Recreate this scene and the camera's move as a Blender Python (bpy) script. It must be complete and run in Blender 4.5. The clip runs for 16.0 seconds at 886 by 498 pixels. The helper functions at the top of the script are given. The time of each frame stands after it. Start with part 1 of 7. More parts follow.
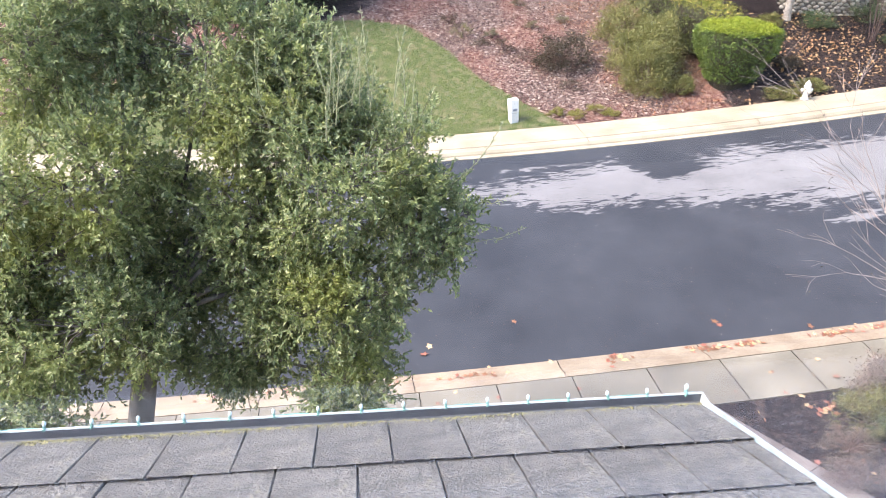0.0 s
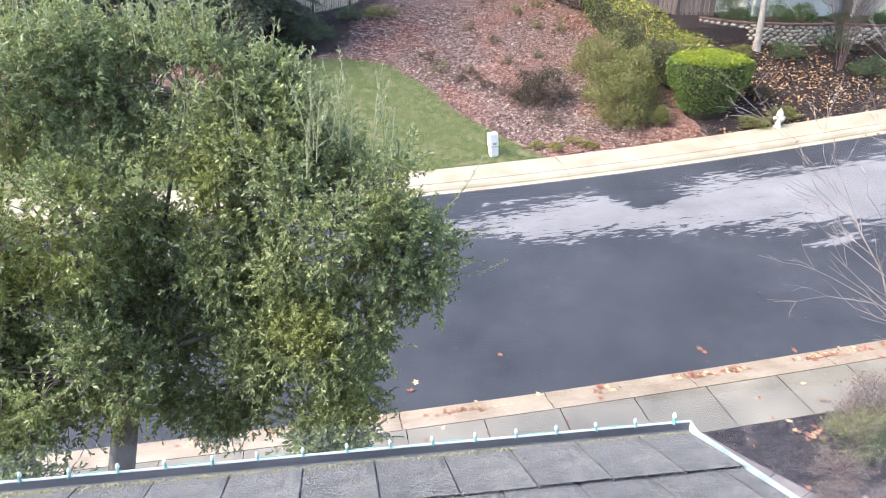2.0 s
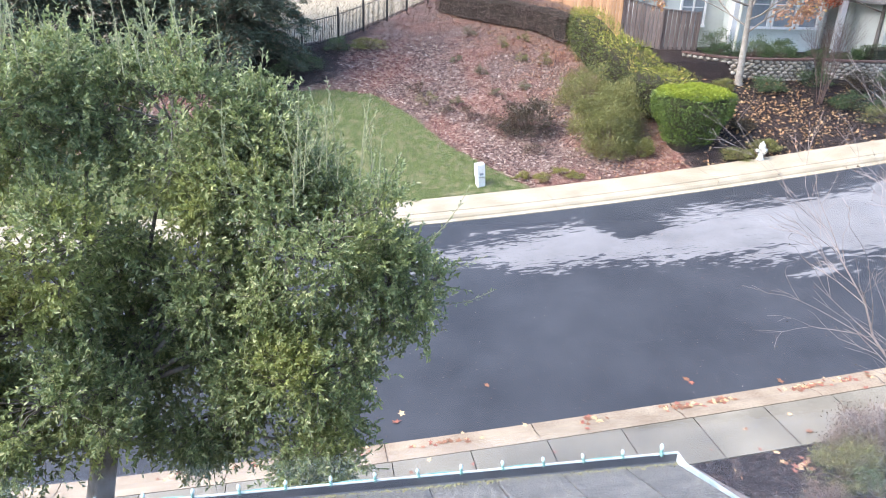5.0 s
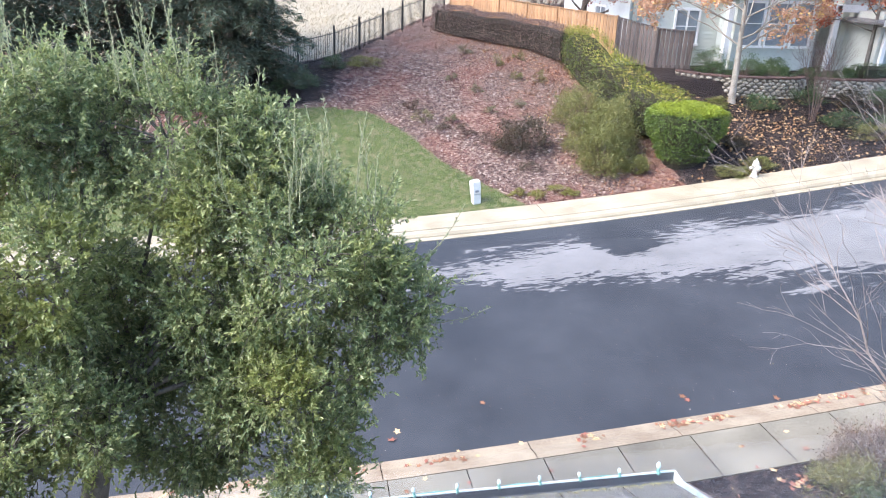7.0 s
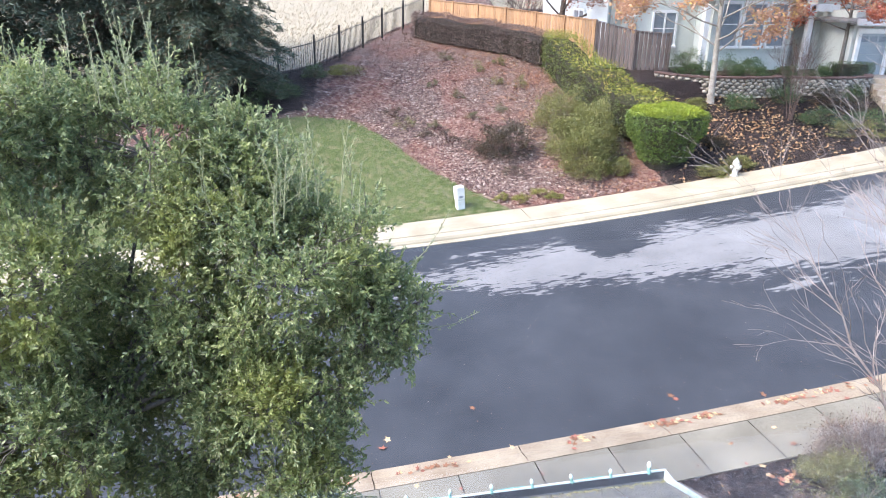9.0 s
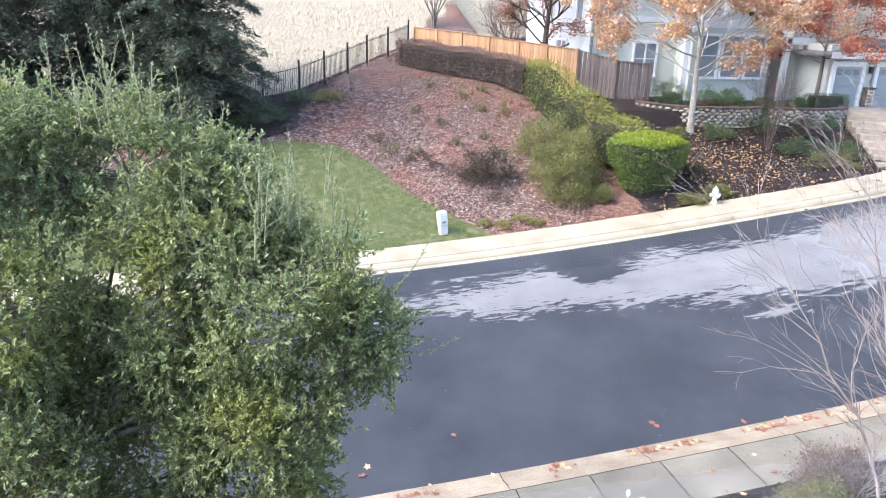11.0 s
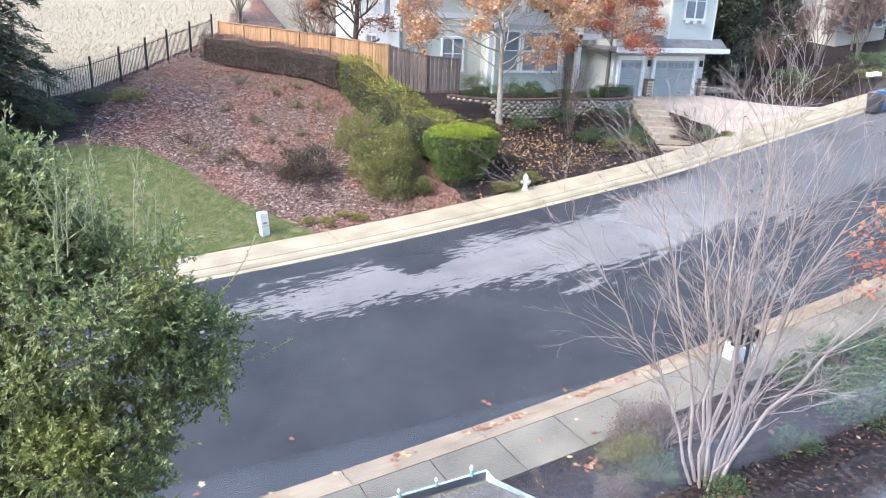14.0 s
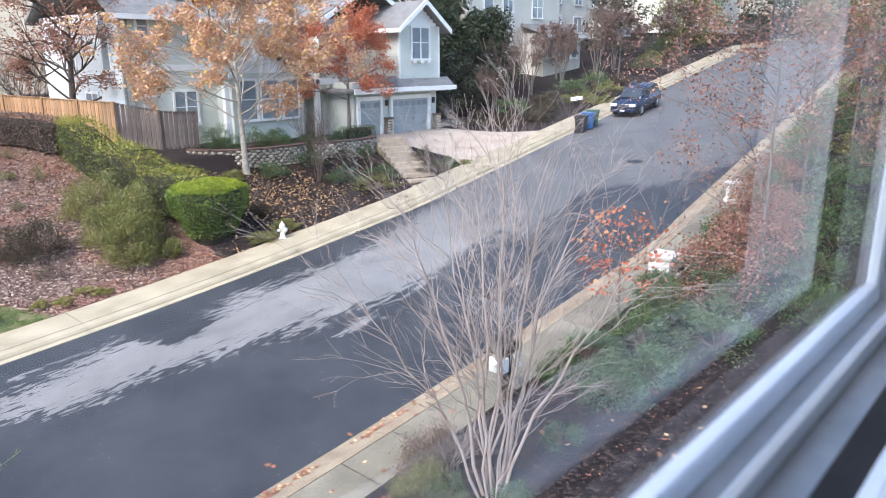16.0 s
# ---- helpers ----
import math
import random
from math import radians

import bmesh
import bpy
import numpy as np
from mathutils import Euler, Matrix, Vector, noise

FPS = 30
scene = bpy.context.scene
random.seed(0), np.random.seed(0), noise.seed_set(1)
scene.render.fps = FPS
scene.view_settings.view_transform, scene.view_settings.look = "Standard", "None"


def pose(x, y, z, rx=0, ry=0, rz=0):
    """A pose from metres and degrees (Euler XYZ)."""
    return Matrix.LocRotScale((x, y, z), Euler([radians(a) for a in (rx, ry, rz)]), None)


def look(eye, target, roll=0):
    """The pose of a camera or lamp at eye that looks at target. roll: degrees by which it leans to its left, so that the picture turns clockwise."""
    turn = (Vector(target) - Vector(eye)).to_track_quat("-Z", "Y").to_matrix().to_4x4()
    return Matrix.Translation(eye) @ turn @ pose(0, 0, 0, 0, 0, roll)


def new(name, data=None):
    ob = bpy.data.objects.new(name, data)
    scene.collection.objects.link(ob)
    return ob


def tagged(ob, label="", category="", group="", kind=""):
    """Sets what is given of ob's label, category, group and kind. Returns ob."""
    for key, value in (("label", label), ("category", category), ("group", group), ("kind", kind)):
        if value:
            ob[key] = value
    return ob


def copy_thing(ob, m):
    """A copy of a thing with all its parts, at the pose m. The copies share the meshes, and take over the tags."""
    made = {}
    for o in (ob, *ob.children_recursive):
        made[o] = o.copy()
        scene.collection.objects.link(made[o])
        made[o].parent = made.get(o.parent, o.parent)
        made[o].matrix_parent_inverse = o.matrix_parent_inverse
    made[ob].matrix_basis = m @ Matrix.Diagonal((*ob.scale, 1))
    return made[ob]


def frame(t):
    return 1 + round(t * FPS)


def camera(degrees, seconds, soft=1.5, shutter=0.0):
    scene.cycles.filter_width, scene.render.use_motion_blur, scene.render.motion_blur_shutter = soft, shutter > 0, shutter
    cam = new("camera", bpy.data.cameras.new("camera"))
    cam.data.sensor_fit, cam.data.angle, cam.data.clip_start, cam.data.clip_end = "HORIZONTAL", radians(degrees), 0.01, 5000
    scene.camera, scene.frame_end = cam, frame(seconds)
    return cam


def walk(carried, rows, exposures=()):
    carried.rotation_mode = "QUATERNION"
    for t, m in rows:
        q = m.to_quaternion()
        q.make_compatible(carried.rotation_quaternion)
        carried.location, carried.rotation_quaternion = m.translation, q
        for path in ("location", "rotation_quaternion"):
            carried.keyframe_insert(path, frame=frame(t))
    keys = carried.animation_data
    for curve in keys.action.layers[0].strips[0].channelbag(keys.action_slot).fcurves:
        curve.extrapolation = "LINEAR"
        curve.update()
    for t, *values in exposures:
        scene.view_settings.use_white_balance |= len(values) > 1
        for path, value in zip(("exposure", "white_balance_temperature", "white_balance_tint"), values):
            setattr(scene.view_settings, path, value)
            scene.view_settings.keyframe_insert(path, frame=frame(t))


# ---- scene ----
cam = camera(63.81, 16.0, soft=0.9)
cam.data.dof.use_dof, cam.data.dof.focus_distance, cam.data.dof.aperture_fstop = True, 9.0, 8.0
# seconds, x, y, z, heading, tilt, lean
ROWS = [
    (0.0, -0.012, 0.016, 8.638, -8.16, -28.09, 2.26),
    (0.5, -0.010, 0.020, 8.636, -8.67, -27.31, 2.21),
    (1.0, -0.013, 0.014, 8.640, -8.97, -26.52, 1.93),
    (1.5, -0.010, 0.019, 8.637, -9.26, -25.83, 1.61),
    (2.0, -0.005, 0.025, 8.632, -9.53, -25.29, 1.37),
    (2.5, -0.005, 0.027, 8.633, -9.82, -24.81, 1.31),
    (3.0, -0.003, 0.030, 8.630, -10.07, -24.38, 1.37),
    (3.5, -0.008, 0.024, 8.635, -10.23, -24.05, 1.53),
    (4.0, -0.005, 0.026, 8.632, -10.32, -23.75, 1.69),
    (6.5, 0.000, 0.033, 8.625, -10.88, -21.62, 2.22),
    (7.0, -0.003, 0.029, 8.631, -10.94, -21.49, 2.09),
    (7.5, -0.004, 0.028, 8.632, -11.05, -21.47, 1.82),
    (8.0, -0.007, 0.024, 8.635, -11.31, -21.45, 1.53),
    (8.5, -0.008, 0.022, 8.639, -11.71, -21.32, 1.24),
    (9.0, -0.010, 0.017, 8.640, -12.18, -20.97, 1.03),
    (11.5, 0.005, 0.015, 8.647, -13.95, -18.58, 2.27),
    (12.0, -0.000, 0.015, 8.651, -14.24, -18.41, 2.53),
    (12.5, -0.004, 0.003, 8.659, -14.61, -18.34, 2.60),
    (13.0, -0.014, 0.003, 8.675, -16.30, -18.50, 2.72),
    (13.5, -0.023, 0.018, 8.648, -19.31, -18.59, 2.68),
    (14.0, -0.035, 0.007, 8.628, -28.42, -18.67, 2.70),
    (14.5, 0.057, 0.008, 8.603, -38.81, -18.68, 1.81),
    (15.0, 0.135, -0.034, 8.649, -44.69, -17.17, 0.33),
    (15.5, 0.143, -0.045, 8.660, -46.62, -15.57, -0.45),
    (16.0, 0.149, -0.024, 8.682, -47.63, -14.94, -0.18),
]
walk(cam, [(t, pose(x, y, z, 90 + p, 0, h) @ pose(0, 0, 0, 0, 0, r)) for t, x, y, z, h, p, r in ROWS],
     exposures=[(0.0, 2.34, 6900, 17), (1.5, 2.26, 6700, 15), (3.5, 2.24, 6400, 14), (8.0, 2.23, 6300, 14), (13.2, 2.20, 6250, 13), (14.5, 1.92, 6350, 12), (16.0, 1.87, 6350, 11)])

# ---- sky and sun: bright overcast ----
world = bpy.data.worlds.new("sky")
scene.world = world
world.use_nodes = True
wn = world.node_tree.nodes
sky = wn.new("ShaderNodeTexSky")
sky.sky_type = "NISHITA"
sky.sun_disc = False
sky.sun_elevation = radians(46)
sky.sun_rotation = radians(282)
sky.air_density, sky.dust_density, sky.ozone_density = 1.0, 1.2, 1.2
world.node_tree.links.new(sky.outputs[0], wn["Background"].inputs[0])
wn["Background"].inputs[1].default_value = 0.15
sun_data = bpy.data.lights.new("sun", "SUN")
sun_data.energy, sun_data.angle, sun_data.color = 1.55, radians(30), (1.0, 0.97, 0.93)
sun = new("sun", sun_data)
sun.matrix_world = look((-34, 4, 40), (4, 12, 0))


# ---- materials ----
def material(name, a, b, scale=4.0, rough=0.8, bump=0.2, fine=60.0, spots=None, metal=0.0, per_object=0.0, stretch=(1, 1, 1), island=0.0, spec=0.4):
    """Two colours mixed by a broad and a fine noise, with fine relief."""
    m = bpy.data.materials.new(name)
    m.use_nodes = True
    nt = m.node_tree
    N, L = nt.nodes, nt.links
    bsdf = N["Principled BSDF"]
    co = N.new("ShaderNodeTexCoord")
    mp = N.new("ShaderNodeMapping")
    mp.inputs["Scale"].default_value = stretch
    L.new(co.outputs["Object"], mp.inputs[0])
    n1, n2 = N.new("ShaderNodeTexNoise"), N.new("ShaderNodeTexNoise")
    n1.inputs["Scale"].default_value, n2.inputs["Scale"].default_value = scale, fine
    n1.inputs["Detail"].default_value, n2.inputs["Detail"].default_value = 6, 3
    for n in (n1, n2):
        L.new(mp.outputs[0], n.inputs["Vector"])
    add = N.new("ShaderNodeMath")
    add.operation = "MULTIPLY_ADD"
    L.new(n2.outputs[0], add.inputs[0])
    add.inputs[1].default_value = 0.5
    L.new(n1.outputs[0], add.inputs[2])
    ramp = N.new("ShaderNodeValToRGB")
    L.new(add.outputs[0], ramp.inputs[0])
    e = ramp.color_ramp.elements
    e[0].position, e[0].color = 0.5, (*a, 1)
    e[1].position, e[1].color = 1.0, (*b, 1)
    out = ramp.outputs[0]
    if per_object or island:
        hs = N.new("ShaderNodeHueSaturation")
        src = N.new("ShaderNodeObjectInfo").outputs["Random"] if per_object else N.new("ShaderNodeNewGeometry").outputs["Random Per Island"]
        k = per_object or island
        mr = N.new("ShaderNodeMapRange")
        mr.inputs["To Min"].default_value, mr.inputs["To Max"].default_value = 1 - k, 1 + k
        L.new(src, mr.inputs[0])
        L.new(mr.outputs[0], hs.inputs["Value"])
        L.new(out, hs.inputs["Color"])
        out = hs.outputs[0]
    L.new(out, bsdf.inputs["Base Color"])
    bsdf.inputs["Roughness"].default_value, bsdf.inputs["Metallic"].default_value = rough, metal
    bsdf.inputs["Specular IOR Level"].default_value = spec
    if bump:
        bp = N.new("ShaderNodeBump")
        bp.inputs["Strength"].default_value, bp.inputs["Distance"].default_value = bump, 0.02
        L.new(add.outputs[0], bp.inputs["Height"])
        L.new(bp.outputs[0], bsdf.inputs["Normal"])
    return m


def leaf_material(name, a, b, c=None, rough=0.5, through_light=0.25, young=None):
    """Leaves: the colour varies from leaf to leaf and, with young, from bough to bough; some light passes through."""
    m = bpy.data.materials.new(name)
    m.use_nodes = True
    N, L = m.node_tree.nodes, m.node_tree.links
    bsdf = N["Principled BSDF"]
    geo = N.new("ShaderNodeNewGeometry")
    ramp = N.new("ShaderNodeValToRGB")
    L.new(geo.outputs["Random Per Island"], ramp.inputs[0])
    e = ramp.color_ramp.elements
    e[0].color, e[1].color = (*a, 1), (*b, 1)
    if c:
        k = e.new(0.8)
        k.color = (*b, 1)
        e[2].color = (*c, 1)
    shade = ramp.outputs[0]
    if young:
        co, n, mr, mx = N.new("ShaderNodeTexCoord"), N.new("ShaderNodeTexNoise"), N.new("ShaderNodeMapRange"), N.new("ShaderNodeMix")
        n.inputs["Scale"].default_value, n.inputs["Detail"].default_value = 0.9, 2
        L.new(co.outputs["Object"], n.inputs["Vector"])
        mr.inputs["From Min"].default_value, mr.inputs["From Max"].default_value, mr.inputs["To Max"].default_value = 0.5, 0.66, 0.36
        L.new(n.outputs[0], mr.inputs[0])
        mx.data_type = "RGBA"
        L.new(mr.outputs[0], mx.inputs[0])
        L.new(shade, mx.inputs[6])
        mx.inputs[7].default_value = (*young, 1)
        shade = mx.outputs[2]
    L.new(shade, bsdf.inputs["Base Color"])
    bsdf.inputs["Roughness"].default_value = rough
    bsdf.inputs["Specular IOR Level"].default_value = 0.4
    tr = N.new("ShaderNodeBsdfTranslucent")
    L.new(shade, tr.inputs[0])
    mix = N.new("ShaderNodeMixShader")
    mix.inputs[0].default_value = through_light
    L.new(bsdf.outputs[0], mix.inputs[1])
    L.new(tr.outputs[0], mix.inputs[2])
    L.new(mix.outputs[0], N["Material Output"].inputs[0])
    return m


CONCRETE = material("pale_concrete", (0.29, 0.243, 0.163), (0.46, 0.395, 0.28), 1.2, 0.9, 0.15, 30)
CONCRETE_GREY = material("stained_concrete", (0.135, 0.12, 0.09), (0.265, 0.237, 0.178), 0.9, 0.9, 0.15, 25, per_object=0.14)
KERB_M = material("kerb_concrete", (0.225, 0.165, 0.11), (0.385, 0.315, 0.22), 1.5, 0.9, 0.2, 22, per_object=0.06)
BARK_DARK = material("dark_bark", (0.035, 0.025, 0.02), (0.12, 0.09, 0.07), 6, 0.95, 0.8, 40, stretch=(1, 1, 0.25))
BARK_GREY = material("grey_bark", (0.10, 0.085, 0.07), (0.24, 0.21, 0.18), 5, 0.9, 0.6, 30)
BARK_PALE = material("pale_bark", (0.22, 0.185, 0.145), (0.47, 0.42, 0.35), 4, 0.85, 0.3, 20)
BARK_CRAPE = material("crape_bark", (0.25, 0.195, 0.17), (0.47, 0.395, 0.35), 5, 0.8, 0.3, 30, stretch=(1, 1, 0.4))
TWIG = material("twig_bark", (0.10, 0.06, 0.05), (0.22, 0.15, 0.12), 8, 0.9, 0.2)


def tile_material():
    """Coarse cement tile: grey body, dark pits and pale lichen flecks, each tile a little different."""
    m = material("concrete_roof_tile", (0.066, 0.062, 0.053), (0.17, 0.16, 0.137), 9, 0.95, 0.9, 90, per_object=0.13)
    N, L = m.node_tree.nodes, m.node_tree.links
    bsdf = N["Principled BSDF"]
    body = bsdf.inputs["Base Color"].links[0].from_socket
    co = N.new("ShaderNodeTexCoord")
    for scale, lo, hi, share, colour in ((70, 0.56, 0.66, 0.45, (0.36, 0.34, 0.29, 1)), (58, 0.56, 0.62, 0.8, (0.03, 0.028, 0.025, 1)), (14, 0.68, 0.76, 0.25, (0.34, 0.32, 0.17, 1))):
        n = N.new("ShaderNodeTexNoise")
        n.inputs["Scale"].default_value, n.inputs["Detail"].default_value = scale, 2
        L.new(co.outputs["Object"], n.inputs["Vector"])
        mr = N.new("ShaderNodeMapRange")
        mr.inputs["From Min"].default_value, mr.inputs["From Max"].default_value = lo, hi
        mr.inputs["To Max"].default_value = share
        L.new(n.outputs[0], mr.inputs[0])
        mx = N.new("ShaderNodeMix")
        mx.data_type = "RGBA"
        L.new(mr.outputs[0], mx.inputs[0])
        L.new(body, mx.inputs[6])
        mx.inputs[7].default_value = colour
        body = mx.outputs[2]
    L.new(body, bsdf.inputs["Base Color"])
    return m


TILE_M = tile_material()

GUTTER_M = material("dark_gutter_paint", (0.05, 0.055, 0.062), (0.13, 0.135, 0.14), 3, 0.45, 0.1)
WHITE = material("white_paint", (0.72, 0.72, 0.70), (0.82, 0.82, 0.80), 2, 0.5, 0.05)
SIDING = material("sage_siding", (0.51, 0.535, 0.49), (0.63, 0.65, 0.59), 0.6, 0.7, 0.1, 18)
# paler copy of the siding: brightness of the west-facing wall put into colour
SIDING_LIT = material("lit_side_siding", (0.52, 0.55, 0.55), (0.64, 0.66, 0.65), 0.6, 0.7, 0.1, 18)
SIDING_DARK = material("grey_trim", (0.20, 0.24, 0.24), (0.27, 0.31, 0.30), 0.6, 0.6, 0.1, 18)
BEIGE = material("beige_siding", (0.55, 0.51, 0.44), (0.66, 0.62, 0.54), 0.6, 0.7, 0.1, 18)
DOOR_GREY = material("grey_door_paint", (0.27, 0.31, 0.32), (0.33, 0.37, 0.38), 1, 0.5, 0.05)
SHINGLE = material("grey_shingle", (0.12, 0.12, 0.12), (0.27, 0.26, 0.25), 3, 0.95, 0.5, 40)
WOOD = material("cedar_fence_board", (0.30, 0.15, 0.07), (0.56, 0.34, 0.18), 2, 0.85, 0.4, 30, per_object=0.2, stretch=(6, 6, 1))
WOOD_GREY = material("weathered_fence_board", (0.12, 0.09, 0.08), (0.26, 0.20, 0.17), 2, 0.9, 0.4, 30, per_object=0.2, stretch=(6, 6, 1))
IRON = material("black_iron", (0.012, 0.011, 0.010), (0.035, 0.03, 0.028), 10, 0.5, 0.1)
GLASS_DARK = material("dark_window_glass", (0.05, 0.06, 0.07), (0.12, 0.14, 0.16), 1.5, 0.08, 0.0, spec=0.6)
STONE_M = material("river_stone", (0.20, 0.17, 0.13), (0.55, 0.48, 0.38), 3, 0.8, 0.4, 30, per_object=0.3)
MORTAR = material("mortar", (0.10, 0.08, 0.065), (0.19, 0.16, 0.13), 6, 0.95, 0.4)
CAP_BRICK = material("brown_cap", (0.09, 0.05, 0.04), (0.17, 0.10, 0.08), 6, 0.85, 0.3, per_object=0.15)
OAK_LEAF = leaf_material("oak_leaf", (0.15, 0.21, 0.095), (0.38, 0.43, 0.18), (0.66, 0.66, 0.38), 0.32, 0.45, (0.46, 0.45, 0.08))
SPRIG_LEAF = leaf_material("pale_sprig_leaf", (0.19, 0.24, 0.11), (0.42, 0.45, 0.24), None, 0.45, 0.35)
REDWOOD_LEAF = leaf_material("redwood_needles", (0.045, 0.072, 0.052), (0.135, 0.17, 0.105), (0.27, 0.16, 0.10), 0.6, 0.25)
# clipped bush top: the light from above is put into the leaf colour
BUSH_LIT_TOP = leaf_material("lit_bush_top_leaf", (0.15, 0.20, 0.02), (0.36, 0.43, 0.04), (0.55, 0.54, 0.07), 0.5)
# green hedge sides: leaf colour darkened for shade
HEDGE_SHADED_SIDE = leaf_material("shaded_hedge_side_leaf", (0.055, 0.08, 0.022), (0.16, 0.19, 0.05), (0.26, 0.24, 0.065), 0.6)
HEDGE_BROWN = leaf_material("brown_hedge_leaf", (0.11, 0.07, 0.062), (0.23, 0.15, 0.13), (0.33, 0.26, 0.20), 0.7)
OLIVE_LEAF = leaf_material("olive_bush_leaf", (0.095, 0.105, 0.03), (0.25, 0.25, 0.075), (0.42, 0.35, 0.14), 0.6)
SHRUB_DARK = leaf_material("dark_shrub_leaf", (0.035, 0.03, 0.02), (0.10, 0.075, 0.045), (0.13, 0.12, 0.06), 0.7)
SHRUB_GREEN = leaf_material("green_shrub_leaf", (0.045, 0.085, 0.035), (0.13, 0.19, 0.07), (0.23, 0.27, 0.11), 0.5)
ORANGE_LEAF = leaf_material("autumn_orange_leaf", (0.48, 0.25, 0.15), (0.66, 0.42, 0.27), (0.78, 0.56, 0.15), 0.6, 0.35)
RED_LEAF = leaf_material("autumn_red_leaf", (0.42, 0.11, 0.065), (0.59, 0.21, 0.11), (0.68, 0.36, 0.16), 0.6, 0.35)
TWIG_LEAF = leaf_material("dry_twig_leaf", (0.10, 0.07, 0.055), (0.22, 0.17, 0.13), (0.30, 0.20, 0.14), 0.8, 0.1)
RED_FADED = leaf_material("faded_red_leaf", (0.22, 0.09, 0.06), (0.40, 0.20, 0.14), (0.50, 0.30, 0.20), 0.7, 0.3)
# green hedge top: green lightened for light from above, plus fallen yellow leaves
HEDGE_LIT_TOP = leaf_material("lit_yellow_strewn_hedge_top", (0.13, 0.165, 0.025), (0.34, 0.35, 0.055), (0.72, 0.52, 0.17), 0.55)
SHRUB_PALE = leaf_material("pale_tuft_leaf", (0.14, 0.13, 0.07), (0.26, 0.25, 0.14), None, 0.7)
SHRUB_YELLOW = leaf_material("yellow_green_leaf", (0.18, 0.17, 0.04), (0.38, 0.36, 0.10), None, 0.6)
DARK_GREEN = leaf_material("dark_evergreen_leaf", (0.016, 0.026, 0.014), (0.05, 0.065, 0.03), (0.08, 0.085, 0.045), 0.6)
LITTER_DULL = leaf_material("dull_leaf_litter", (0.14, 0.085, 0.065), (0.30, 0.205, 0.155), (0.60, 0.50, 0.39), 0.9, 0.05)
LITTER = leaf_material("fallen_leaf", (0.30, 0.10, 0.05), (0.50, 0.26, 0.14), (0.62, 0.46, 0.22), 0.8, 0.1)
LITTER_YELLOW = leaf_material("fallen_yellow_leaf", (0.36, 0.18, 0.08), (0.68, 0.46, 0.22), None, 0.8, 0.1)
CHIP = leaf_material("bark_chip", (0.09, 0.035, 0.03), (0.24, 0.11, 0.09), (0.45, 0.32, 0.26), 0.9, 0.0)
GRASS_M = leaf_material("grass_blade", (0.035, 0.062, 0.014), (0.125, 0.165, 0.05), (0.46, 0.41, 0.19), 0.7, 0.2)
STRAW = leaf_material("dry_grass", (0.36, 0.30, 0.20), (0.58, 0.50, 0.36), None, 0.8, 0.2)


# ---- mesh helpers ----
def mesh_from(name, verts, faces, smooth=False):
    me = bpy.data.meshes.new(name)
    me.from_pydata(np.asarray(verts, float).tolist() if isinstance(verts, np.ndarray) else verts, [], faces.tolist() if isinstance(faces, np.ndarray) else faces)
    me.update()
    if smooth:
        me.polygons.foreach_set("use_smooth", [True] * len(me.polygons))
    return me


def part(name, shape, mat, parent=None, label="", smooth=False, m=None):
    """One mesh object from a bmesh or a mesh, under a thing or a part."""
    if isinstance(shape, bmesh.types.BMesh):
        me = bpy.data.meshes.new(name)
        shape.to_mesh(me)
        shape.free()
    else:
        me = shape
    if smooth:
        me.polygons.foreach_set("use_smooth", [True] * len(me.polygons))
    if not me.materials:
        me.materials.append(mat)
    ob = new(name, me)
    if m is not None:
        ob.matrix_basis = m
    if parent:
        ob.parent = parent
    return tagged(ob, label)


def thing(name, x, y, z, label, category, group="", kind=""):
    ob = new(name)
    ob.location = (x, y, z)
    ob.empty_display_size = 0.2
    return tagged(ob, label, category, group, kind)


def box(bm, x0, x1, y0, y1, z0, z1, bevel=0.0):
    vs = [bm.verts.new((x, y, z)) for z in (z0, z1) for y in (y0, y1) for x in (x0, x1)]
    fs = [bm.faces.new([vs[i] for i in f]) for f in ((0, 2, 3, 1), (4, 5, 7, 6), (0, 1, 5, 4), (2, 6, 7, 3), (1, 3, 7, 5), (0, 4, 6, 2))]
    if bevel:
        es = list({e for f in fs for e in f.edges})
        bmesh.ops.bevel(bm, geom=es, offset=bevel, segments=2, affect="EDGES", profile=0.6)
    return bm


def block(x0, x1, y0, y1, z0, z1, bevel=0.0):
    return box(bmesh.new(), x0, x1, y0, y1, z0, z1, bevel)


def prism(outline, axis, a, b):
    """A closed outline of (u, v) swept along an axis from a to b."""
    put = {"x": lambda u, v, w: (w, u, v), "y": lambda u, v, w: (u, w, v), "z": lambda u, v, w: (u, v, w)}[axis]
    n = len(outline)
    verts = [put(u, v, a) for u, v in outline] + [put(u, v, b) for u, v in outline]
    faces = [list(range(n))[::-1], list(range(n, 2 * n))] + [[i, (i + 1) % n, n + (i + 1) % n, n + i] for i in range(n)]
    bm = bmesh.new()
    vs = [bm.verts.new(v) for v in verts]
    for f in faces:
        bm.faces.new([vs[i] for i in f])
    bmesh.ops.recalc_face_normals(bm, faces=bm.faces)
    return bm


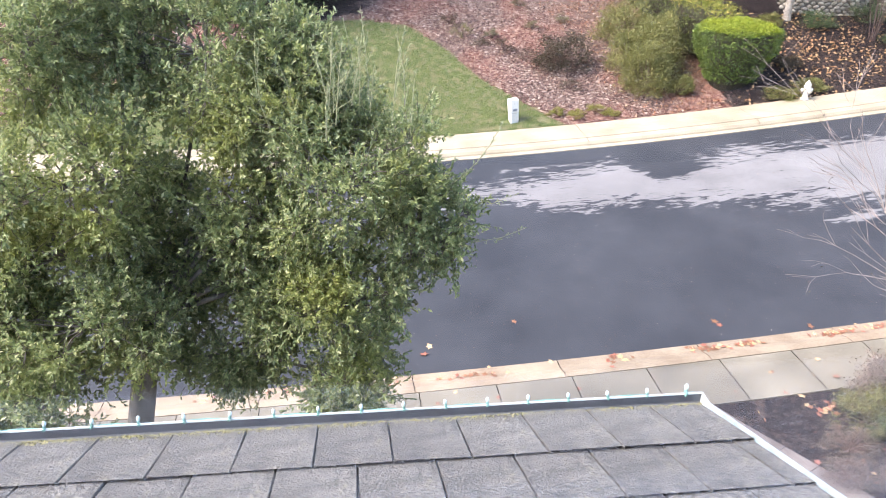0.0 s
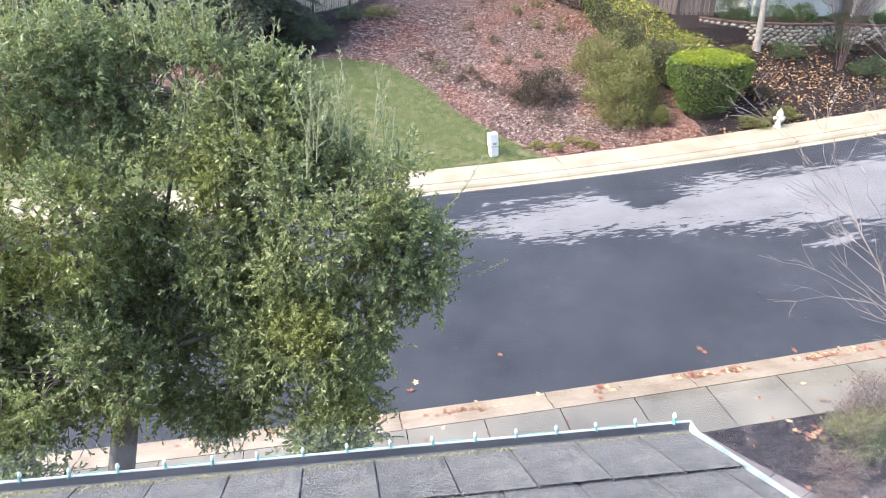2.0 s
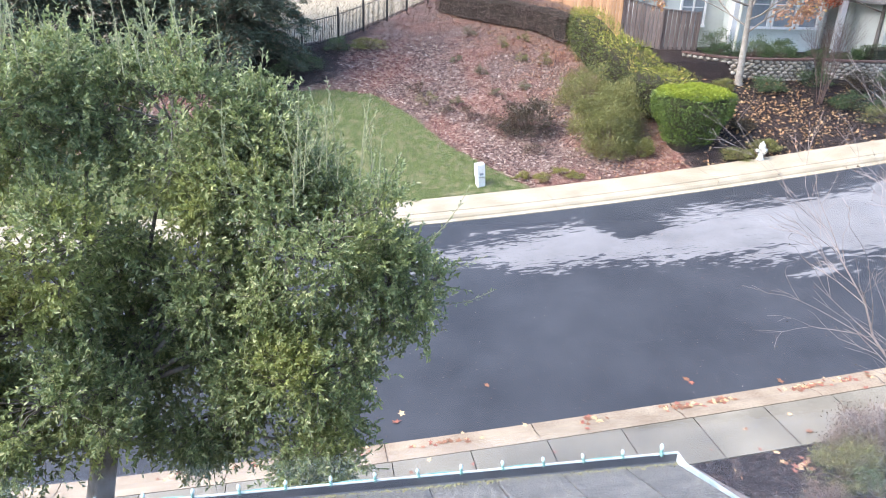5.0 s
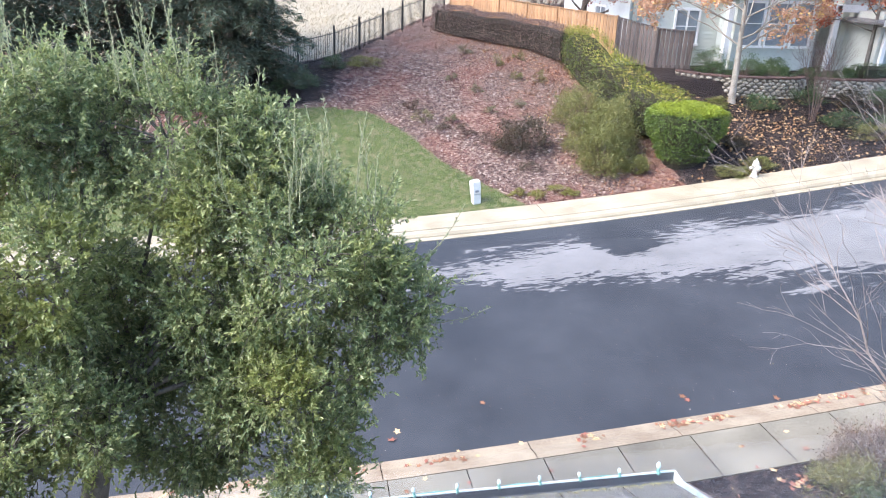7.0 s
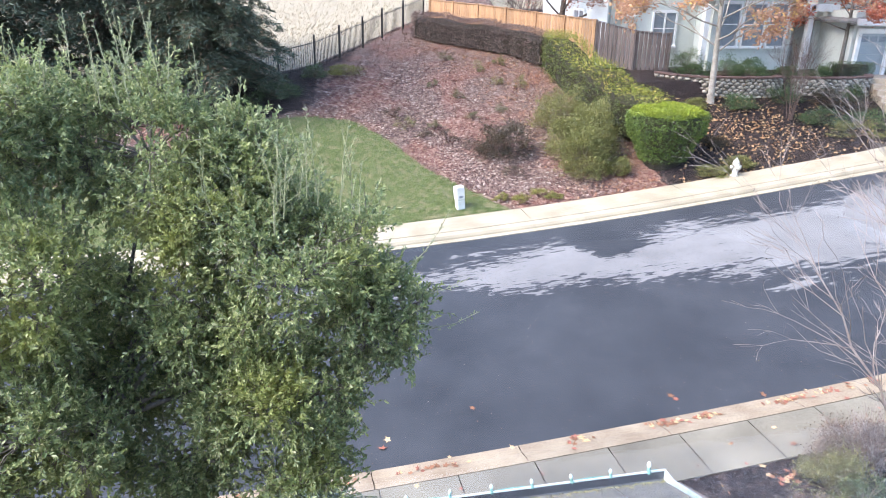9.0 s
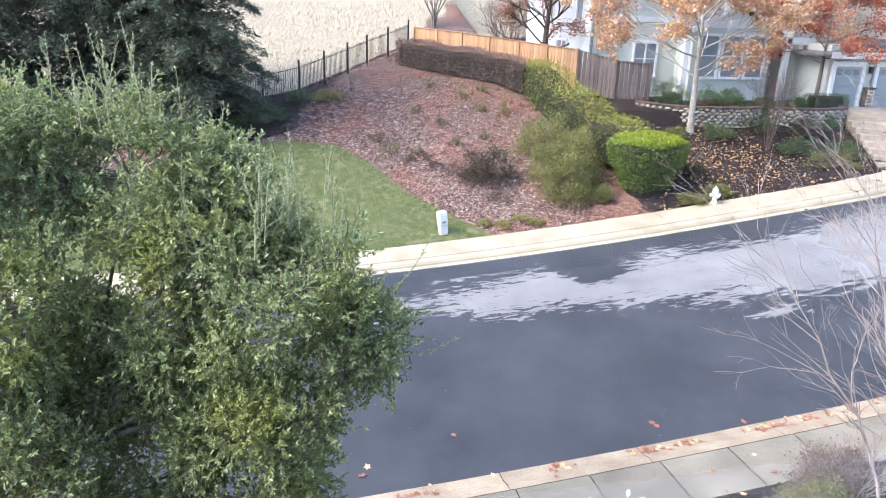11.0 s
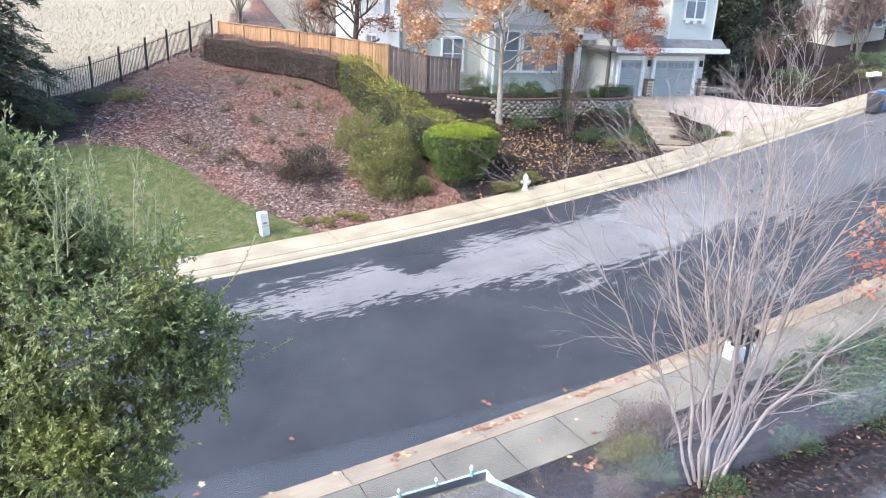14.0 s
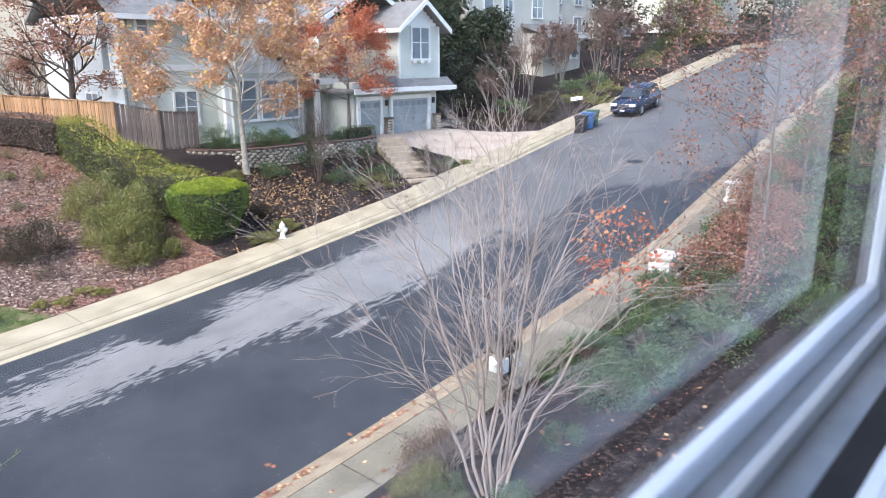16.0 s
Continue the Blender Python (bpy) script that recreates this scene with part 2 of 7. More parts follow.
def tubes(paths, sides=5):
    """Round limbs: each path is a list of (point, radius)."""
    V, F = [], []
    for path in paths:
        base = len(V)
        pts = [Vector(p) for p, _ in path]
        for i, (p, r) in enumerate(path):
            d = (pts[min(i + 1, len(pts) - 1)] - pts[max(i - 1, 0)]).normalized()
            a = d.cross(Vector((0.31, 0.94, 0.11))).normalized()
            b = d.cross(a)
            for k in range(sides):
                an = 2 * math.pi * k / sides
                V.append(tuple(pts[i] + (a * math.cos(an) + b * math.sin(an)) * r))
        for i in range(len(path) - 1):
            for k in range(sides):
                q = base + i * sides
                F.append((q + k, q + (k + 1) % sides, q + sides + (k + 1) % sides, q + sides + k))
    return mesh_from("limbs", V, F, True)


def leaf_mesh(points, size, rng, up=0.4, ratio=0.5, spread=0.35, axis=None):
    """One small bent leaf of four corners and a raised mid-rib at each point."""
    P = np.asarray(points, float)
    n = len(P)
    d = rng.normal(size=(n, 3))
    d[:, 2] *= 0.7
    if axis is not None:
        d = d * 0.6 + axis
    d /= np.linalg.norm(d, axis=1)[:, None]
    nrm = rng.normal(size=(n, 3))
    nrm[:, 2] += up * 3
    s = np.cross(d, nrm)
    s /= np.linalg.norm(s, axis=1)[:, None] + 1e-9
    w = np.cross(s, d)
    L = size * rng.uniform(1 - spread, 1 + spread, n)[:, None]
    tip, root = P + d * L * 0.5, P - d * L * 0.5
    a, b = P + s * L * ratio * 0.5 + w * L * 0.06, P - s * L * ratio * 0.5 + w * L * 0.06
    V = np.stack([root, a, tip, b], 1).reshape(-1, 3)
    F = (np.arange(n) * 4)[:, None] + np.array([[0, 1, 2, 3]])
    return V, F


def leaf_object(name, points, size, mat, parent, seed, label="", kind="", **k):
    V, F = leaf_mesh(points, size, np.random.default_rng(seed), **k)
    me = bpy.data.meshes.new(name)
    me.vertices.add(len(V))
    me.vertices.foreach_set("co", V.astype(np.float32).ravel())
    me.loops.add(F.size)
    me.loops.foreach_set("vertex_index", F.astype(np.int32).ravel())
    me.polygons.add(len(F))
    me.polygons.foreach_set("loop_start", np.arange(0, F.size, 4, dtype=np.int32))
    me.update(calc_edges=True)
    me.validate()
    ob = part(name, me, mat, parent, label)
    return tagged(ob, kind=kind)


# ---- lie of the land: the street climbs to the east ----
def grade(x):
    x = np.asarray(x, float)
    xx = np.maximum(x, -11.9)
    z = np.where(x < 16.2, 0.055 * xx + 0.002315 * xx ** 2, 1.4985 + 0.13 * (x - 16.2))
    return np.where(x > 80, 1.4985 + 0.13 * 63.8 + 0.05 * (x - 80), z)


def bend(x):
    """How far the street has swung to the north."""
    t = np.clip((np.asarray(x, float) - 18) / 8, 0, 1)
    return 0.12 * np.maximum(np.asarray(x, float) - 22, 0) * t


def smooth(a, b, v):
    t = np.clip((v - a) / (b - a), 0, 1)
    return t * t * (3 - 2 * t)


NEAR_BACK, NEAR_WALK, NEAR_EDGE, FAR_EDGE, FAR_WALK, FAR_BACK = 9.0, 10.2, 10.83, 21.75, 22.4, 23.8


def land(x, y):
    x, y = np.asarray(x, float), np.asarray(y, float)
    g, q = grade(x), y - bend(x)
    d = np.maximum(q - FAR_BACK, 0)
    hill = g + 0.34 * np.minimum(d, 12) + 0.13 * np.clip(d - 12, 0, 11) + 0.30 * np.maximum(d - 23, 0)
    bed = g + np.maximum(3.72 - g, 0) * np.clip(d / 5.4, 0, 1) + 0.66 * smooth(5.75, 5.95, d)
    drive = g + (4.36 - g) * smooth(0, 6.5, d)
    east = g + 0.10 * d
    lot = bed + (drive - bed) * smooth(27.2, 28.0, x)
    lot = lot + (east - lot) * smooth(38.5, 43, x)
    lot = lot + 0.22 * np.maximum(y - 52, 0)
    far = hill + (lot - hill) * smooth(13.2, 15.2, x - 0.25 * np.maximum(y - 36, 0) * 0)
    near = g + 0.10 * np.maximum(NEAR_BACK - q, 0) + 0.11 * np.exp(-np.maximum(NEAR_BACK - q, 0) / 0.7)
    z = np.where(q > FAR_BACK, far, np.where(q < NEAR_BACK + 0.55, np.minimum(near, g + 2.2), g - 0.12))
    return z


def land_z(x, y):
    return float(land(x, y))


# ---- ground ----
def zone_values(x, y):
    """Shares of lawn, dark ground (black mulch, and painted shade under the redwoods) and dry hill grass."""
    q = y - bend(x)
    d = q - FAR_BACK
    edge_r = np.interp(d, [0, 0.8, 3.5, 5.5, 7.4, 8.2], [7.9, 7.2, 5.0, 4.0, 2.6, 0.5])
    edge_l = np.interp(d, [0, 4, 8.2], [-14.0, -9.0, -1.0])
    lawn = smooth(-0.35, 0.35, np.minimum(edge_r - x, np.minimum(x - edge_l, 8.1 - d))) * (d > -0.2)
    dark = np.maximum(smooth(13.4, 14.4, x) * (d > -0.2), (q < NEAR_BACK + 0.3) * 1.0)
    # shade under the redwoods, painted with the dark mulch colour
    dark = np.maximum(dark, 0.85 * smooth(3.5, -1.5, x - 0.4 * (d - 9)) * smooth(7.3, 9.0, d))
    dry = smooth(0, 1.2, y - np.interp(x, [-40, -4, -0.2, 1.2, 4, 6.8, 8.4, 12, 20], [33, 33.8, 36.0, 36.9, 40.6, 44.4, 46.4, 52, 60]))
    return lawn, dark * (1 - dry), dry


def axis_steps(stops):
    out = []
    for a, b, s in stops:
        out += list(np.arange(a, b, s))
    return np.array(out + [stops[-1][1]])


gx = axis_steps([(-600, -60, 60), (-60, -14, 3), (-14, 30, 0.25), (30, 60, 1.0), (60, 150, 5), (150, 600, 75)])
gy = axis_steps([(-600, -60, 60), (-60, 2, 4), (2, 22, 0.25), (22, 50, 0.25), (50, 110, 3), (110, 600, 70)])
GX, GY = np.meshgrid(gx, gy)
GZ = land(GX, GY)
rng = np.random.default_rng(3)
rough_here = ((GY - bend(GX) > FAR_BACK + 0.3) | (GY - bend(GX) < NEAR_BACK - 0.3)) * 1.0
lawn_v, dark_v, dry_v = zone_values(GX, GY)
GZ = GZ + rng.uniform(-0.03, 0.03, GZ.shape) * rough_here * (1 - lawn_v)
nx, ny = len(gx), len(gy)
gi = np.arange(nx * ny).reshape(ny, nx)
gf = np.stack([gi[:-1, :-1], gi[:-1, 1:], gi[1:, 1:], gi[1:, :-1]], -1).reshape(-1, 4)
ground_me = mesh_from("ground", np.stack([GX, GY, GZ], -1).reshape(-1, 3), gf, True)
zone = ground_me.color_attributes.new("zone", "FLOAT_COLOR", "POINT")
zone.data.foreach_set("color", np.stack([lawn_v, dark_v, dry_v, np.ones_like(dry_v)], -1).astype(np.float32).ravel())


def ground_material():
    m = bpy.data.materials.new("earth_and_lawn")
    m.use_nodes = True
    N, L = m.node_tree.nodes, m.node_tree.links
    bsdf = N["Principled BSDF"]
    bsdf.inputs["Roughness"].default_value = 0.95
    bsdf.inputs["Specular IOR Level"].default_value = 0.15
    at = N.new("ShaderNodeVertexColor")
    at.layer_name = "zone"
    sep = N.new("ShaderNodeSeparateColor")
    L.new(at.outputs[0], sep.inputs[0])
    co = N.new("ShaderNodeTexCoord")

    def noise_at(scale, detail=5):
        n = N.new("ShaderNodeTexNoise")
        n.inputs["Scale"].default_value, n.inputs["Detail"].default_value = scale, detail
        L.new(co.outputs["Object"], n.inputs["Vector"])
        return n.outputs[0]

    def ramp(src, *stops):
        r = N.new("ShaderNodeValToRGB")
        L.new(src, r.inputs[0])
        e = r.color_ramp.elements
        while len(e) < len(stops):
            e.new(0.5)
        for k, (p, c) in zip(e, stops):
            k.position, k.color = p, (*c, 1)
        return r.outputs[0]

    def mix(f, a, b):
        n = N.new("ShaderNodeMix")
        n.data_type = "RGBA"
        L.new(f, n.inputs[0])
        L.new(a, n.inputs[6])
        L.new(b, n.inputs[7])
        return n.outputs[2]

    broad, mid, fine = noise_at(0.45), noise_at(3.5), noise_at(26, 8)
    chips = N.new("ShaderNodeTexVoronoi")
    chips.inputs["Scale"].default_value = 14
    L.new(co.outputs["Object"], chips.inputs["Vector"])
    sepc = N.new("ShaderNodeSeparateColor")
    L.new(chips.outputs["Color"], sepc.inputs[0])
    litter = ramp(sepc.outputs[0], (0.0, (0.05, 0.03, 0.026)), (0.5, (0.14, 0.09, 0.075)), (0.85, (0.25, 0.17, 0.135)), (1.0, (0.50, 0.42, 0.34)))
    reddish = ramp(sepc.outputs[0], (0.0, (0.09, 0.04, 0.032)), (0.6, (0.21, 0.10, 0.075)), (1.0, (0.42, 0.28, 0.21)))
    litter = mix(ramp(broad, (0.45, (0, 0, 0)), (0.62, (1, 1, 1))), litter, reddish)
    dark = ramp(sepc.outputs[1], (0.0, (0.012, 0.009, 0.009)), (0.7, (0.035, 0.026, 0.024)), (1.0, (0.09, 0.065, 0.055)))
    lawn = ramp(fine, (0.36, (0.035, 0.055, 0.014)), (0.52, (0.095, 0.125, 0.04)), (0.70, (0.30, 0.28, 0.13)))
    worn = ramp(fine, (0.3, (0.16, 0.145, 0.07)), (0.7, (0.33, 0.28, 0.17)))
    lawn = mix(ramp(mid, (0.48, (0, 0, 0)), (0.68, (0.75, 0.75, 0.75))), lawn, worn)
    straw = ramp(fine, (0.3, (0.27, 0.23, 0.16)), (0.7, (0.50, 0.44, 0.33)))
    straw = mix(ramp(mid, (0.58, (0, 0, 0)), (0.72, (1, 1, 1))), straw, ramp(fine, (0.3, (0.13, 0.105, 0.07)), (0.7, (0.28, 0.23, 0.16))))

    def mask(channel):
        s = N.new("ShaderNodeMath")
        s.operation = "MULTIPLY_ADD"
        L.new(mid, s.inputs[0])
        s.inputs[1].default_value = 0.8
        L.new(sep.outputs[channel], s.inputs[2])
        return ramp(s.outputs[0], (0.8, (0, 0, 0)), (1.0, (1, 1, 1)))

    out = mix(mask(1), litter, dark)
    out = mix(mask(2), out, straw)
    out = mix(mask(0), out, lawn)
    L.new(out, bsdf.inputs["Base Color"])
    bp = N.new("ShaderNodeBump")
    bp.inputs["Strength"].default_value, bp.inputs["Distance"].default_value = 0.8, 0.04
    L.new(fine, bp.inputs["Height"])
    L.new(bp.outputs[0], bsdf.inputs["Normal"])
    return m


ground_me.materials.append(ground_material())
tagged(new("ground", ground_me), "hillside of leaf-strewn mulch, lawn and dry grass", "ground", kind="structure")


# ---- road ----
def road_material():
    m = bpy.data.materials.new("asphalt")
    m.use_nodes = True
    N, L = m.node_tree.nodes, m.node_tree.links
    bsdf = N["Principled BSDF"]
    bsdf.inputs["Specular IOR Level"].default_value = 0.28
    at = N.new("ShaderNodeVertexColor")
    at.layer_name = "dry"
    sep = N.new("ShaderNodeSeparateColor")
    L.new(at.outputs[0], sep.inputs[0])
    co = N.new("ShaderNodeTexCoord")
    mp = N.new("ShaderNodeMapping")
    mp.inputs["Scale"].default_value = (0.34, 1.4, 1)
    mp.inputs["Rotation"].default_value = (0, 0, 0.06)
    L.new(co.outputs["Object"], mp.inputs[0])

    def noise_at(scale, detail, src):
        n = N.new("ShaderNodeTexNoise")
        n.inputs["Scale"].default_value, n.inputs["Detail"].default_value = scale, detail
        n.inputs["Roughness"].default_value = 0.62
        L.new(src, n.inputs["Vector"])
        return n.outputs[0]

    streak = noise_at(1.25, 12, mp.outputs[0])
    grain, blotch = noise_at(140, 3, co.outputs["Object"]), noise_at(0.5, 5, co.outputs["Object"])
    mp2 = N.new("ShaderNodeMapping")
    mp2.inputs["Scale"].default_value = (2.4, 9.0, 1)
    L.new(co.outputs["Object"], mp2.inputs[0])
    ragged = noise_at(1.0, 6, mp2.outputs[0])
    base = N.new("ShaderNodeMath")
    base.operation = "MULTIPLY_ADD"
    L.new(ragged, base.inputs[0])
    base.inputs[1].default_value = 1.5
    L.new(sep.outputs[0], base.inputs[2])
    s = N.new("ShaderNodeMath")
    s.operation = "MULTIPLY_ADD"
    L.new(streak, s.inputs[0])
    s.inputs[1].default_value = 1.1
    L.new(base.outputs[0], s.inputs[2])

    def ramp(src, *stops):
        r = N.new("ShaderNodeValToRGB")
        L.new(src, r.inputs[0])
        e = r.color_ramp.elements
        while len(e) < len(stops):
            e.new(0.5)
        for k, (p, c) in zip(e, stops):
            k.position, k.color = p, (*c, 1)
        return r.outputs[0]

    half = N.new("ShaderNodeMath")
    half.operation = "MULTIPLY"
    half.inputs[1].default_value = 0.5
    L.new(s.outputs[0], half.inputs[0])
    mask = ramp(half.outputs[0], (0.849, (0, 0, 0)), (0.859, (1, 1, 1)))
    g2 = N.new("ShaderNodeMath")
    g2.operation = "MULTIPLY_ADD"
    L.new(grain, g2.inputs[0])
    g2.inputs[1].default_value = 0.5
    L.new(blotch, g2.inputs[2])
    wet = ramp(g2.outputs[0], (0.5, (0.026, 0.029, 0.034)), (1.0, (0.058, 0.061, 0.067)))
    dry = ramp(g2.outputs[0], (0.5, (0.155, 0.15, 0.147)), (1.0, (0.245, 0.238, 0.23)))
    share = N.new("ShaderNodeMath")
    share.operation = "MULTIPLY"
    L.new(mask, share.inputs[0])
    L.new(sep.outputs[1], share.inputs[1])
    mask = share.outputs[0]
    mix = N.new("ShaderNodeMix")
    mix.data_type = "RGBA"
    L.new(mask, mix.inputs[0])
    L.new(wet, mix.inputs[6])
    L.new(dry, mix.inputs[7])
    L.new(mix.outputs[2], bsdf.inputs["Base Color"])
    rr = N.new("ShaderNodeMapRange")
    rr.inputs["To Min"].default_value, rr.inputs["To Max"].default_value = 0.62, 0.9
    L.new(mask, rr.inputs[0])
    L.new(rr.outputs[0], bsdf.inputs["Roughness"])
    bp = N.new("ShaderNodeBump")
    bp.inputs["Strength"].default_value, bp.inputs["Distance"].default_value = 0.25, 0.01
    L.new(grain, bp.inputs["Height"])
    L.new(bp.outputs[0], bsdf.inputs["Normal"])
    return m


def strip(name, xs, section, mat, lift=0.0):
    """A band along the street; section is a list of (offset across, height)."""
    xs = np.asarray(xs, float)
    V = np.stack([np.stack([xs, np.full_like(xs, u) + bend(xs), grade(xs) + v + lift], -1) for u, v in section], 1)
    n, k = len(xs), len(section)
    idx = np.arange(n * k).reshape(n, k)
    F = np.stack([idx[:-1, :-1], idx[1:, :-1], idx[1:, 1:], idx[:-1, 1:]], -1).reshape(-1, 4)
    me = mesh_from(name, V.reshape(-1, 3), F, False)
    me.materials.append(mat)
    return me


road_xs = np.concatenate([np.arange(-60, -8, 2.0), np.arange(-8, 45, 0.4), np.arange(45, 121, 2.0)])
across = np.linspace(NEAR_EDGE, FAR_EDGE, 90)
crown_h = lambda u: 0.0 + 0.06 * (1 - ((u - 16.0) / 5.4) ** 2)
road_me = strip("road", road_xs, [(u, crown_h(u)) for u in across], road_material())
rx = np.repeat(road_xs, len(across))
ru = np.tile(across, len(road_xs))
lo = np.interp(rx, [3.5, 4.5, 5.7, 9, 12.6, 14.3, 16, 20, 26, 30, 34], [18.8, 18.2, 17.1, 17.0, 16.1, 15.8, 15.7, 15.9, 15.2, 12.8, 11.2])
hi = np.interp(rx, [3.5, 4.8, 8.4, 9.1, 10.2, 12, 16, 20, 26], [19.3, 19.7, 20.2, 18.9, 19.6, 20.2, 20.0, 20.4, 22.3])
dryness = 0.36 + 0.30 * np.minimum(ru - lo, hi - ru) + 0.06 * smooth(16, 24, rx)
dryness = dryness - 0.5 * np.exp(-((rx - 9.7) / 0.8) ** 2 - ((ru - 19.3) / 0.5) ** 2) - 0.6 * np.exp(-((rx - 26.8) / 2.2) ** 2 - ((ru - 14.6) / 1.0) ** 2)
streaks = 0.30 * np.exp(-((ru - 20.5) / 0.16) ** 2) * smooth(3.2, 4.5, rx) * smooth(9.5, 7.5, rx) + 0.36 * np.exp(-((rx - 12.9) / 1.0) ** 2 - ((ru - 15.05) / 0.3) ** 2)
dryness = np.clip(np.maximum(dryness, 0.1) + streaks - 0.5 * (np.minimum(ru - lo, hi - ru) < -1.5), -0.4, 0.72)
col = np.stack([dryness, 1 - 0.5 * smooth(18, 25, rx), dryness, np.ones_like(dryness)], -1).astype(np.float32)
road_me.color_attributes.new("dry", "FLOAT_COLOR", "POINT").data.foreach_set("color", col.ravel())
tagged(new("road", road_me), "damp dark asphalt street with pale dry patches", "road", kind="structure")


def kerb_run(name, section, length, x0, x1, mat, label, base):
    """Poured lengths with open joints between them, each a piece of its own."""
    holder = thing(name, 0, 0, 0, label, base, kind="structure")
    x = x0
    while x < x1:
        xs = np.linspace(x + 0.008, x + length - 0.008, 4)
        me = strip("slab", xs, section, mat)
        part("slab", me, mat, holder)
        x += length
    return holder


# rolled kerb with a shallow gutter pan, and a slab walk behind it
near_kerb = [(NEAR_EDGE + 0.02, -0.1), (NEAR_EDGE + 0.02, 0.012), (NEAR_EDGE - 0.22, 0.02), (NEAR_EDGE - 0.34, 0.06), (NEAR_EDGE - 0.44, 0.10), (NEAR_WALK + 0.01, 0.115), (NEAR_WALK + 0.01, -0.1)]
near_walk = [(NEAR_WALK - 0.01, -0.1), (NEAR_WALK - 0.01, 0.115), (NEAR_WALK - 0.6, 0.125), (NEAR_BACK, 0.135), (NEAR_BACK, -0.1)]
far_kerb = [(FAR_WALK - 0.01, -0.1), (FAR_WALK - 0.02, 0.14), (FAR_WALK - 0.1, 0.13), (FAR_EDGE + 0.40, 0.10), (FAR_EDGE + 0.34, 0.03), (FAR_EDGE + 0.32, -0.03), (FAR_EDGE + 0.29, -0.03), (FAR_EDGE + 0.27, 0.0), (FAR_EDGE - 0.02, 0.012), (FAR_EDGE - 0.02, -0.1)]
far_walk = [(FAR_BACK, -0.1), (FAR_BACK, 0.15), (FAR_WALK + 0.025, 0.15), (FAR_WALK + 0.015, 0.13), (FAR_WALK + 0.015, -0.1)]
kerb_run("kerb_near", [(u, v) for u, v in near_kerb], 2.83, -21.6, 62, KERB_M, "rolled concrete kerb with brown leaves along the gutter", "kerb")
kerb_run("pavement_near", near_walk, 1.43, -21.77, 62, CONCRETE_GREY, "stained grey-green concrete walk with cut joints", "pavement")
kerb_run("kerb_far", far_kerb, 6.0, -40, 110, CONCRETE, "pale rolled concrete kerb", "kerb")
kerb_run("pavement_far", far_walk, 6.0, -40, 110, CONCRETE, "pale sunlit concrete pavement", "pavement")


# ---- the lower roof below the window ----
EAVE_Y, EAVE_Z, PITCH, RAKE_X = 2.62, 6.29, 0.375, 1.74
LIP_Z = EAVE_Z - 0.036


def roof_z(y):
    return EAVE_Z + (EAVE_Y - y) * PITCH


lower_roof = thing("lower_roof", 0, 0, 0, "lower roof of weathered grey concrete tiles", "roof", kind="structure")
part("deck", prism([(EAVE_Y - 0.02, EAVE_Z - 0.03), (0.11, roof_z(0.11) - 0.03), (0.11, roof_z(0.11) - 0.2), (EAVE_Y - 0.02, EAVE_Z - 0.2)], "x", -7, RAKE_X - 0.03), GUTTER_M, lower_roof)
ROOF_X0 = -3.6


def tile_shape(w, length):
    """A flat concrete tile with a water groove along one side and a rounded nose."""
    t = 0.024
    bm = bmesh.new()
    prof = [(-w / 2, 0), (-w / 2, t), (w / 2 - 0.004, t), (w / 2, t - 0.004), (w / 2, 0)]
    ends = []
    for y, dz in ((-length / 2, 0), (length / 2 - 0.012, 0), (length / 2, -0.007)):
        ends.append([bm.verts.new((u, y, v + (dz if v > 0 else 0))) for u, v in prof])
    for a, b in zip(ends, ends[1:]):
        for i in range(len(prof) - 1):
            bm.faces.new((a[i], a[i + 1], b[i + 1], b[i]))
    bm.faces.new(ends[-1])
    bmesh.ops.recalc_face_normals(bm, faces=bm.faces)
    me = bpy.data.meshes.new("tile")
    bm.to_mesh(me)
    bm.free()
    me.materials.append(TILE_M)
    return me


TILE_W, ROW = 0.331, 0.428
tile_me = tile_shape(TILE_W - 0.007, ROW + 0.08)
angle = math.degrees(math.atan(PITCH))
rt = random.Random(5)
for r in range(6):
    along = ROW * (r + 0.5) - 0.035
    y = EAVE_Y - 0.02 - along * math.cos(radians(angle))
    z = EAVE_Z - 0.01 + along * math.sin(radians(angle))
    right = 1.456 if r % 2 == 0 else 1.636
    edge_w = RAKE_X - 0.008 - right
    part("tile", tile_shape(edge_w - 0.006, ROW + 0.08), TILE_M, lower_roof, m=pose(right + edge_w * 0.5, y, z, -angle - 1.8, 0, 0))
    x = right - TILE_W * 0.5
    while x > ROOF_X0:
        part("tile", tile_me, TILE_M, lower_roof, m=pose(x, y, z + rt.uniform(-0.003, 0.003), -angle - 1.8, rt.uniform(-0.5, 0.5), rt.uniform(-0.5, 0.5)))
        x -= TILE_W

MOSS = leaf_material("yellow_lichen", (0.10, 0.09, 0.03), (0.30, 0.27, 0.11), (0.20, 0.21, 0.07), 0.95, 0.0)
rm = np.random.default_rng(15)
mx = ROOF_X0 + (RAKE_X - ROOF_X0) * rm.random(3000) ** 1.9
my = 2.665 - np.abs(rm.normal(0, 0.022, 3000))
mz = EAVE_Z - 0.019 + (2.675 - my) * 0.41
tagged(leaf_object("lichen", np.stack([mx, my, mz], -1), 0.011, MOSS, lower_roof, 16, up=1.5, ratio=0.9), kind="stuff")

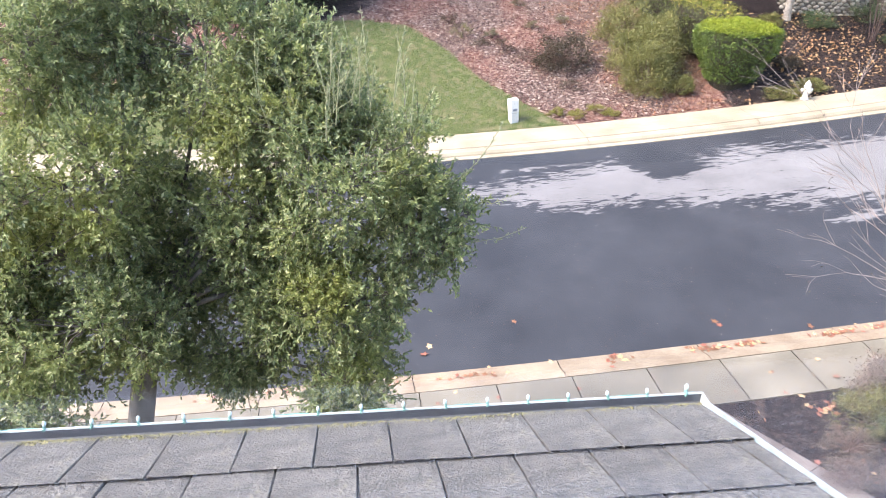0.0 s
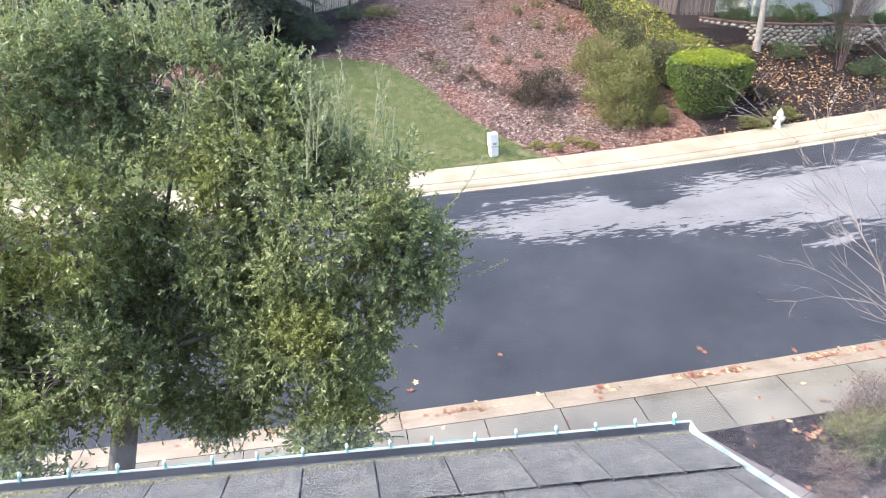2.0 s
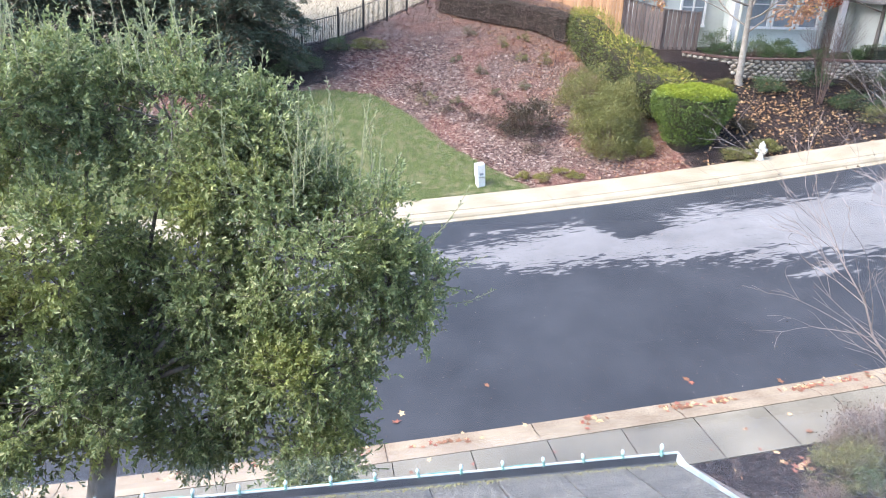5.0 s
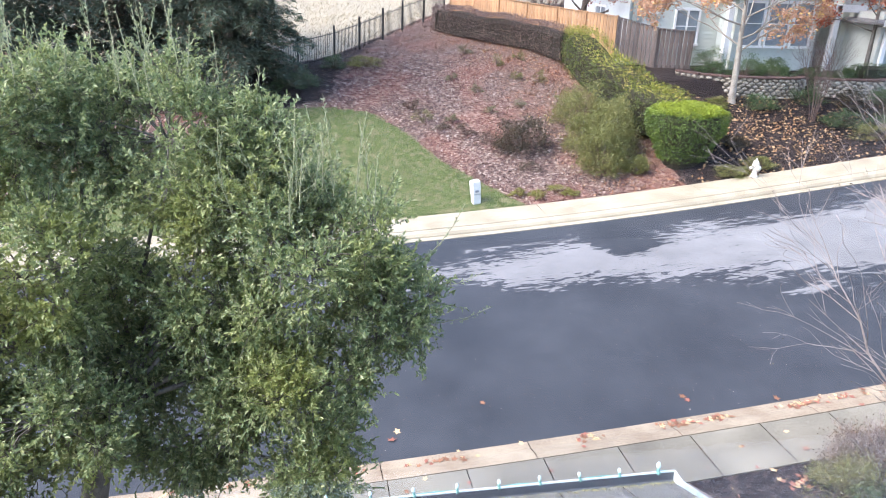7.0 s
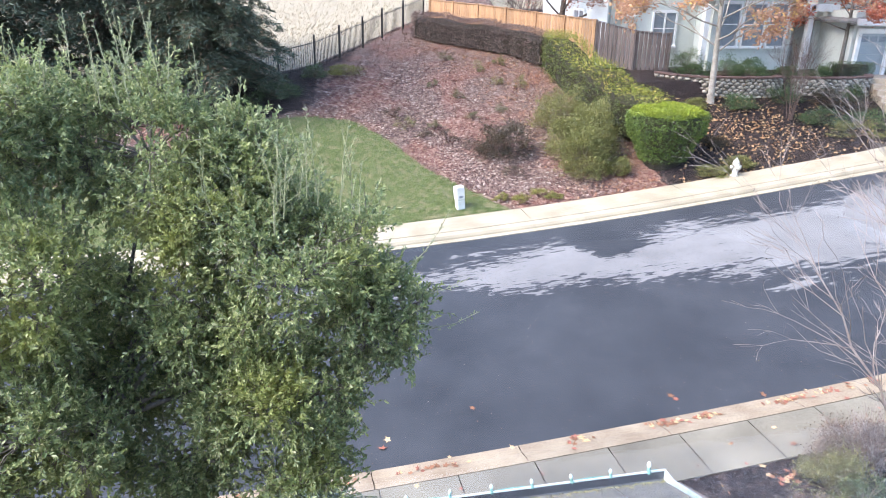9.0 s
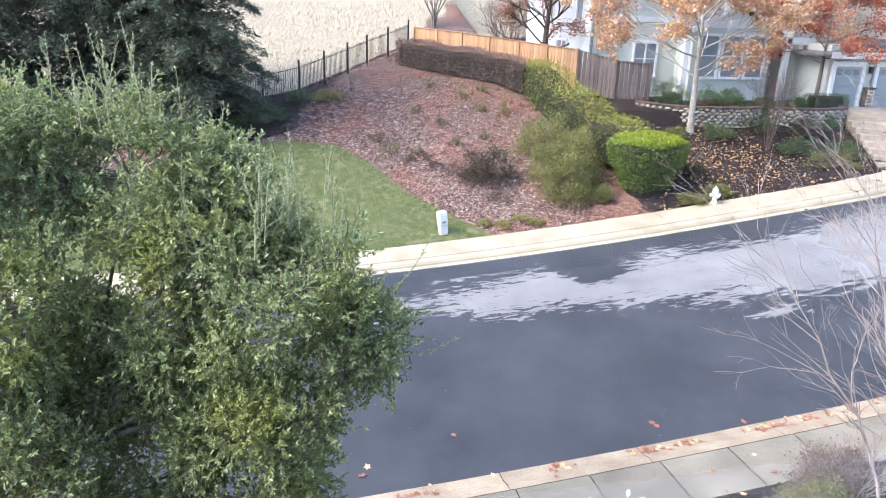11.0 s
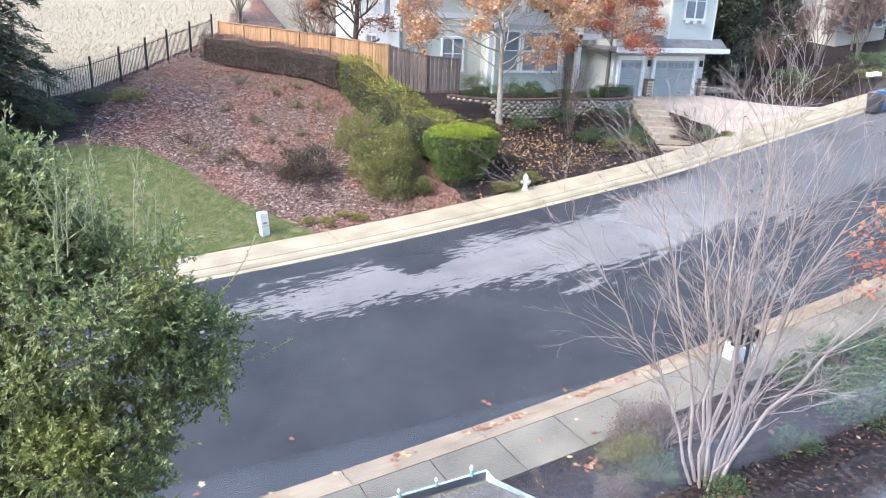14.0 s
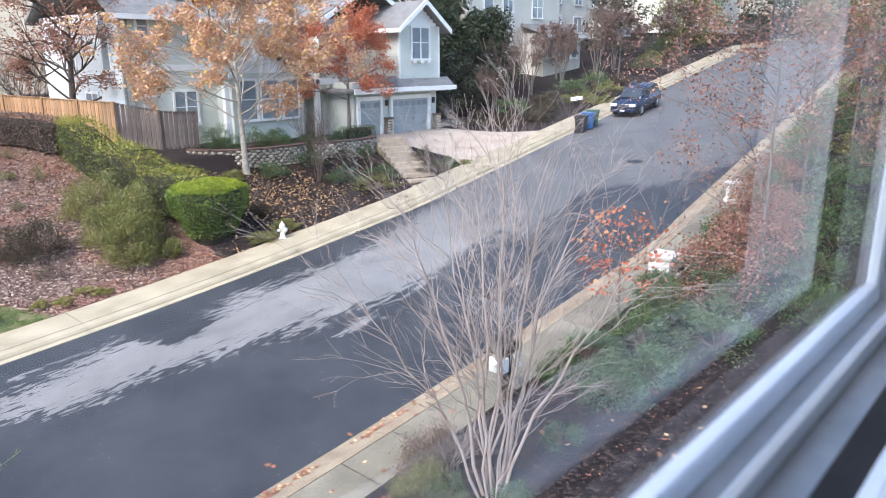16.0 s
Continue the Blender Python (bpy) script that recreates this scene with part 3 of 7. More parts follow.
RAKE_PAINT = material("chalky_rake_paint", (0.22, 0.29, 0.31), (0.46, 0.53, 0.54), 9, 0.6, 0.2, 45)
LIP_PAINT = material("weathered_gutter_lip", (0.40, 0.50, 0.48), (0.78, 0.84, 0.82), 14, 0.5, 0.2, 60)
RUST = material("rusty_joint", (0.07, 0.04, 0.03), (0.18, 0.10, 0.07), 8, 0.8, 0.3)
rake = thing("rake_trim", RAKE_X, 0, 0, "chalky white metal rake trim along the roof edge", "roof trim", kind="structure")
for y0, y1, w in ((0.3, 1.5, 0.045), (1.5, EAVE_Y, 0.04)):
    o = [(y1, EAVE_Z + (EAVE_Y - y1) * PITCH + 0.022), (y0, roof_z(y0) + 0.022), (y0, roof_z(y0) - 0.16), (y1, EAVE_Z + (EAVE_Y - y1) * PITCH - 0.16)]
    part("flashing", prism(o, "x", -w * 0.15, 0.010), RAKE_PAINT, rake)
    part("fascia_board", prism([(u, v - 0.03) for u, v in o], "x", 0.012, 0.04), CAP_BRICK, rake, "brown fascia board")

gutter = thing("gutter", 0, EAVE_Y, LIP_Z, "dark metal gutter with a chalky lip along the eave", "gutter", kind="structure")
trough = [(-0.01, -0.005), (-0.01, -0.10), (0.075, -0.10), (0.105, -0.045), (0.108, 0.03), (0.098, 0.03), (0.096, -0.012), (0.072, -0.036), (0.004, -0.036), (0.004, -0.005)]
part("trough", prism(trough, "x", ROOF_X0, RAKE_X + 0.02), GUTTER_M, gutter)
part("lip", prism([(0.098, 0.031), (0.110, 0.031), (0.111, 0.022), (0.110, 0.036), (0.099, 0.037)], "x", ROOF_X0, RAKE_X + 0.02), LIP_PAINT, gutter)
part("end_cap", block(RAKE_X + 0.02, RAKE_X + 0.03, -0.012, 0.112, -0.105, 0.035, 0.002), LIP_PAINT, gutter)
part("joint_band", prism([(u * 1.02, v - 0.003 if v < 0 else v + 0.003) for u, v in trough], "x", 0.32, 0.36), RUST, gutter, "rust-brown joint band")

BULB_M = material("frosted_bulb", (0.55, 0.74, 0.70), (0.78, 0.90, 0.86), 20, 0.15, 0.0)
CLIP_M = material("clip_plastic", (0.10, 0.26, 0.22), (0.20, 0.38, 0.33), 20, 0.5, 0.0)


def string_bulb():
    ob = thing("festoon_bulb", 0, 0, 0, "small frosted bulb clipped to the gutter lip", "string light", "bulbs along the gutter")
    part("clip", block(-0.009, 0.009, -0.018, 0.012, -0.01, 0.012, 0.003), CLIP_M, ob, "green plastic clip")
    part("socket", tubes([[((0, 0, 0.008), 0.011), ((0, 0.006, 0.026), 0.012), ((0, 0.007, 0.028), 0.009)]], 8), CLIP_M, ob)
    prof = [(0.004, 0.026), (0.012, 0.034), (0.0155, 0.044), (0.013, 0.056), (0.007, 0.066), (0.001, 0.071)]
    part("bulb", tubes([[((0, 0.006 + 0.2 * (z - 0.026), z), r) for r, z in prof]], 10), BULB_M, ob)
    return ob


first_bulb = string_bulb()
for i in range(24):
    x = RAKE_X - 0.07 - 0.208 * i
    if x < ROOF_X0:
        break
    m = pose(x, EAVE_Y + 0.1, LIP_Z + 0.036, 0, rt.uniform(-9, 9), rt.uniform(-25, 25)) @ Matrix.Scale(0.8, 4)
    if i == 0:
        first_bulb.matrix_basis = m
    else:
        copy_thing(first_bulb, m)
cord = [((x, EAVE_Y + 0.112, LIP_Z + 0.03 + 0.008 * math.sin(x * 15)), 0.004) for x in np.arange(ROOF_X0, RAKE_X, 0.07)]
tagged(part("light_cord", tubes([cord], 5), CLIP_M), "thin green cord along the gutter", "cable")
STUCCO = material("house_stucco", (0.42, 0.38, 0.31), (0.52, 0.47, 0.39), 1, 0.9, 0.3, 50)

# ---- the house that the view is from: outer walls, room and window ----
SILL_Z, HEAD_Z, WIN_X0, WIN_X1, GLASS_Y = 8.488, 9.75, -1.1, 0.85, 0.0945
tagged(part("wall_ground_floor", block(ROOF_X0, RAKE_X - 0.25, -6, EAVE_Y - 0.35, -0.5, EAVE_Z - 0.2), STUCCO), "beige stucco wall under the lower roof", "wall", kind="structure")
wall = thing("wall_north", 0, 0, 0, "painted window wall of the upstairs room", "wall", kind="structure")
WALLP = material("room_wall_paint", (0.62, 0.60, 0.56), (0.70, 0.68, 0.64), 1.5, 0.8, 0.1)
for x0, x1, z0, z1 in ((ROOF_X0, WIN_X0 - 0.08, 6.6, 10.2), (WIN_X1 + 0.08, RAKE_X + 3.5, 6.6, 10.2), (WIN_X0 - 0.08, WIN_X1 + 0.08, 6.6, SILL_Z - 0.08), (WIN_X0 - 0.08, WIN_X1 + 0.08, HEAD_Z + 0.08, 10.2)):
    part("wall_panel", block(x0, x1, 0.0, 0.108, z0, z1), WALLP, wall)
EAST_X = RAKE_X + 1.2
east = thing("wall_east", 0, 0, 0, "painted room wall with a tall three-light window", "wall", kind="structure")
for y0, y1, z0, z1 in ((-4, -3.3, 6.6, 10.2), (-0.35, 0.0, 6.6, 10.2), (-3.3, -0.35, 6.6, 7.3), (-3.3, -0.35, 8.8, 10.2)):
    part("wall_panel", block(EAST_X, EAST_X + 0.15, y0, y1, z0, z1), WALLP, east)
side_window = thing("window_2", EAST_X, 0, 0, "tall three-light side window with white jambs", "window", kind="structure")
for y0, y1, z0, z1 in ((-3.3, -3.22, 7.3, 8.8), (-0.43, -0.35, 7.3, 8.8), (-3.22, -0.43, 7.3, 7.38), (-3.22, -0.43, 8.72, 8.8), (-1.12, -1.09, 7.38, 8.72), (-1.76, -1.66, 7.38, 8.72), (-2.5, -2.4, 7.38, 8.72)):
    part("jamb", block(-0.04, 0.17, y0, y1, z0, z1, 0.006), WHITE, side_window)
tagged(part("wall_west", block(ROOF_X0, ROOF_X0 + 0.15, -4, 0.0, 6.6, 10.2), WALLP), "plain painted room wall", "wall", kind="structure")
tagged(part("wall_south", block(ROOF_X0, RAKE_X + 1.35, -4.15, -4, 6.6, 10.2), WALLP), "plain painted room wall", "wall", kind="structure")
tagged(part("ceiling", block(ROOF_X0, RAKE_X + 3.5, -4.15, 0.15, 10.2, 10.35), WHITE), "plain white ceiling", "ceiling", kind="structure")
tagged(part("floor", block(ROOF_X0, RAKE_X + 3.5, -4.15, 0.0, 6.9, 7.0), WOOD_GREY), "plain wooden room floor", "floor", kind="structure")

VINYL = material("white_vinyl", (0.80, 0.87, 0.95), (0.88, 0.93, 0.98), 6, 0.25, 0.03)
GASKET = material("black_gasket", (0.01, 0.01, 0.012), (0.03, 0.03, 0.034), 10, 0.5, 0.05)
SCREEN_TRACK = material("grey_track", (0.20, 0.225, 0.255), (0.30, 0.325, 0.36), 10, 0.4, 0.05)
window = thing("window_1", 0, 0, 0, "white vinyl window with a grey track and black gasket", "window", kind="structure")


def frame_rail(name, prof, mat, label=""):
    """A profile (y, height over the sill line) run along sill and both jambs."""
    bm = bmesh.new()
    prof3 = []
    for cx, cz, sx, sz in ((WIN_X0, HEAD_Z, -1, 1), (WIN_X0, SILL_Z, -1, -1), (WIN_X1, SILL_Z, 1, -1), (WIN_X1, HEAD_Z, 1, 1)):
        prof3.append([bm.verts.new((cx - sx * h, y, cz - sz * h)) for y, h in prof])
    n = len(prof)
    for a, b in zip(prof3, prof3[1:] + prof3[:1]):
        for i in range(n):
            bm.faces.new((a[i], a[(i + 1) % n], b[(i + 1) % n], b[i]))
    bmesh.ops.recalc_face_normals(bm, faces=bm.faces)
    return part(name, bm, mat, window, label)


frame_rail("sash_frame", [(0.105, -0.06), (0.105, 0.0), (0.102, 0.003), (0.097, 0.0), (0.096, -0.006), (0.096, -0.06)], VINYL)
frame_rail("track", [(0.096, -0.06), (0.096, -0.018), (0.078, -0.018), (0.078, -0.06)], SCREEN_TRACK, "grey screen track")
frame_rail("inner_bead", [(0.078, -0.06), (0.078, -0.006), (0.075, -0.002), (0.071, -0.004), (0.070, -0.012), (0.070, -0.06)], VINYL)
frame_rail("inner_track", [(0.070, -0.06), (0.070, -0.016), (0.050, -0.014), (0.050, -0.06)], SCREEN_TRACK, "grey inner track")
frame_rail("gasket", [(0.050, -0.06), (0.050, -0.014), (0.032, -0.018), (0.032, -0.06)], GASKET, "black rubber gasket")
frame_rail("casing", [(0.032, -0.06), (0.032, -0.012), (0.024, -0.006), (-0.03, -0.010), (-0.03, -0.06)], VINYL)
pane_m = bpy.data.materials.new("window_glass")
pane_m.use_nodes = True
pn, pl = pane_m.node_tree.nodes, pane_m.node_tree.links
clear, gloss, fres, mixs = pn.new("ShaderNodeBsdfTransparent"), pn.new("ShaderNodeBsdfGlossy"), pn.new("ShaderNodeFresnel"), pn.new("ShaderNodeMixShader")
gloss.inputs["Roughness"].default_value = 0.02
fres.inputs["IOR"].default_value = 2.0
pl.new(fres.outputs[0], mixs.inputs[0])
pl.new(clear.outputs[0], mixs.inputs[1])
pl.new(gloss.outputs[0], mixs.inputs[2])
pl.new(mixs.outputs[0], pn["Material Output"].inputs[0])
outer_m = bpy.data.materials.new("glass_outer_face")
outer_m.use_nodes = True
on = outer_m.node_tree.nodes
outer_m.node_tree.links.new(on.new("ShaderNodeBsdfTransparent").outputs[0], on["Material Output"].inputs[0])
pane = part("pane", block(WIN_X0, WIN_X1, GLASS_Y - 0.002, GLASS_Y + 0.002, SILL_Z - 0.001, HEAD_Z), pane_m, window, "clear glass pane")
pane.data.materials.append(outer_m)
for face in pane.data.polygons:
    face.material_index = 0 if face.normal.y < -0.5 else 1
pane.visible_shadow = False


# ---- trees and shrubs ----
BARK_OAK = material("oak_bark", (0.06, 0.05, 0.042), (0.33, 0.295, 0.25), 5, 0.95, 0.8, 28, stretch=(1, 1, 0.4))


def oval_leaves(name, P, D, N, size, mat, parent, seed, ratio=0.42):
    """Oval leaves folded along the mid-rib: P points, D directions, N the way their upper faces turn."""
    rg = np.random.default_rng(seed)
    P, D, N = (np.asarray(v, float) for v in (P, D, N))
    n = len(P)
    D = D / (np.linalg.norm(D, axis=1)[:, None] + 1e-9)
    S = np.cross(D, N + rg.normal(size=(n, 3)) * 0.55)
    S /= np.linalg.norm(S, axis=1)[:, None] + 1e-9
    W = np.cross(S, D)
    L = size * rg.uniform(0.62, 1.3, n)[:, None]
    w = L * ratio * 0.5
    tip = P + D * L - W * L * 0.08
    a1, a2 = P + D * L * 0.28 + S * w * 0.85 + W * w * 0.3, P + D * L * 0.68 + S * w * 0.8 + W * w * 0.28
    b1, b2 = P + D * L * 0.28 - S * w * 0.85 + W * w * 0.3, P + D * L * 0.68 - S * w * 0.8 + W * w * 0.28
    V = np.stack([P, a1, a2, tip, b2, b1], 1).reshape(-1, 3)
    F = ((np.arange(n) * 6)[:, None, None] + np.array([[0, 1, 2, 3], [3, 4, 5, 0]])).reshape(-1, 4)
    me = bpy.data.meshes.new(name)
    me.vertices.add(len(V))
    me.vertices.foreach_set("co", V.astype(np.float32).ravel())
    me.loops.add(F.size)
    me.loops.foreach_set("vertex_index", F.astype(np.int32).ravel())
    me.polygons.add(len(F))
    me.polygons.foreach_set("loop_start", np.arange(0, F.size, 4, dtype=np.int32))
    me.update(calc_edges=True)
    me.validate()
    return part(name, me, mat, parent)


def oak(base, lobes, shoots):
    """A street oak: leaning trunk, a limb into each bough, and sprays of small stiff leaves round the boughs."""
    tree = thing("street_oak", *base, "evergreen oak with a dense crown and pale upright shoots", "tree")
    rg = random.Random(11)
    b = Vector(base)
    fork, knee = Vector((0.45, -0.1, 4.0)), Vector((0.0, 0.03, 2.1))
    limbs = [[((0, 0, -0.15), 0.25), ((0.0, 0, 0.3), 0.19), (knee, 0.165), (fork, 0.14)]]
    P, D, N, twigs = [], [], [], []
    for cx, cy, cz, ra, rb, rc in lobes:
        c, r = Vector((cx, cy, cz)) - b, Vector((ra, rb, rc))
        start = fork if c.z > 4.2 else knee.lerp(fork, 0.6)
        mid = start.lerp(c, 0.5) + Vector((rg.uniform(-0.15, 0.15), rg.uniform(0.0, 0.25), 0.25))
        limbs.append([(start, 0.042), (start.lerp(mid, 0.6), 0.03), (mid, 0.022), (c, 0.01)])
        # small boughs make the outline lumpy, with gaps between them
        area = (ra * rb + ra * rc + rb * rc) / 3
        knobs = []
        for k in range(int(13 + 22 * area)):
            v = Vector((rg.gauss(0, 1), rg.gauss(-0.25, 1), rg.gauss(0.1, 1))).normalized()
            q = c + Vector((v.x * r.x, v.y * r.y, v.z * r.z)) * rg.uniform(0.5, 0.86)
            knobs.append((q, rg.uniform(0.12, 0.3), v))
            twigs.append([(c.lerp(q, 0.1), 0.012), (c.lerp(q, 0.6) + Vector((0, 0, 0.05)), 0.008), (q, 0.004)])
        for q, kr, kv in knobs:
            for i in range(int(26 + 660 * kr * kr)):
                v = (Vector((rg.gauss(0, 1), rg.gauss(0, 1), rg.gauss(0, 1))).normalized() + kv * 0.55).normalized()
                e = q + v * kr * rg.uniform(0.35, 1.0)
                lift = 0.35 if v.z > -0.3 else -0.35
                d = (v + Vector((rg.gauss(0, 0.35), rg.gauss(0, 0.35), rg.gauss(lift, 0.3)))).normalized()
                ln = rg.uniform(0.07, 0.2) if i % 4 else rg.uniform(0.2, 0.42)
                if i % 6 == 0:
                    twigs.append([(q.lerp(e, 0.2), 0.005), (e, 0.0035), (e + d * ln, 0.002)])
                for j in range(rg.randint(8, 12) + int(ln * 20)):
                    t = rg.random() ** 0.6
                    side = Vector((rg.gauss(0, 1), rg.gauss(0, 1), rg.gauss(0, 1))).normalized()
                    P.append(tuple(e + d * ln * t))
                    D.append(tuple(d * (0.5 + 0.5 * t) + side * 0.85))
                    N.append(tuple(v * 0.7 + Vector((0, -0.25, 1.0))))
    part("trunk", tubes(limbs, 8), BARK_OAK, tree, "grey ridged trunk and limbs")
    tagged(part("twigs", tubes(twigs, 4), BARK_GREY, tree, "fine grey twigs"), kind="stuff")
    oval_leaves("crown", P, D, N, 0.050, OAK_LEAF, tree, 21)
    # straight young shoots above the crown
    S, SD, SN, stems = [], [], [], []
    for index, count, tall in shoots:
        cx, cy, cz, ra, rb, rc = lobes[index]
        for k in range(count):
            a, f = rg.uniform(0, 6.28), rg.uniform(0.1, 0.75)
            q = Vector((cx + math.cos(a) * ra * f, cy + math.sin(a) * rb * f, cz + rc * (0.95 - 0.4 * f))) - b
            h = tall * rg.uniform(0.55, 1.1)
            lean = Vector((rg.gauss(0, 0.16), rg.gauss(0, 0.16), 1)).normalized()
            stems.append([(q, 0.0055), (q + lean * h * 0.6 + Vector((rg.gauss(0, 0.02), rg.gauss(0, 0.02), 0)), 0.004), (q + lean * h, 0.002)])
            runs = [(q, lean, h, 48)]
            for i in range(3):
                t = rg.uniform(0.1, 0.7)
                d2 = (lean + Vector((rg.gauss(0, 0.55), rg.gauss(0, 0.55), 0))).normalized()
                l2 = h * rg.uniform(0.2, 0.45) * (1 - t * 0.5)
                stems.append([(q + lean * h * t, 0.0035), (q + lean * h * t + d2 * l2, 0.0015)])
                runs.append((q + lean * h * t, d2, l2, 60))
            for o, d, ln, per in runs:
                for i in range(int(ln * per)):
                    side = Vector((rg.gauss(0, 1), rg.gauss(0, 1), rg.gauss(0, 0.4))).normalized()
                    S.append(tuple(o + d * ln * rg.uniform(0.0, 1.0)))
                    SD.append(tuple(d * 0.8 + side * 0.7))
                    SN.append((0, -0.4, 0.6))
    # long sprays that arch out over the street
    for p0, p1, p2 in (((0.75, 6.75, 5.2), (1.35, 6.75, 4.95), (1.85, 6.75, 5.24)), ((0.8, 6.75, 5.45), (1.25, 6.75, 5.42), (1.72, 6.75, 5.64)), ((0.9, 6.75, 5.7), (1.3, 6.75, 5.9), (1.52, 6.75, 6.45)), ((0.8, 6.75, 5.2), (1.2, 6.75, 5.1), (1.3, 6.75, 4.75))):
        a, m, e = (Vector(p) - b for p in (p0, p1, p2))
        arc = [a.lerp(m, t).lerp(m.lerp(e, t), t) for t in (0, 0.25, 0.5, 0.75, 1)]
        stems.append([(p, 0.007 - 0.0012 * i) for i, p in enumerate(arc)])
        for i in range(75):
            t = rg.uniform(0.05, 1.0)
            dirn = ((m - a).lerp(e - m, t)).normalized()
            side = Vector((rg.gauss(0, 1), rg.gauss(0, 1), rg.gauss(0, 1))).normalized()
            S.append(tuple(a.lerp(m, t).lerp(m.lerp(e, t), t) + side * 0.012))
            SD.append(tuple(dirn * 0.6 + side * 0.7))
            SN.append((0, -0.3, 1))
    tagged(part("shoots", tubes(stems, 4), SHOOT_BARK, tree, "pale upright shoots"), kind="stuff")
    oval_leaves("shoot_leaves", S, SD, SN, 0.036, SPRIG_LEAF, tree, 22, 0.36)
    return tree


SHOOT_BARK = material("pale_green_shoot", (0.30, 0.30, 0.17), (0.50, 0.48, 0.30), 6, 0.8, 0.1)
UPPER_BOUGHS = [(-3.0, 7.3, 7.0, 0.75, 0.7, 0.75), (-1.45, 7.6, 6.9, 0.95, 0.75, 0.8), (-2.3, 7.8, 7.0, 0.7, 0.6, 0.65), (-0.62, 7.6, 6.75, 0.5, 0.45, 0.45), (-0.75, 7.2, 6.25, 0.6, 0.55, 0.5), (-0.05, 6.8, 5.8, 1.0, 0.8, 0.85), (0.72, 6.8, 5.3, 0.45, 0.45, 0.5)]
LOWER_BOUGHS = [(-2.75, 6.9, 5.75, 1.0, 0.75, 0.75), (-2.95, 6.9, 4.95, 0.85, 0.55, 0.45), (-2.75, 6.5, 4.35, 0.95, 0.65, 0.5), (-3.4, 6.5, 3.45, 0.75, 0.55, 0.55), (-1.3, 7.4, 4.75, 0.6, 0.35, 0.58), (-1.45, 7.1, 3.6, 0.6, 0.4, 0.42), (-0.1, 6.6, 4.4, 0.72, 0.55, 0.72), (-0.1, 6.45, 3.55, 0.45, 0.4, 0.5), (-0.95, 7.0, 5.3, 0.45, 0.45, 0.5), (-0.2, 7.4, 6.2, 0.4, 0.3, 0.35), (-1.9, 7.3, 4.5, 0.4, 0.3, 0.4), (-3.6, 6.8, 4.2, 0.6, 0.5, 0.7), (-2.0, 7.4, 5.3, 0.45, 0.4, 0.4), (-0.75, 6.9, 4.3, 0.45, 0.4, 0.6)]
oak((-2.75, 7.15, land_z(-2.75, 7.15)), UPPER_BOUGHS + LOWER_BOUGHS, ((0, 6, 0.8), (1, 9, 0.85), (2, 5, 0.7), (3, 4, 0.5), (4, 4, 0.7), (5, 16, 0.9), (6, 1, 0.4)))


def twiggy(rg, start, direction, length, radius, depth, spread, out, tips, droop=0.0, splits=(2, 3)):
    """Forking bare branches, gathered as tapering paths."""
    d = direction.normalized()
    mid = start + d * length * 0.5 + Vector((rg.gauss(0, 1), rg.gauss(0, 1), rg.gauss(0, 1))) * length * 0.05
    d2 = (d + Vector((rg.gauss(0, 0.12), rg.gauss(0, 0.12), rg.gauss(0, 0.08) - droop))).normalized()
    end = mid + d2 * length * 0.5
    out.append([(start, radius), (mid, radius * 0.85), (end, radius * 0.68)])
    if depth == 0:
        tips.append((end, d2))
        return
    for _ in range(rg.randint(*splits)):
        nd = d2 + Vector((rg.gauss(0, spread), rg.gauss(0, spread), rg.gauss(0, spread * 0.6)))
        twiggy(rg, end if rg.random() < 0.7 else mid, nd, length * rg.uniform(0.6, 0.88), radius * 0.62, depth - 1, spread, out, tips, droop, splits)


def bare_tree(x, y, stems, reach, height, seed, label, name="crape_myrtle", mat=BARK_CRAPE, depth=4, r0=0.045, pods=True):
    """A many-stemmed vase of bare branches."""
    z = land_z(x, y)
    tree = thing(name, x, y, z, label, "tree")
    rg = random.Random(seed)
    thick, fine, tips = [], [], []
    for i in range(stems):
        a = 2 * math.pi * (i + rg.uniform(-0.3, 0.3)) / stems
        k = rg.uniform(0.35, 1.0)
        s = Vector((math.cos(a), math.sin(a), 0)) * 0.16 * k
        up = Vector((math.cos(a) * reach * k, math.sin(a) * reach * k, height))
        p1 = s + Vector((s.x * 0.6, s.y * 0.6, height * 0.2))
        p2 = s + up * 0.42 + Vector((0, 0, height * 0.06))
        thick.append([(s + Vector((0, 0, -0.1)), r0 * 1.25), (s + Vector((0, 0, 0.2)), r0), (p1, r0 * 0.85), (p2, r0 * 0.55)])
        for q in (p1.lerp(p2, 0.45), p1.lerp(p2, 0.8), p2, p2):
            d = up.normalized() + Vector((rg.gauss(0, 0.28), rg.gauss(0, 0.28), 0.05))
            twiggy(rg, q, d, height * rg.uniform(0.16, 0.26), r0 * 0.42, depth, 0.3, fine, tips)
    part("stems", tubes(thick, 7), mat, tree, "smooth pale stems")
    part("twigs", tubes(fine, 4), TWIG if mat != BARK_CRAPE else mat, tree, "fine bare twigs")
    if pods:
        pts = [tuple(e + Vector((rg.gauss(0, 0.03), rg.gauss(0, 0.03), rg.gauss(0, 0.03)))) for e, _ in tips if rg.random() < 0.5 for _ in range(3)]
        leaf_object("seed_pods", pts, 0.03, SHRUB_DARK, tree, seed, ratio=0.8)
    return tree, tips, rg


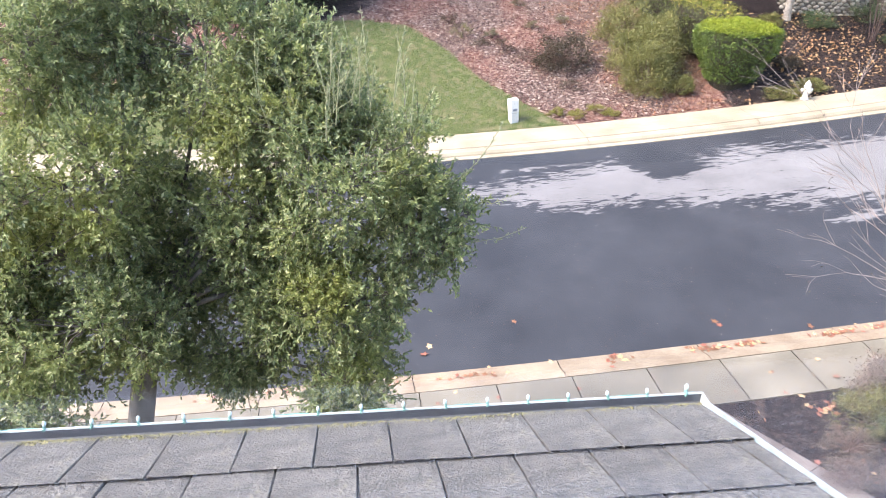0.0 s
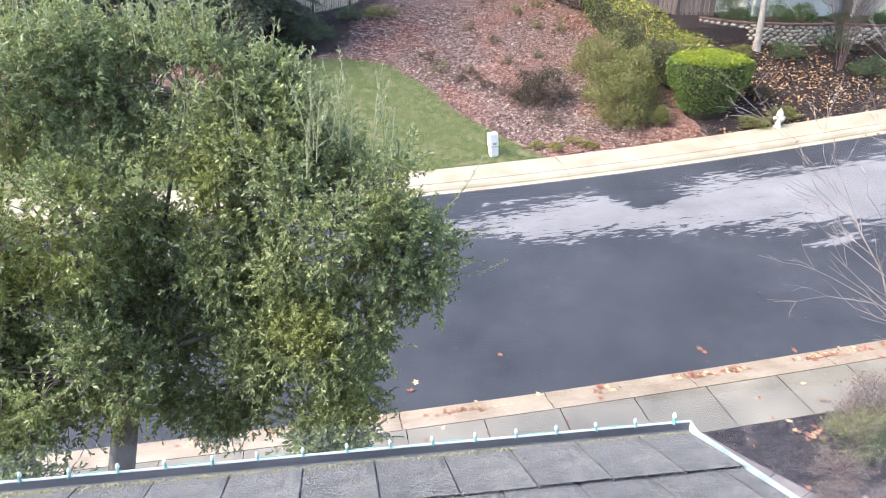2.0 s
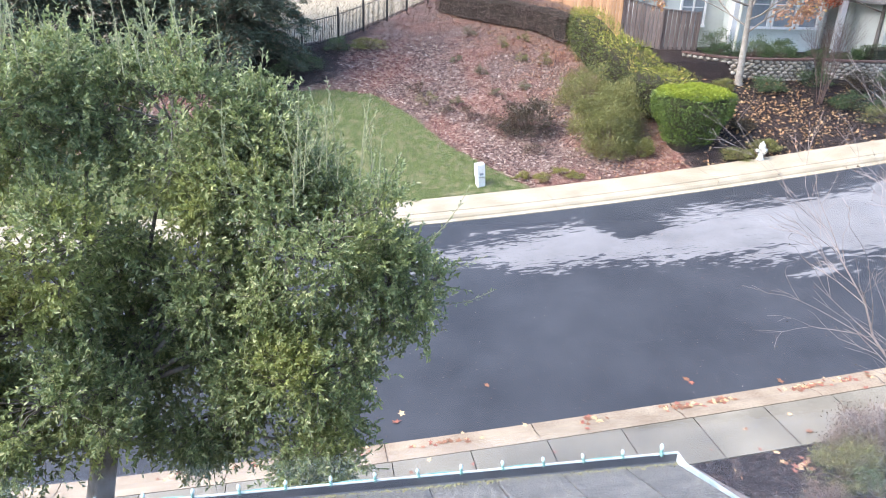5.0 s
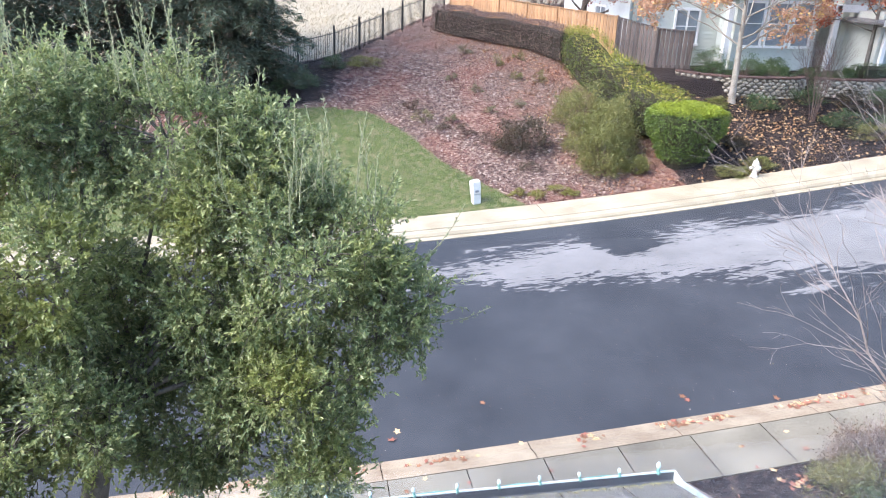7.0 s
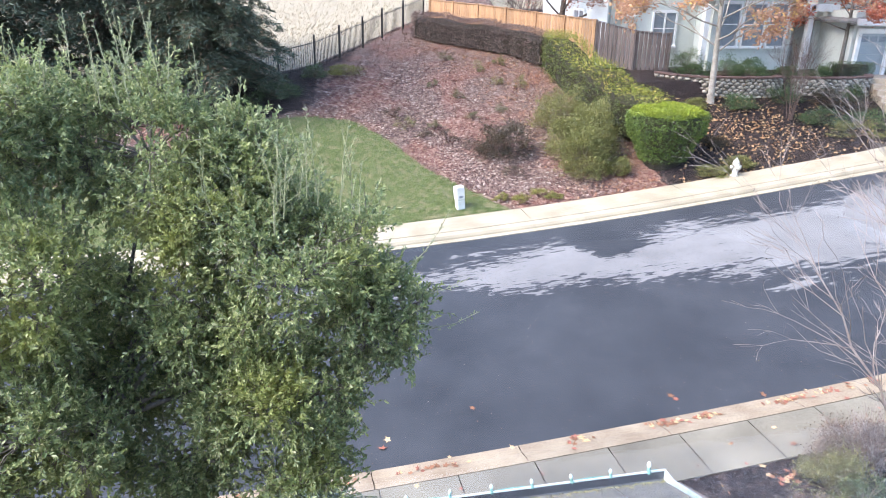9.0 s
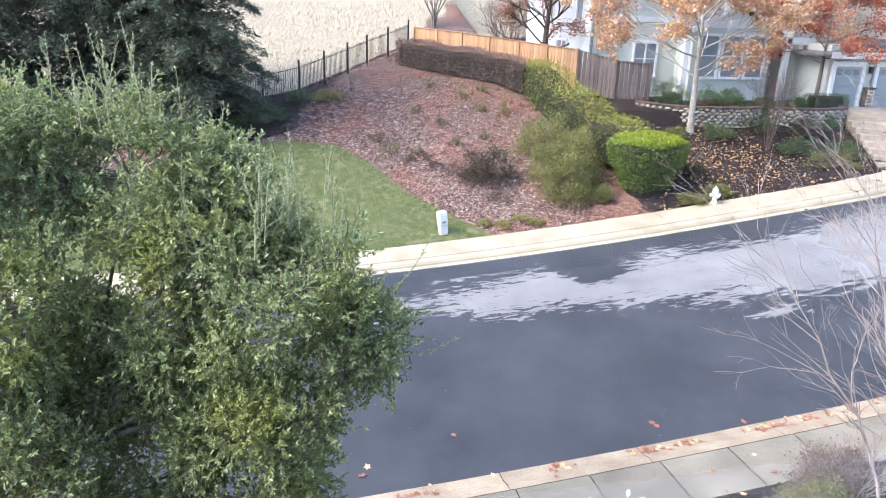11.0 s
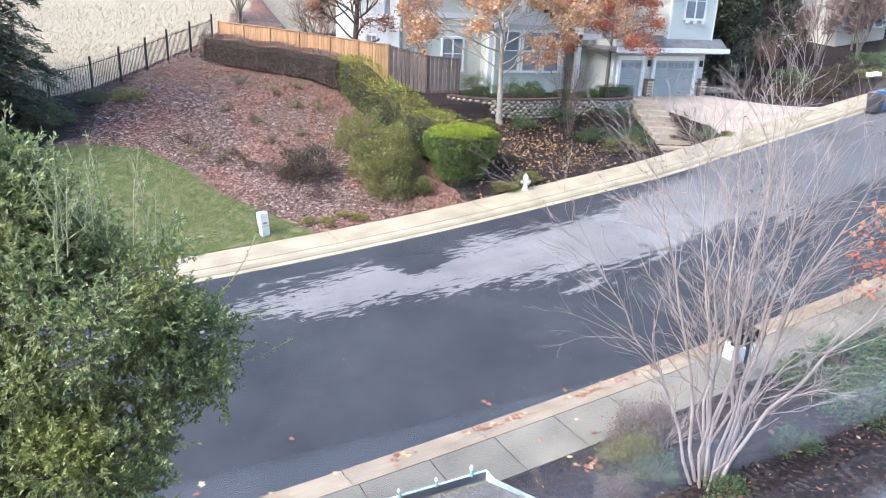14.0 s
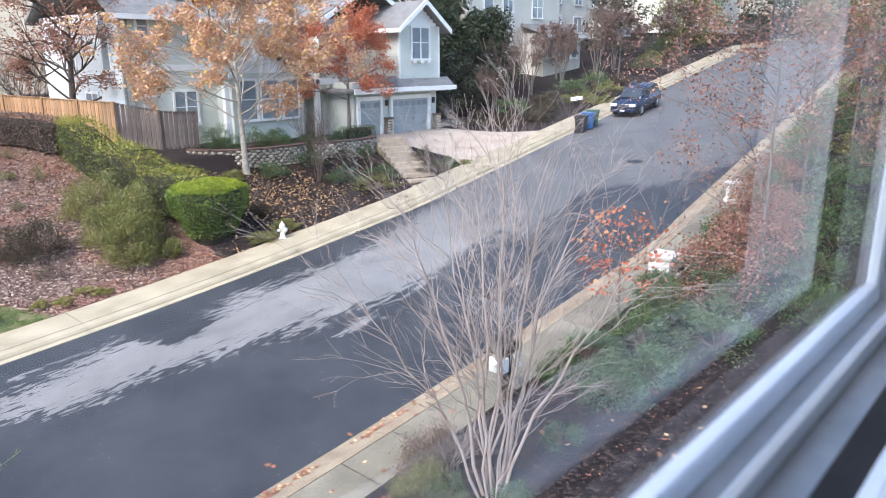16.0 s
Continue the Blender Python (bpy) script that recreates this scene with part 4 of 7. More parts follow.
def crape_myrtle(x, y, seed):
    """Many pale stems from one root, bending outward, with side shoots at narrow angles and fine twigs."""
    z = land_z(x, y)
    tree = thing("crape_myrtle", x, y, z, "leafless crape myrtle with many pale stems", "tree")
    rg = random.Random(seed)
    fine, tips = [], []
    for i in range(15):
        a = 2 * math.pi * (i * 0.618)
        k = 0.10 + 0.90 * (i / 14) ** 1.2
        foot = Vector((math.cos(a) * 0.30 * (0.3 + 0.7 * k), math.sin(a) * 0.24 * (0.3 + 0.7 * k), -0.08))
        height = rg.uniform(6.2, 7.3) * (1 - 0.36 * k)
        reach = 2.8 * k * rg.uniform(0.8, 1.1)
        r0 = rg.uniform(0.02, 0.037)
        path = []
        for j in range(9):
            t = j / 8
            q = foot + Vector((math.cos(a) * reach * t ** 1.35, math.sin(a) * reach * t ** 1.35, height * t))
            q += Vector((rg.gauss(0, 0.07), rg.gauss(0, 0.07), 0)) * min(j, 1)
            path.append((q, r0 * (1 - t) ** 0.8 + 0.004))
        part("stem", tubes([path], 7), BARK_CRAPE, tree)
        for j in range(2, 8):
            q, rad = path[j]
            d = (path[j + 1][0] - path[j - 1][0]).normalized()
            for _ in range(3 if j > 2 else 1):
                out = Vector((math.cos(a), math.sin(a), 0)) * rg.uniform(0.0, 0.5) + Vector((rg.gauss(0, 0.42), rg.gauss(0, 0.42), rg.gauss(0, 0.15)))
                q2 = q.lerp(path[j + 1][0], rg.random())
                twiggy(rg, q2, d + out, rg.uniform(0.45, 0.95), min(0.010, rad * 0.5), 3, 0.34, fine, tips, splits=(1, 3))
        twiggy(rg, path[-1][0], path[-1][0] - path[-2][0], 0.5, 0.005, 2, 0.35, fine, tips)
    tagged(part("twigs", tubes([[(p, max(r, 0.0024)) for p, r in path] for path in fine], 4), BARK_CRAPE, tree, "fine bare twigs"), kind="stuff")
    pods = [tuple(e + Vector((rg.gauss(0, 0.03), rg.gauss(0, 0.03), rg.gauss(0, 0.03)))) for e, _ in tips if rg.random() < 0.3 for _ in range(3)]
    leaf_object("seed_pods", pods, 0.026, SHRUB_DARK, tree, seed, ratio=0.8)
    return tree


crape_myrtle(9.3, 7.1, 4)
bare_tree(9.45, 8.3, 16, 1.0, 1.05, 35, "half-bare brown twiggy shrub by the walk", "twiggy_shrub", BARK_CRAPE, 3, 0.012, False)


def shrub(name, x, y, w, d, h, mat, label, seed, leaves=2500, size=0.05, category="shrub", group="", twigs=True, z=None, flat=1.0, twig_mat=None, ratio=0.5, rise=0.0):
    """A loose bush: forked twigs from the root and leaves gathered in uneven tufts."""
    z = land_z(x, y) if z is None else z
    ob = thing(name, x, y, z, label, category, group)
    rg = np.random.default_rng(seed)
    n = max(14, int(leaves / 70))
    v = rg.normal(size=(n, 3))
    v /= np.linalg.norm(v, axis=1)[:, None]
    v[:, 2] = np.abs(v[:, 2]) * flat
    lump = 1 + 0.22 * np.sin(v[:, 0] * 5 + seed) * np.cos(v[:, 1] * 4 + seed)
    c = v * np.array([w / 2, d / 2, h * 0.86]) * (lump * rg.uniform(0.55, 1.0, n) ** 0.6)[:, None]
    c[:, 2] += 0.04 * h
    p = np.repeat(c, leaves // n, 0)
    p = p + rg.normal(size=p.shape) * np.array([w, d, h]) * 0.085
    p[:, 2] = np.maximum(p[:, 2], 0.01)
    ax = p / (np.linalg.norm(p, axis=1)[:, None] + 1e-6)
    leaf_object("foliage", p, size, mat, ob, seed, axis=ax * 0.6 + np.array([0, 0, rise]), ratio=ratio)
    if twigs:
        paths = [[((0, 0, -0.03), 0.012), (tuple(q * 0.5 + np.array([0, 0, 0.1 * h])), 0.008), (tuple(q), 0.003)] for q in c[:: max(1, n // 60)]]
        part("twigs", tubes(paths, 4), twig_mat or TWIG, ob)
    return ob


# planting strip by the near walk
shrub("brown_twig_shrub", 9.2, 8.55, 1.5, 1.0, 0.95, TWIG_LEAF, "twiggy brown winter shrub leaning over the walk", 31, 10000, 0.038, ratio=0.5)
shrub("yellow_shrub", 8.42, 8.1, 1.2, 1.0, 0.85, OLIVE_LEAF, "yellowing low shrub by the walk", 32, 5200, 0.035)
shrub("green_shrub", 8.6, 7.6, 0.85, 0.75, 0.6, SHRUB_GREEN, "small green shrub in dark mulch", 33, 1800, 0.035)
shrub("green_shrub", 9.3, 6.65, 0.9, 0.7, 0.35, SHRUB_GREEN, "small green shrub in dark mulch", 35, 1600, 0.04)
shrub("green_shrub", 11.3, 6.9, 0.9, 0.8, 0.55, SHRUB_GREEN, "small green shrub in dark mulch", 34, 1800, 0.04)
for i, (x, y, w, h) in enumerate(((7.75, 7.6, 0.9, 0.32), (7.3, 7.0, 0.8, 0.28), (8.0, 6.7, 0.9, 0.3), (8.9, 6.2, 0.9, 0.3))):
    shrub("dry_shrub", x, y, w, w * 0.8, h, TWIG_LEAF, "dry brown low shrub in dark mulch", 40 + i, 3600, 0.026, group="dry low shrubs")
for i, (x, y, w, d, h) in enumerate(((13.5, 6.9, 1.7, 1.5, 0.9), (13.7, 8.5, 1.1, 0.8, 0.7), (14.6, 8.3, 1.6, 1.3, 0.9), (15.9, 7.6, 2.0, 1.6, 1.1), (17.5, 7.6, 2.2, 1.8, 1.2), (14.4, 6.6, 1.8, 1.5, 0.9), (16.5, 5.9, 2.4, 1.8, 1.2), (19.0, 6.6, 2.4, 2.0, 1.3), (18.9, 8.6, 1.8, 1.2, 0.9), (21.2, 7.9, 2.2, 1.8, 1.3), (18.6, 4.4, 2.6, 2.0, 1.3), (21.5, 5.4, 2.6, 2.2, 1.5))):
    shrub("evergreen_shrub", x, y, w, d, h, SHRUB_GREEN, "dense green shrub on the bank by the walk", 50 + i, 3600, 0.07, group="bank shrubs")


def leafy_tree(name, x, y, height, crown_w, crown_z, seed, bark, leaf, label, leaves=5000, size=0.12, r0=0.12, depth=4, fork=0.35, clear=0.3, z=None, ratio=0.8):
    """A tree with one trunk, forking limbs and thin autumn foliage at the twig ends."""
    z = land_z(x, y) if z is None else z
    tree = thing(name, x, y, z, label, "tree")
    rg = random.Random(seed)
    main, fine, tips = [], [], []
    lean = Vector((rg.gauss(0, 0.03), rg.gauss(0, 0.03), 1))
    top = lean * height * 0.8
    main.append([((0, 0, -0.1), r0 * 1.5), ((0, 0, 0.15), r0 * 1.1), (lean * height * clear, r0 * 0.85), (lean * height * 0.55, r0 * 0.5), (top, r0 * 0.2)])
    for i in range(17):
        t = clear + (0.78 - clear) * i / 16
        a = i * 2.4 + rg.uniform(-0.4, 0.4)
        q = lean * height * t
        wide = crown_w * 0.5 * (0.55 + 0.6 * math.sin(math.pi * min(1, (t - clear) / (1 - clear) + 0.18)))
        d = Vector((math.cos(a), math.sin(a), rg.uniform(0.3, 0.9)))
        twiggy(rg, q, d, wide * 0.42, r0 * 0.3, depth, fork, fine, tips, droop=0.02)
    part("trunk", tubes(main, 9), bark, tree)
    part("branches", tubes(fine, 4), bark, tree)
    per = max(1, leaves // max(1, len(tips)))
    pts = [tuple(e + d * rg.uniform(-0.25, 0.1) * 0.8 + Vector((rg.gauss(0, 0.16), rg.gauss(0, 0.16), rg.gauss(0, 0.14)))) for e, d in tips for _ in range(per) if rg.random() < 0.85]
    leaf_object("crown", pts, size, leaf, tree, seed + 1, ratio=ratio, up=0.3)
    return tree


leafy_tree("red_maple", 20.6, 6.4, 8.6, 6.5, 0, 61, BARK_GREY, RED_FADED, "half-bare maple with rusty red leaves", 6500, 0.075, 0.055, depth=4, clear=0.16)
for i, (x, y, h, w) in enumerate(((18.7, 6.9, 1.7, 2.2), (20.5, 6.7, 1.9, 2.4), (22.7, 7.3, 1.8, 2.4), (24.8, 8.0, 1.8, 2.4))):
    leafy_tree("russet_shrub", x, y, h, w, 0, 641 + i, BARK_GREY, RED_FADED, "half-bare twiggy shrub with russet leaves by the walk", 3200, 0.08, 0.025, depth=3, clear=0.06)
leafy_tree("red_maple", 16.0, 8.3, 3.7, 2.1, 0, 63, BARK_GREY, RED_LEAF, "slight young maple with a few orange leaves", 700, 0.125, 0.035, depth=3, clear=0.3)


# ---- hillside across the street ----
# darker copy of the bush top's leaf, for its shaded sides
BUSH_SHADED_SIDE = leaf_material("shaded_bush_side_leaf", (0.06, 0.10, 0.025), (0.17, 0.25, 0.045), (0.27, 0.34, 0.07), 0.5)
def path_points(pts, step):
    """Even steps along a bent line."""
    P = [Vector(p) for p in pts]
    out = []
    for a, b in zip(P, P[1:]):
        n = max(1, round((b - a).length / step))
        out += [a.lerp(b, i / n) for i in range(n)]
    return out + [P[-1]]


def hedge(name, pts, width, height, mats, label, seed, density=420, size=0.05):
    """A clipped hedge: a near-black core for the shade inside and a skin of small leaves over uneven sides and top."""
    x0, y0 = pts[0]
    ob = thing(name, x0, y0, land_z(x0, y0), label, "hedge")
    rg = np.random.default_rng(seed)
    line = path_points([(x, y, 0) for x, y in pts], 0.25)
    skin, cap = [], []
    core = bmesh.new()
    rows = []
    for i, p in enumerate(line):
        d = (line[min(i + 1, len(line) - 1)] - line[max(i - 1, 0)]).normalized()
        s = Vector((-d.y, d.x, 0))
        zb = land_z(p.x, p.y)
        k = 1 + 0.07 * math.sin(i * 0.7 + seed) + 0.05 * math.sin(i * 1.9)
        w, h = width * 0.5 * k, height * (1 + 0.05 * math.sin(i * 0.5 + 2 * seed))
        e = min(1.0, 0.45 + 0.35 * min(i, len(line) - 1 - i))
        w *= e ** 0.5
        foot = 0.7
        ring = [(-w * foot, 0), (-w * 0.75, h * 0.7), (-w * 0.5, h * 0.84), (w * 0.5, h * 0.84), (w * 0.75, h * 0.7), (w * foot, 0)]
        rows.append([core.verts.new((p.x + s.x * u - x0, p.y + s.y * u - y0, zb + v - ob.location.z)) for u, v in ring])
        n = int(density * 0.25)
        t = rg.random(n)
        for q in t:
            along = rg.uniform(-0.14, 0.14)
            if q < 0.36:
                u, v = -w * rg.uniform(0.78, 1.05), h * rg.uniform(0.02, 0.95)
            elif q < 0.62:
                u, v = w * rg.uniform(0.78, 1.05), h * rg.uniform(0.02, 0.95)
            else:
                u, v = w * rg.uniform(-1, 1), h * rg.uniform(0.9, 1.06)
            u *= 1 - 0.25 * max(0, v / h - 0.8)
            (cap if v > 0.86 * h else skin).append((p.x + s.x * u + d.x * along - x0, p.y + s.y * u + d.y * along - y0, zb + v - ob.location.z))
    for end in (0, -1):
        p, q = line[end], line[1 if end == 0 else -2]
        d = (p - q).normalized()
        s = Vector((-d.y, d.x, 0))
        for _ in range(int(density * width * 0.5)):
            u, v = rg.uniform(-1, 1), rg.uniform(0.02, 1.0)
            out_by = rg.uniform(0.02, 0.16) - 0.12 * v ** 3
            c = p + s * (u * width * 0.36 * (1 - 0.15 * (1 - v))) + d * out_by
            (cap if v > 0.9 else skin).append((c.x - x0, c.y - y0, land_z(p.x, p.y) + v * height * 0.92 - ob.location.z))
    rows = rows[1:-1]
    for a, b in zip(rows, rows[1:]):
        for j in range(5):
            core.faces.new((a[j], b[j], b[j + 1], a[j + 1]))
    core.faces.new(rows[0])
    core.faces.new(rows[-1][::-1])
    bmesh.ops.recalc_face_normals(core, faces=core.faces)
    part("woody_core", core, INNER_SHADE, ob)
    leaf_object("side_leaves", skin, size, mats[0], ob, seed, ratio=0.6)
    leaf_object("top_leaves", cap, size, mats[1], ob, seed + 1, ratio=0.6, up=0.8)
    return ob


# near-black hull colour: the shade between the leaves, painted on a solid core
INNER_SHADE = material("inner_shade", (0.022, 0.018, 0.012), (0.05, 0.042, 0.028), 8, 0.95, 0.4)
hedge("brown_hedge", [(7.3, 41.8), (8.6, 39.6), (10.6, 36.8), (12.5, 34.2)], 1.25, 1.4, (HEDGE_BROWN, HEDGE_BROWN), "long clipped hedge gone brown for winter", 71, 1300, 0.08)
# shade is coloured into the sides, light into the leaf-strewn top
hedge("green_hedge", [(12.75, 34.0), (13.2, 31.0), (13.8, 28.0), (14.5, 26.2)], 1.9, 1.75, (HEDGE_SHADED_SIDE, HEDGE_LIT_TOP), "clipped green hedge strewn with yellow leaves", 72, 1300, 0.09)


def clipped_bush(x, y, w, d, h, turn, seed, n=11000):
    """A big bush clipped wider above than below, with a low dome on top; leaves in a dense uneven skin."""
    ob = thing("clipped_bush", x, y, land_z(x, y), "big clipped green bush, coloured lit on top and shaded on the sides", "bush")
    ob.rotation_euler = (0, 0, radians(turn))
    rg = np.random.default_rng(seed)

    def girth(t):
        return np.interp(t, [-0.2, 0, 0.2, 0.55, 0.78, 0.9, 1.0], [0.5, 0.55, 0.66, 0.9, 1.0, 0.95, 0.78])

    def plan(a):
        return (np.abs(np.cos(a)) ** 2.8 + np.abs(np.sin(a)) ** 2.8) ** (-1 / 2.8)

    core = bmesh.new()
    rings = []
    for t in (-0.2, 0.1, 0.35, 0.6, 0.8, 0.9):
        rings.append([core.verts.new((w * 0.43 * girth(t) * plan(a) * math.cos(a), d * 0.43 * girth(t) * plan(a) * math.sin(a), h * t)) for a in np.linspace(0, 2 * math.pi, 18, endpoint=False)])
    for p, q in zip(rings, rings[1:]):
        for k in range(18):
            core.faces.new((p[k], p[(k + 1) % 18], q[(k + 1) % 18], q[k]))
    core.faces.new(rings[-1])
    # solid core coloured as the shaded depth behind the leaves
    part("woody_core", core, INNER_SHADE, ob)
    a, t = rg.uniform(0, 2 * math.pi, n), rg.random(n) ** 0.8 * 0.95
    lump = 1 + 0.05 * np.sin(a * 5 + t * 7) * np.cos(a * 3 - t * 9) + rg.normal(0, 0.035, n)
    rad = girth(t) * plan(a) * lump * 0.5
    side = np.stack([w * rad * np.cos(a), d * rad * np.sin(a), h * t], -1)
    # side leaves carry shade in their colour, top leaves carry light
    leaf_object("side_leaves", side, 0.07, BUSH_SHADED_SIDE, ob, seed, ratio=0.6, up=0.25)
    a, k = rg.uniform(0, 2 * math.pi, n), np.sqrt(rg.random(n))
    rad = 0.5 * 0.95 * plan(a) * k
    lump = 0.03 * np.sin(a * 4 + k * 6) + rg.normal(0, 0.018, n)
    top = np.stack([w * rad * np.cos(a), d * rad * np.sin(a), h * (1.03 - 0.13 * k ** 2.5 + lump)], -1)
    leaf_object("top_leaves", top, 0.07, BUSH_LIT_TOP, ob, seed + 1, ratio=0.6, up=0.7)
    return ob


clipped_bush(14.35, 25.4, 3.1, 2.4, 2.1, 6, 73)
for i, (x, y, w, d, h, n) in enumerate(((11.1, 25.5, 1.9, 1.6, 2.0, 12000), (11.8, 26.6, 2.0, 2.0, 2.2, 12000), (12.4, 25.2, 1.0, 0.9, 0.75, 3500), (10.9, 26.9, 1.8, 1.6, 1.8, 8000), (11.3, 28.8, 2.2, 2.0, 1.8, 9000), (12.4, 27.6, 1.6, 1.8, 1.7, 7000))):
    shrub("olive_shrub", x, y, w, d, h, OLIVE_LEAF, "loose olive-green shrub on the slope", 81 + i, int(n * 0.7), 0.085, group="olive shrubs", ratio=0.42, rise=0.35)
shrub("dark_shrub", 8.45, 27.5, 2.2, 1.7, 1.4, SHRUB_DARK, "dense dark brown shrub on the mulch slope", 86, 4500, 0.08)
small = ((4.4, 31.2, 0.7, 0.45, 0), (4.75, 30.2, 0.85, 0.55, 1), (5.4, 29.3, 0.75, 0.4, 0), (6.3, 28.9, 0.85, 0.45, 0), (7.0, 28.1, 0.8, 0.5, 0), (6.0, 29.9, 0.6, 0.3, 2), (7.5, 32.2, 0.5, 0.35, 2), (9.0, 34.5, 0.55, 0.5, 1), (9.6, 33.0, 0.5, 0.35, 1), (7.8, 30.3, 0.55, 0.3, 2), (10.6, 32.6, 0.6, 0.45, 1), (9.2, 30.6, 0.55, 0.35, 2), (10.2, 34.9, 0.5, 0.4, 1), (7.6, 27.3, 0.9, 0.5, 0), (6.6, 33.5, 0.5, 0.3, 2), (8.4, 26.0, 0.7, 0.35, 0), (7.7, 36.0, 0.7, 0.5, 2), (11.2, 30.9, 0.6, 0.4, 1))
for i, (x, y, w, h, k) in enumerate(small):
    shrub("low_shrub", x, y, w * 1.2, w * 1.1, h * 1.25, (SHRUB_DARK, OLIVE_LEAF, SHRUB_PALE)[k], ("small dark shrub in leaf mulch", "small green shrub in leaf mulch", "small pale tuft in leaf mulch")[k], 100 + i, 900, 0.045, group="small slope shrubs", ratio=0.35)
for i, (x, y, w, h) in enumerate(((8.2, 24.35, 0.8, 0.35), (8.9, 24.5, 0.9, 0.4), (7.5, 24.6, 0.6, 0.3), (9.5, 24.3, 0.6, 0.3))):
    shrub("grass_tuft", x, y, w, w * 0.7, h, SHRUB_YELLOW, "yellow-green ornamental grass tuft by the pavement", 130 + i, 900, 0.09, group="grass tufts", twigs=False, ratio=0.12)
shrub("yellow_groundcover", 2.7, 35.4, 1.7, 1.1, 0.55, SHRUB_YELLOW, "low yellow-green shrub beside the iron fence", 140, 2600, 0.05)
shrub("fence_shrub", 1.2, 35.4, 1.2, 0.9, 0.7, SHRUB_GREEN, "dull green shrub beside the iron fence", 141, 2000, 0.05)
shrub("fence_shrub", -0.6, 33.8, 2.2, 1.6, 0.8, SHRUB_GREEN, "dull green shrub beside the iron fence", 142, 3000, 0.06)
shrub("fence_shrub", -2.2, 32.6, 1.8, 1.4, 0.8, SHRUB_GREEN, "dull green shrub beside the iron fence", 143, 3000, 0.06)
for i, (x, y, w, h, k) in enumerate(((15.9, 24.15, 1.4, 0.45, 1), (17.1, 24.4, 1.3, 0.4, 1), (16.9, 25.8, 1.2, 0.4, 0), (22.9, 25.2, 2.2, 0.75, 1), (24.0, 26.0, 2.0, 0.8, 2), (22.2, 26.6, 1.8, 0.7, 2), (24.9, 27.4, 1.7, 0.8, 0), (19.4, 28.3, 1.5, 0.7, 2), (23.7, 28.2, 1.6, 0.9, 0), (17.3, 28.4, 1.2, 0.5, 1), (21.9, 28.7, 1.5, 0.9, 2), (25.6, 28.8, 1.0, 0.7, 2), (26.9, 25.2, 1.6, 0.7, 0), (28.0, 25.2, 1.4, 0.7, 2), (27.6, 26.4, 1.6, 0.9, 0), (29.0, 24.6, 1.1, 0.5, 1))):
    shrub("bed_shrub", x, y, w, w * 0.8, h, (SHRUB_DARK, OLIVE_LEAF, SHRUB_GREEN)[k], ("dark low shrub in black mulch", "olive spreading shrub in black mulch", "green shrub in black mulch")[k], 150 + i, 2400, 0.06, group="front bed shrubs")
bare_tree(21.1, 27.1, 14, 1.0, 3.4, 170, "leafless upright shrub with thin brown stems", "bare_shrub", TWIG, 3, 0.015, False)


# ---- fences ----
def iron_fence(pts):
    fence = thing("iron_fence", *pts[0], land_z(*pts[0]), "black iron picket fence climbing the slope", "fence")
    o = fence.location
    post_me, picket_me = None, None
    for k, (x, y) in enumerate(pts):
        z = land_z(x, y)
        if post_me is None:
            bm = block(-0.045, 0.045, -0.045, 0.045, -0.2, 1.62, 0.005)
            box(bm, -0.055, 0.055, -0.055, 0.055, 1.62, 1.65)
            post_me = part("post", bm, IRON, fence).data
            bpy.data.objects[fence.children[-1].name].matrix_basis = pose(0, 0, 0)
        else:
            part("post", post_me, IRON, fence, m=pose(x - o.x, y - o.y, z - o.z))
    for (xa, ya), (xb, yb) in zip(pts, pts[1:]):
        a, b = Vector((xa - o.x, ya - o.y, land_z(xa, ya) - o.z)), Vector((xb - o.x, yb - o.y, land_z(xb, yb) - o.z))
        for h in (0.2, 1.28):
            part("rail", tubes([[(a + Vector((0, 0, h)), 0.02), (b + Vector((0, 0, h)), 0.02)]], 4), IRON, fence)
        n = int((b - a).length / 0.125)
        for i in range(1, n):
            if picket_me is None:
                picket_me = mesh_from("picket", *map(list, ((
                    [(-.009, -.009, .08), (.009, -.009, .08), (.009, .009, .08), (-.009, .009, .08), (-.009, -.009, 1.38), (.009, -.009, 1.38), (.009, .009, 1.38), (-.009, .009, 1.38), (0, 0, 1.42)]),
                    [(0, 1, 5, 4), (1, 2, 6, 5), (2, 3, 7, 6), (3, 0, 4, 7), (4, 5, 8), (5, 6, 8), (6, 7, 8), (7, 4, 8)])))
            part("picket", picket_me, IRON, fence, m=Matrix.Translation(a.lerp(b, i / n)))
    return fence


iron_fence([(-8.6, 31.2), (-6.4, 32.0), (-4.3, 33.0), (-2.3, 34.2), (-0.5, 35.4), (1.25, 36.5), (2.6, 38.3), (4.0, 40.2), (5.3, 42.1), (6.8, 44.0), (8.4, 46.0)])


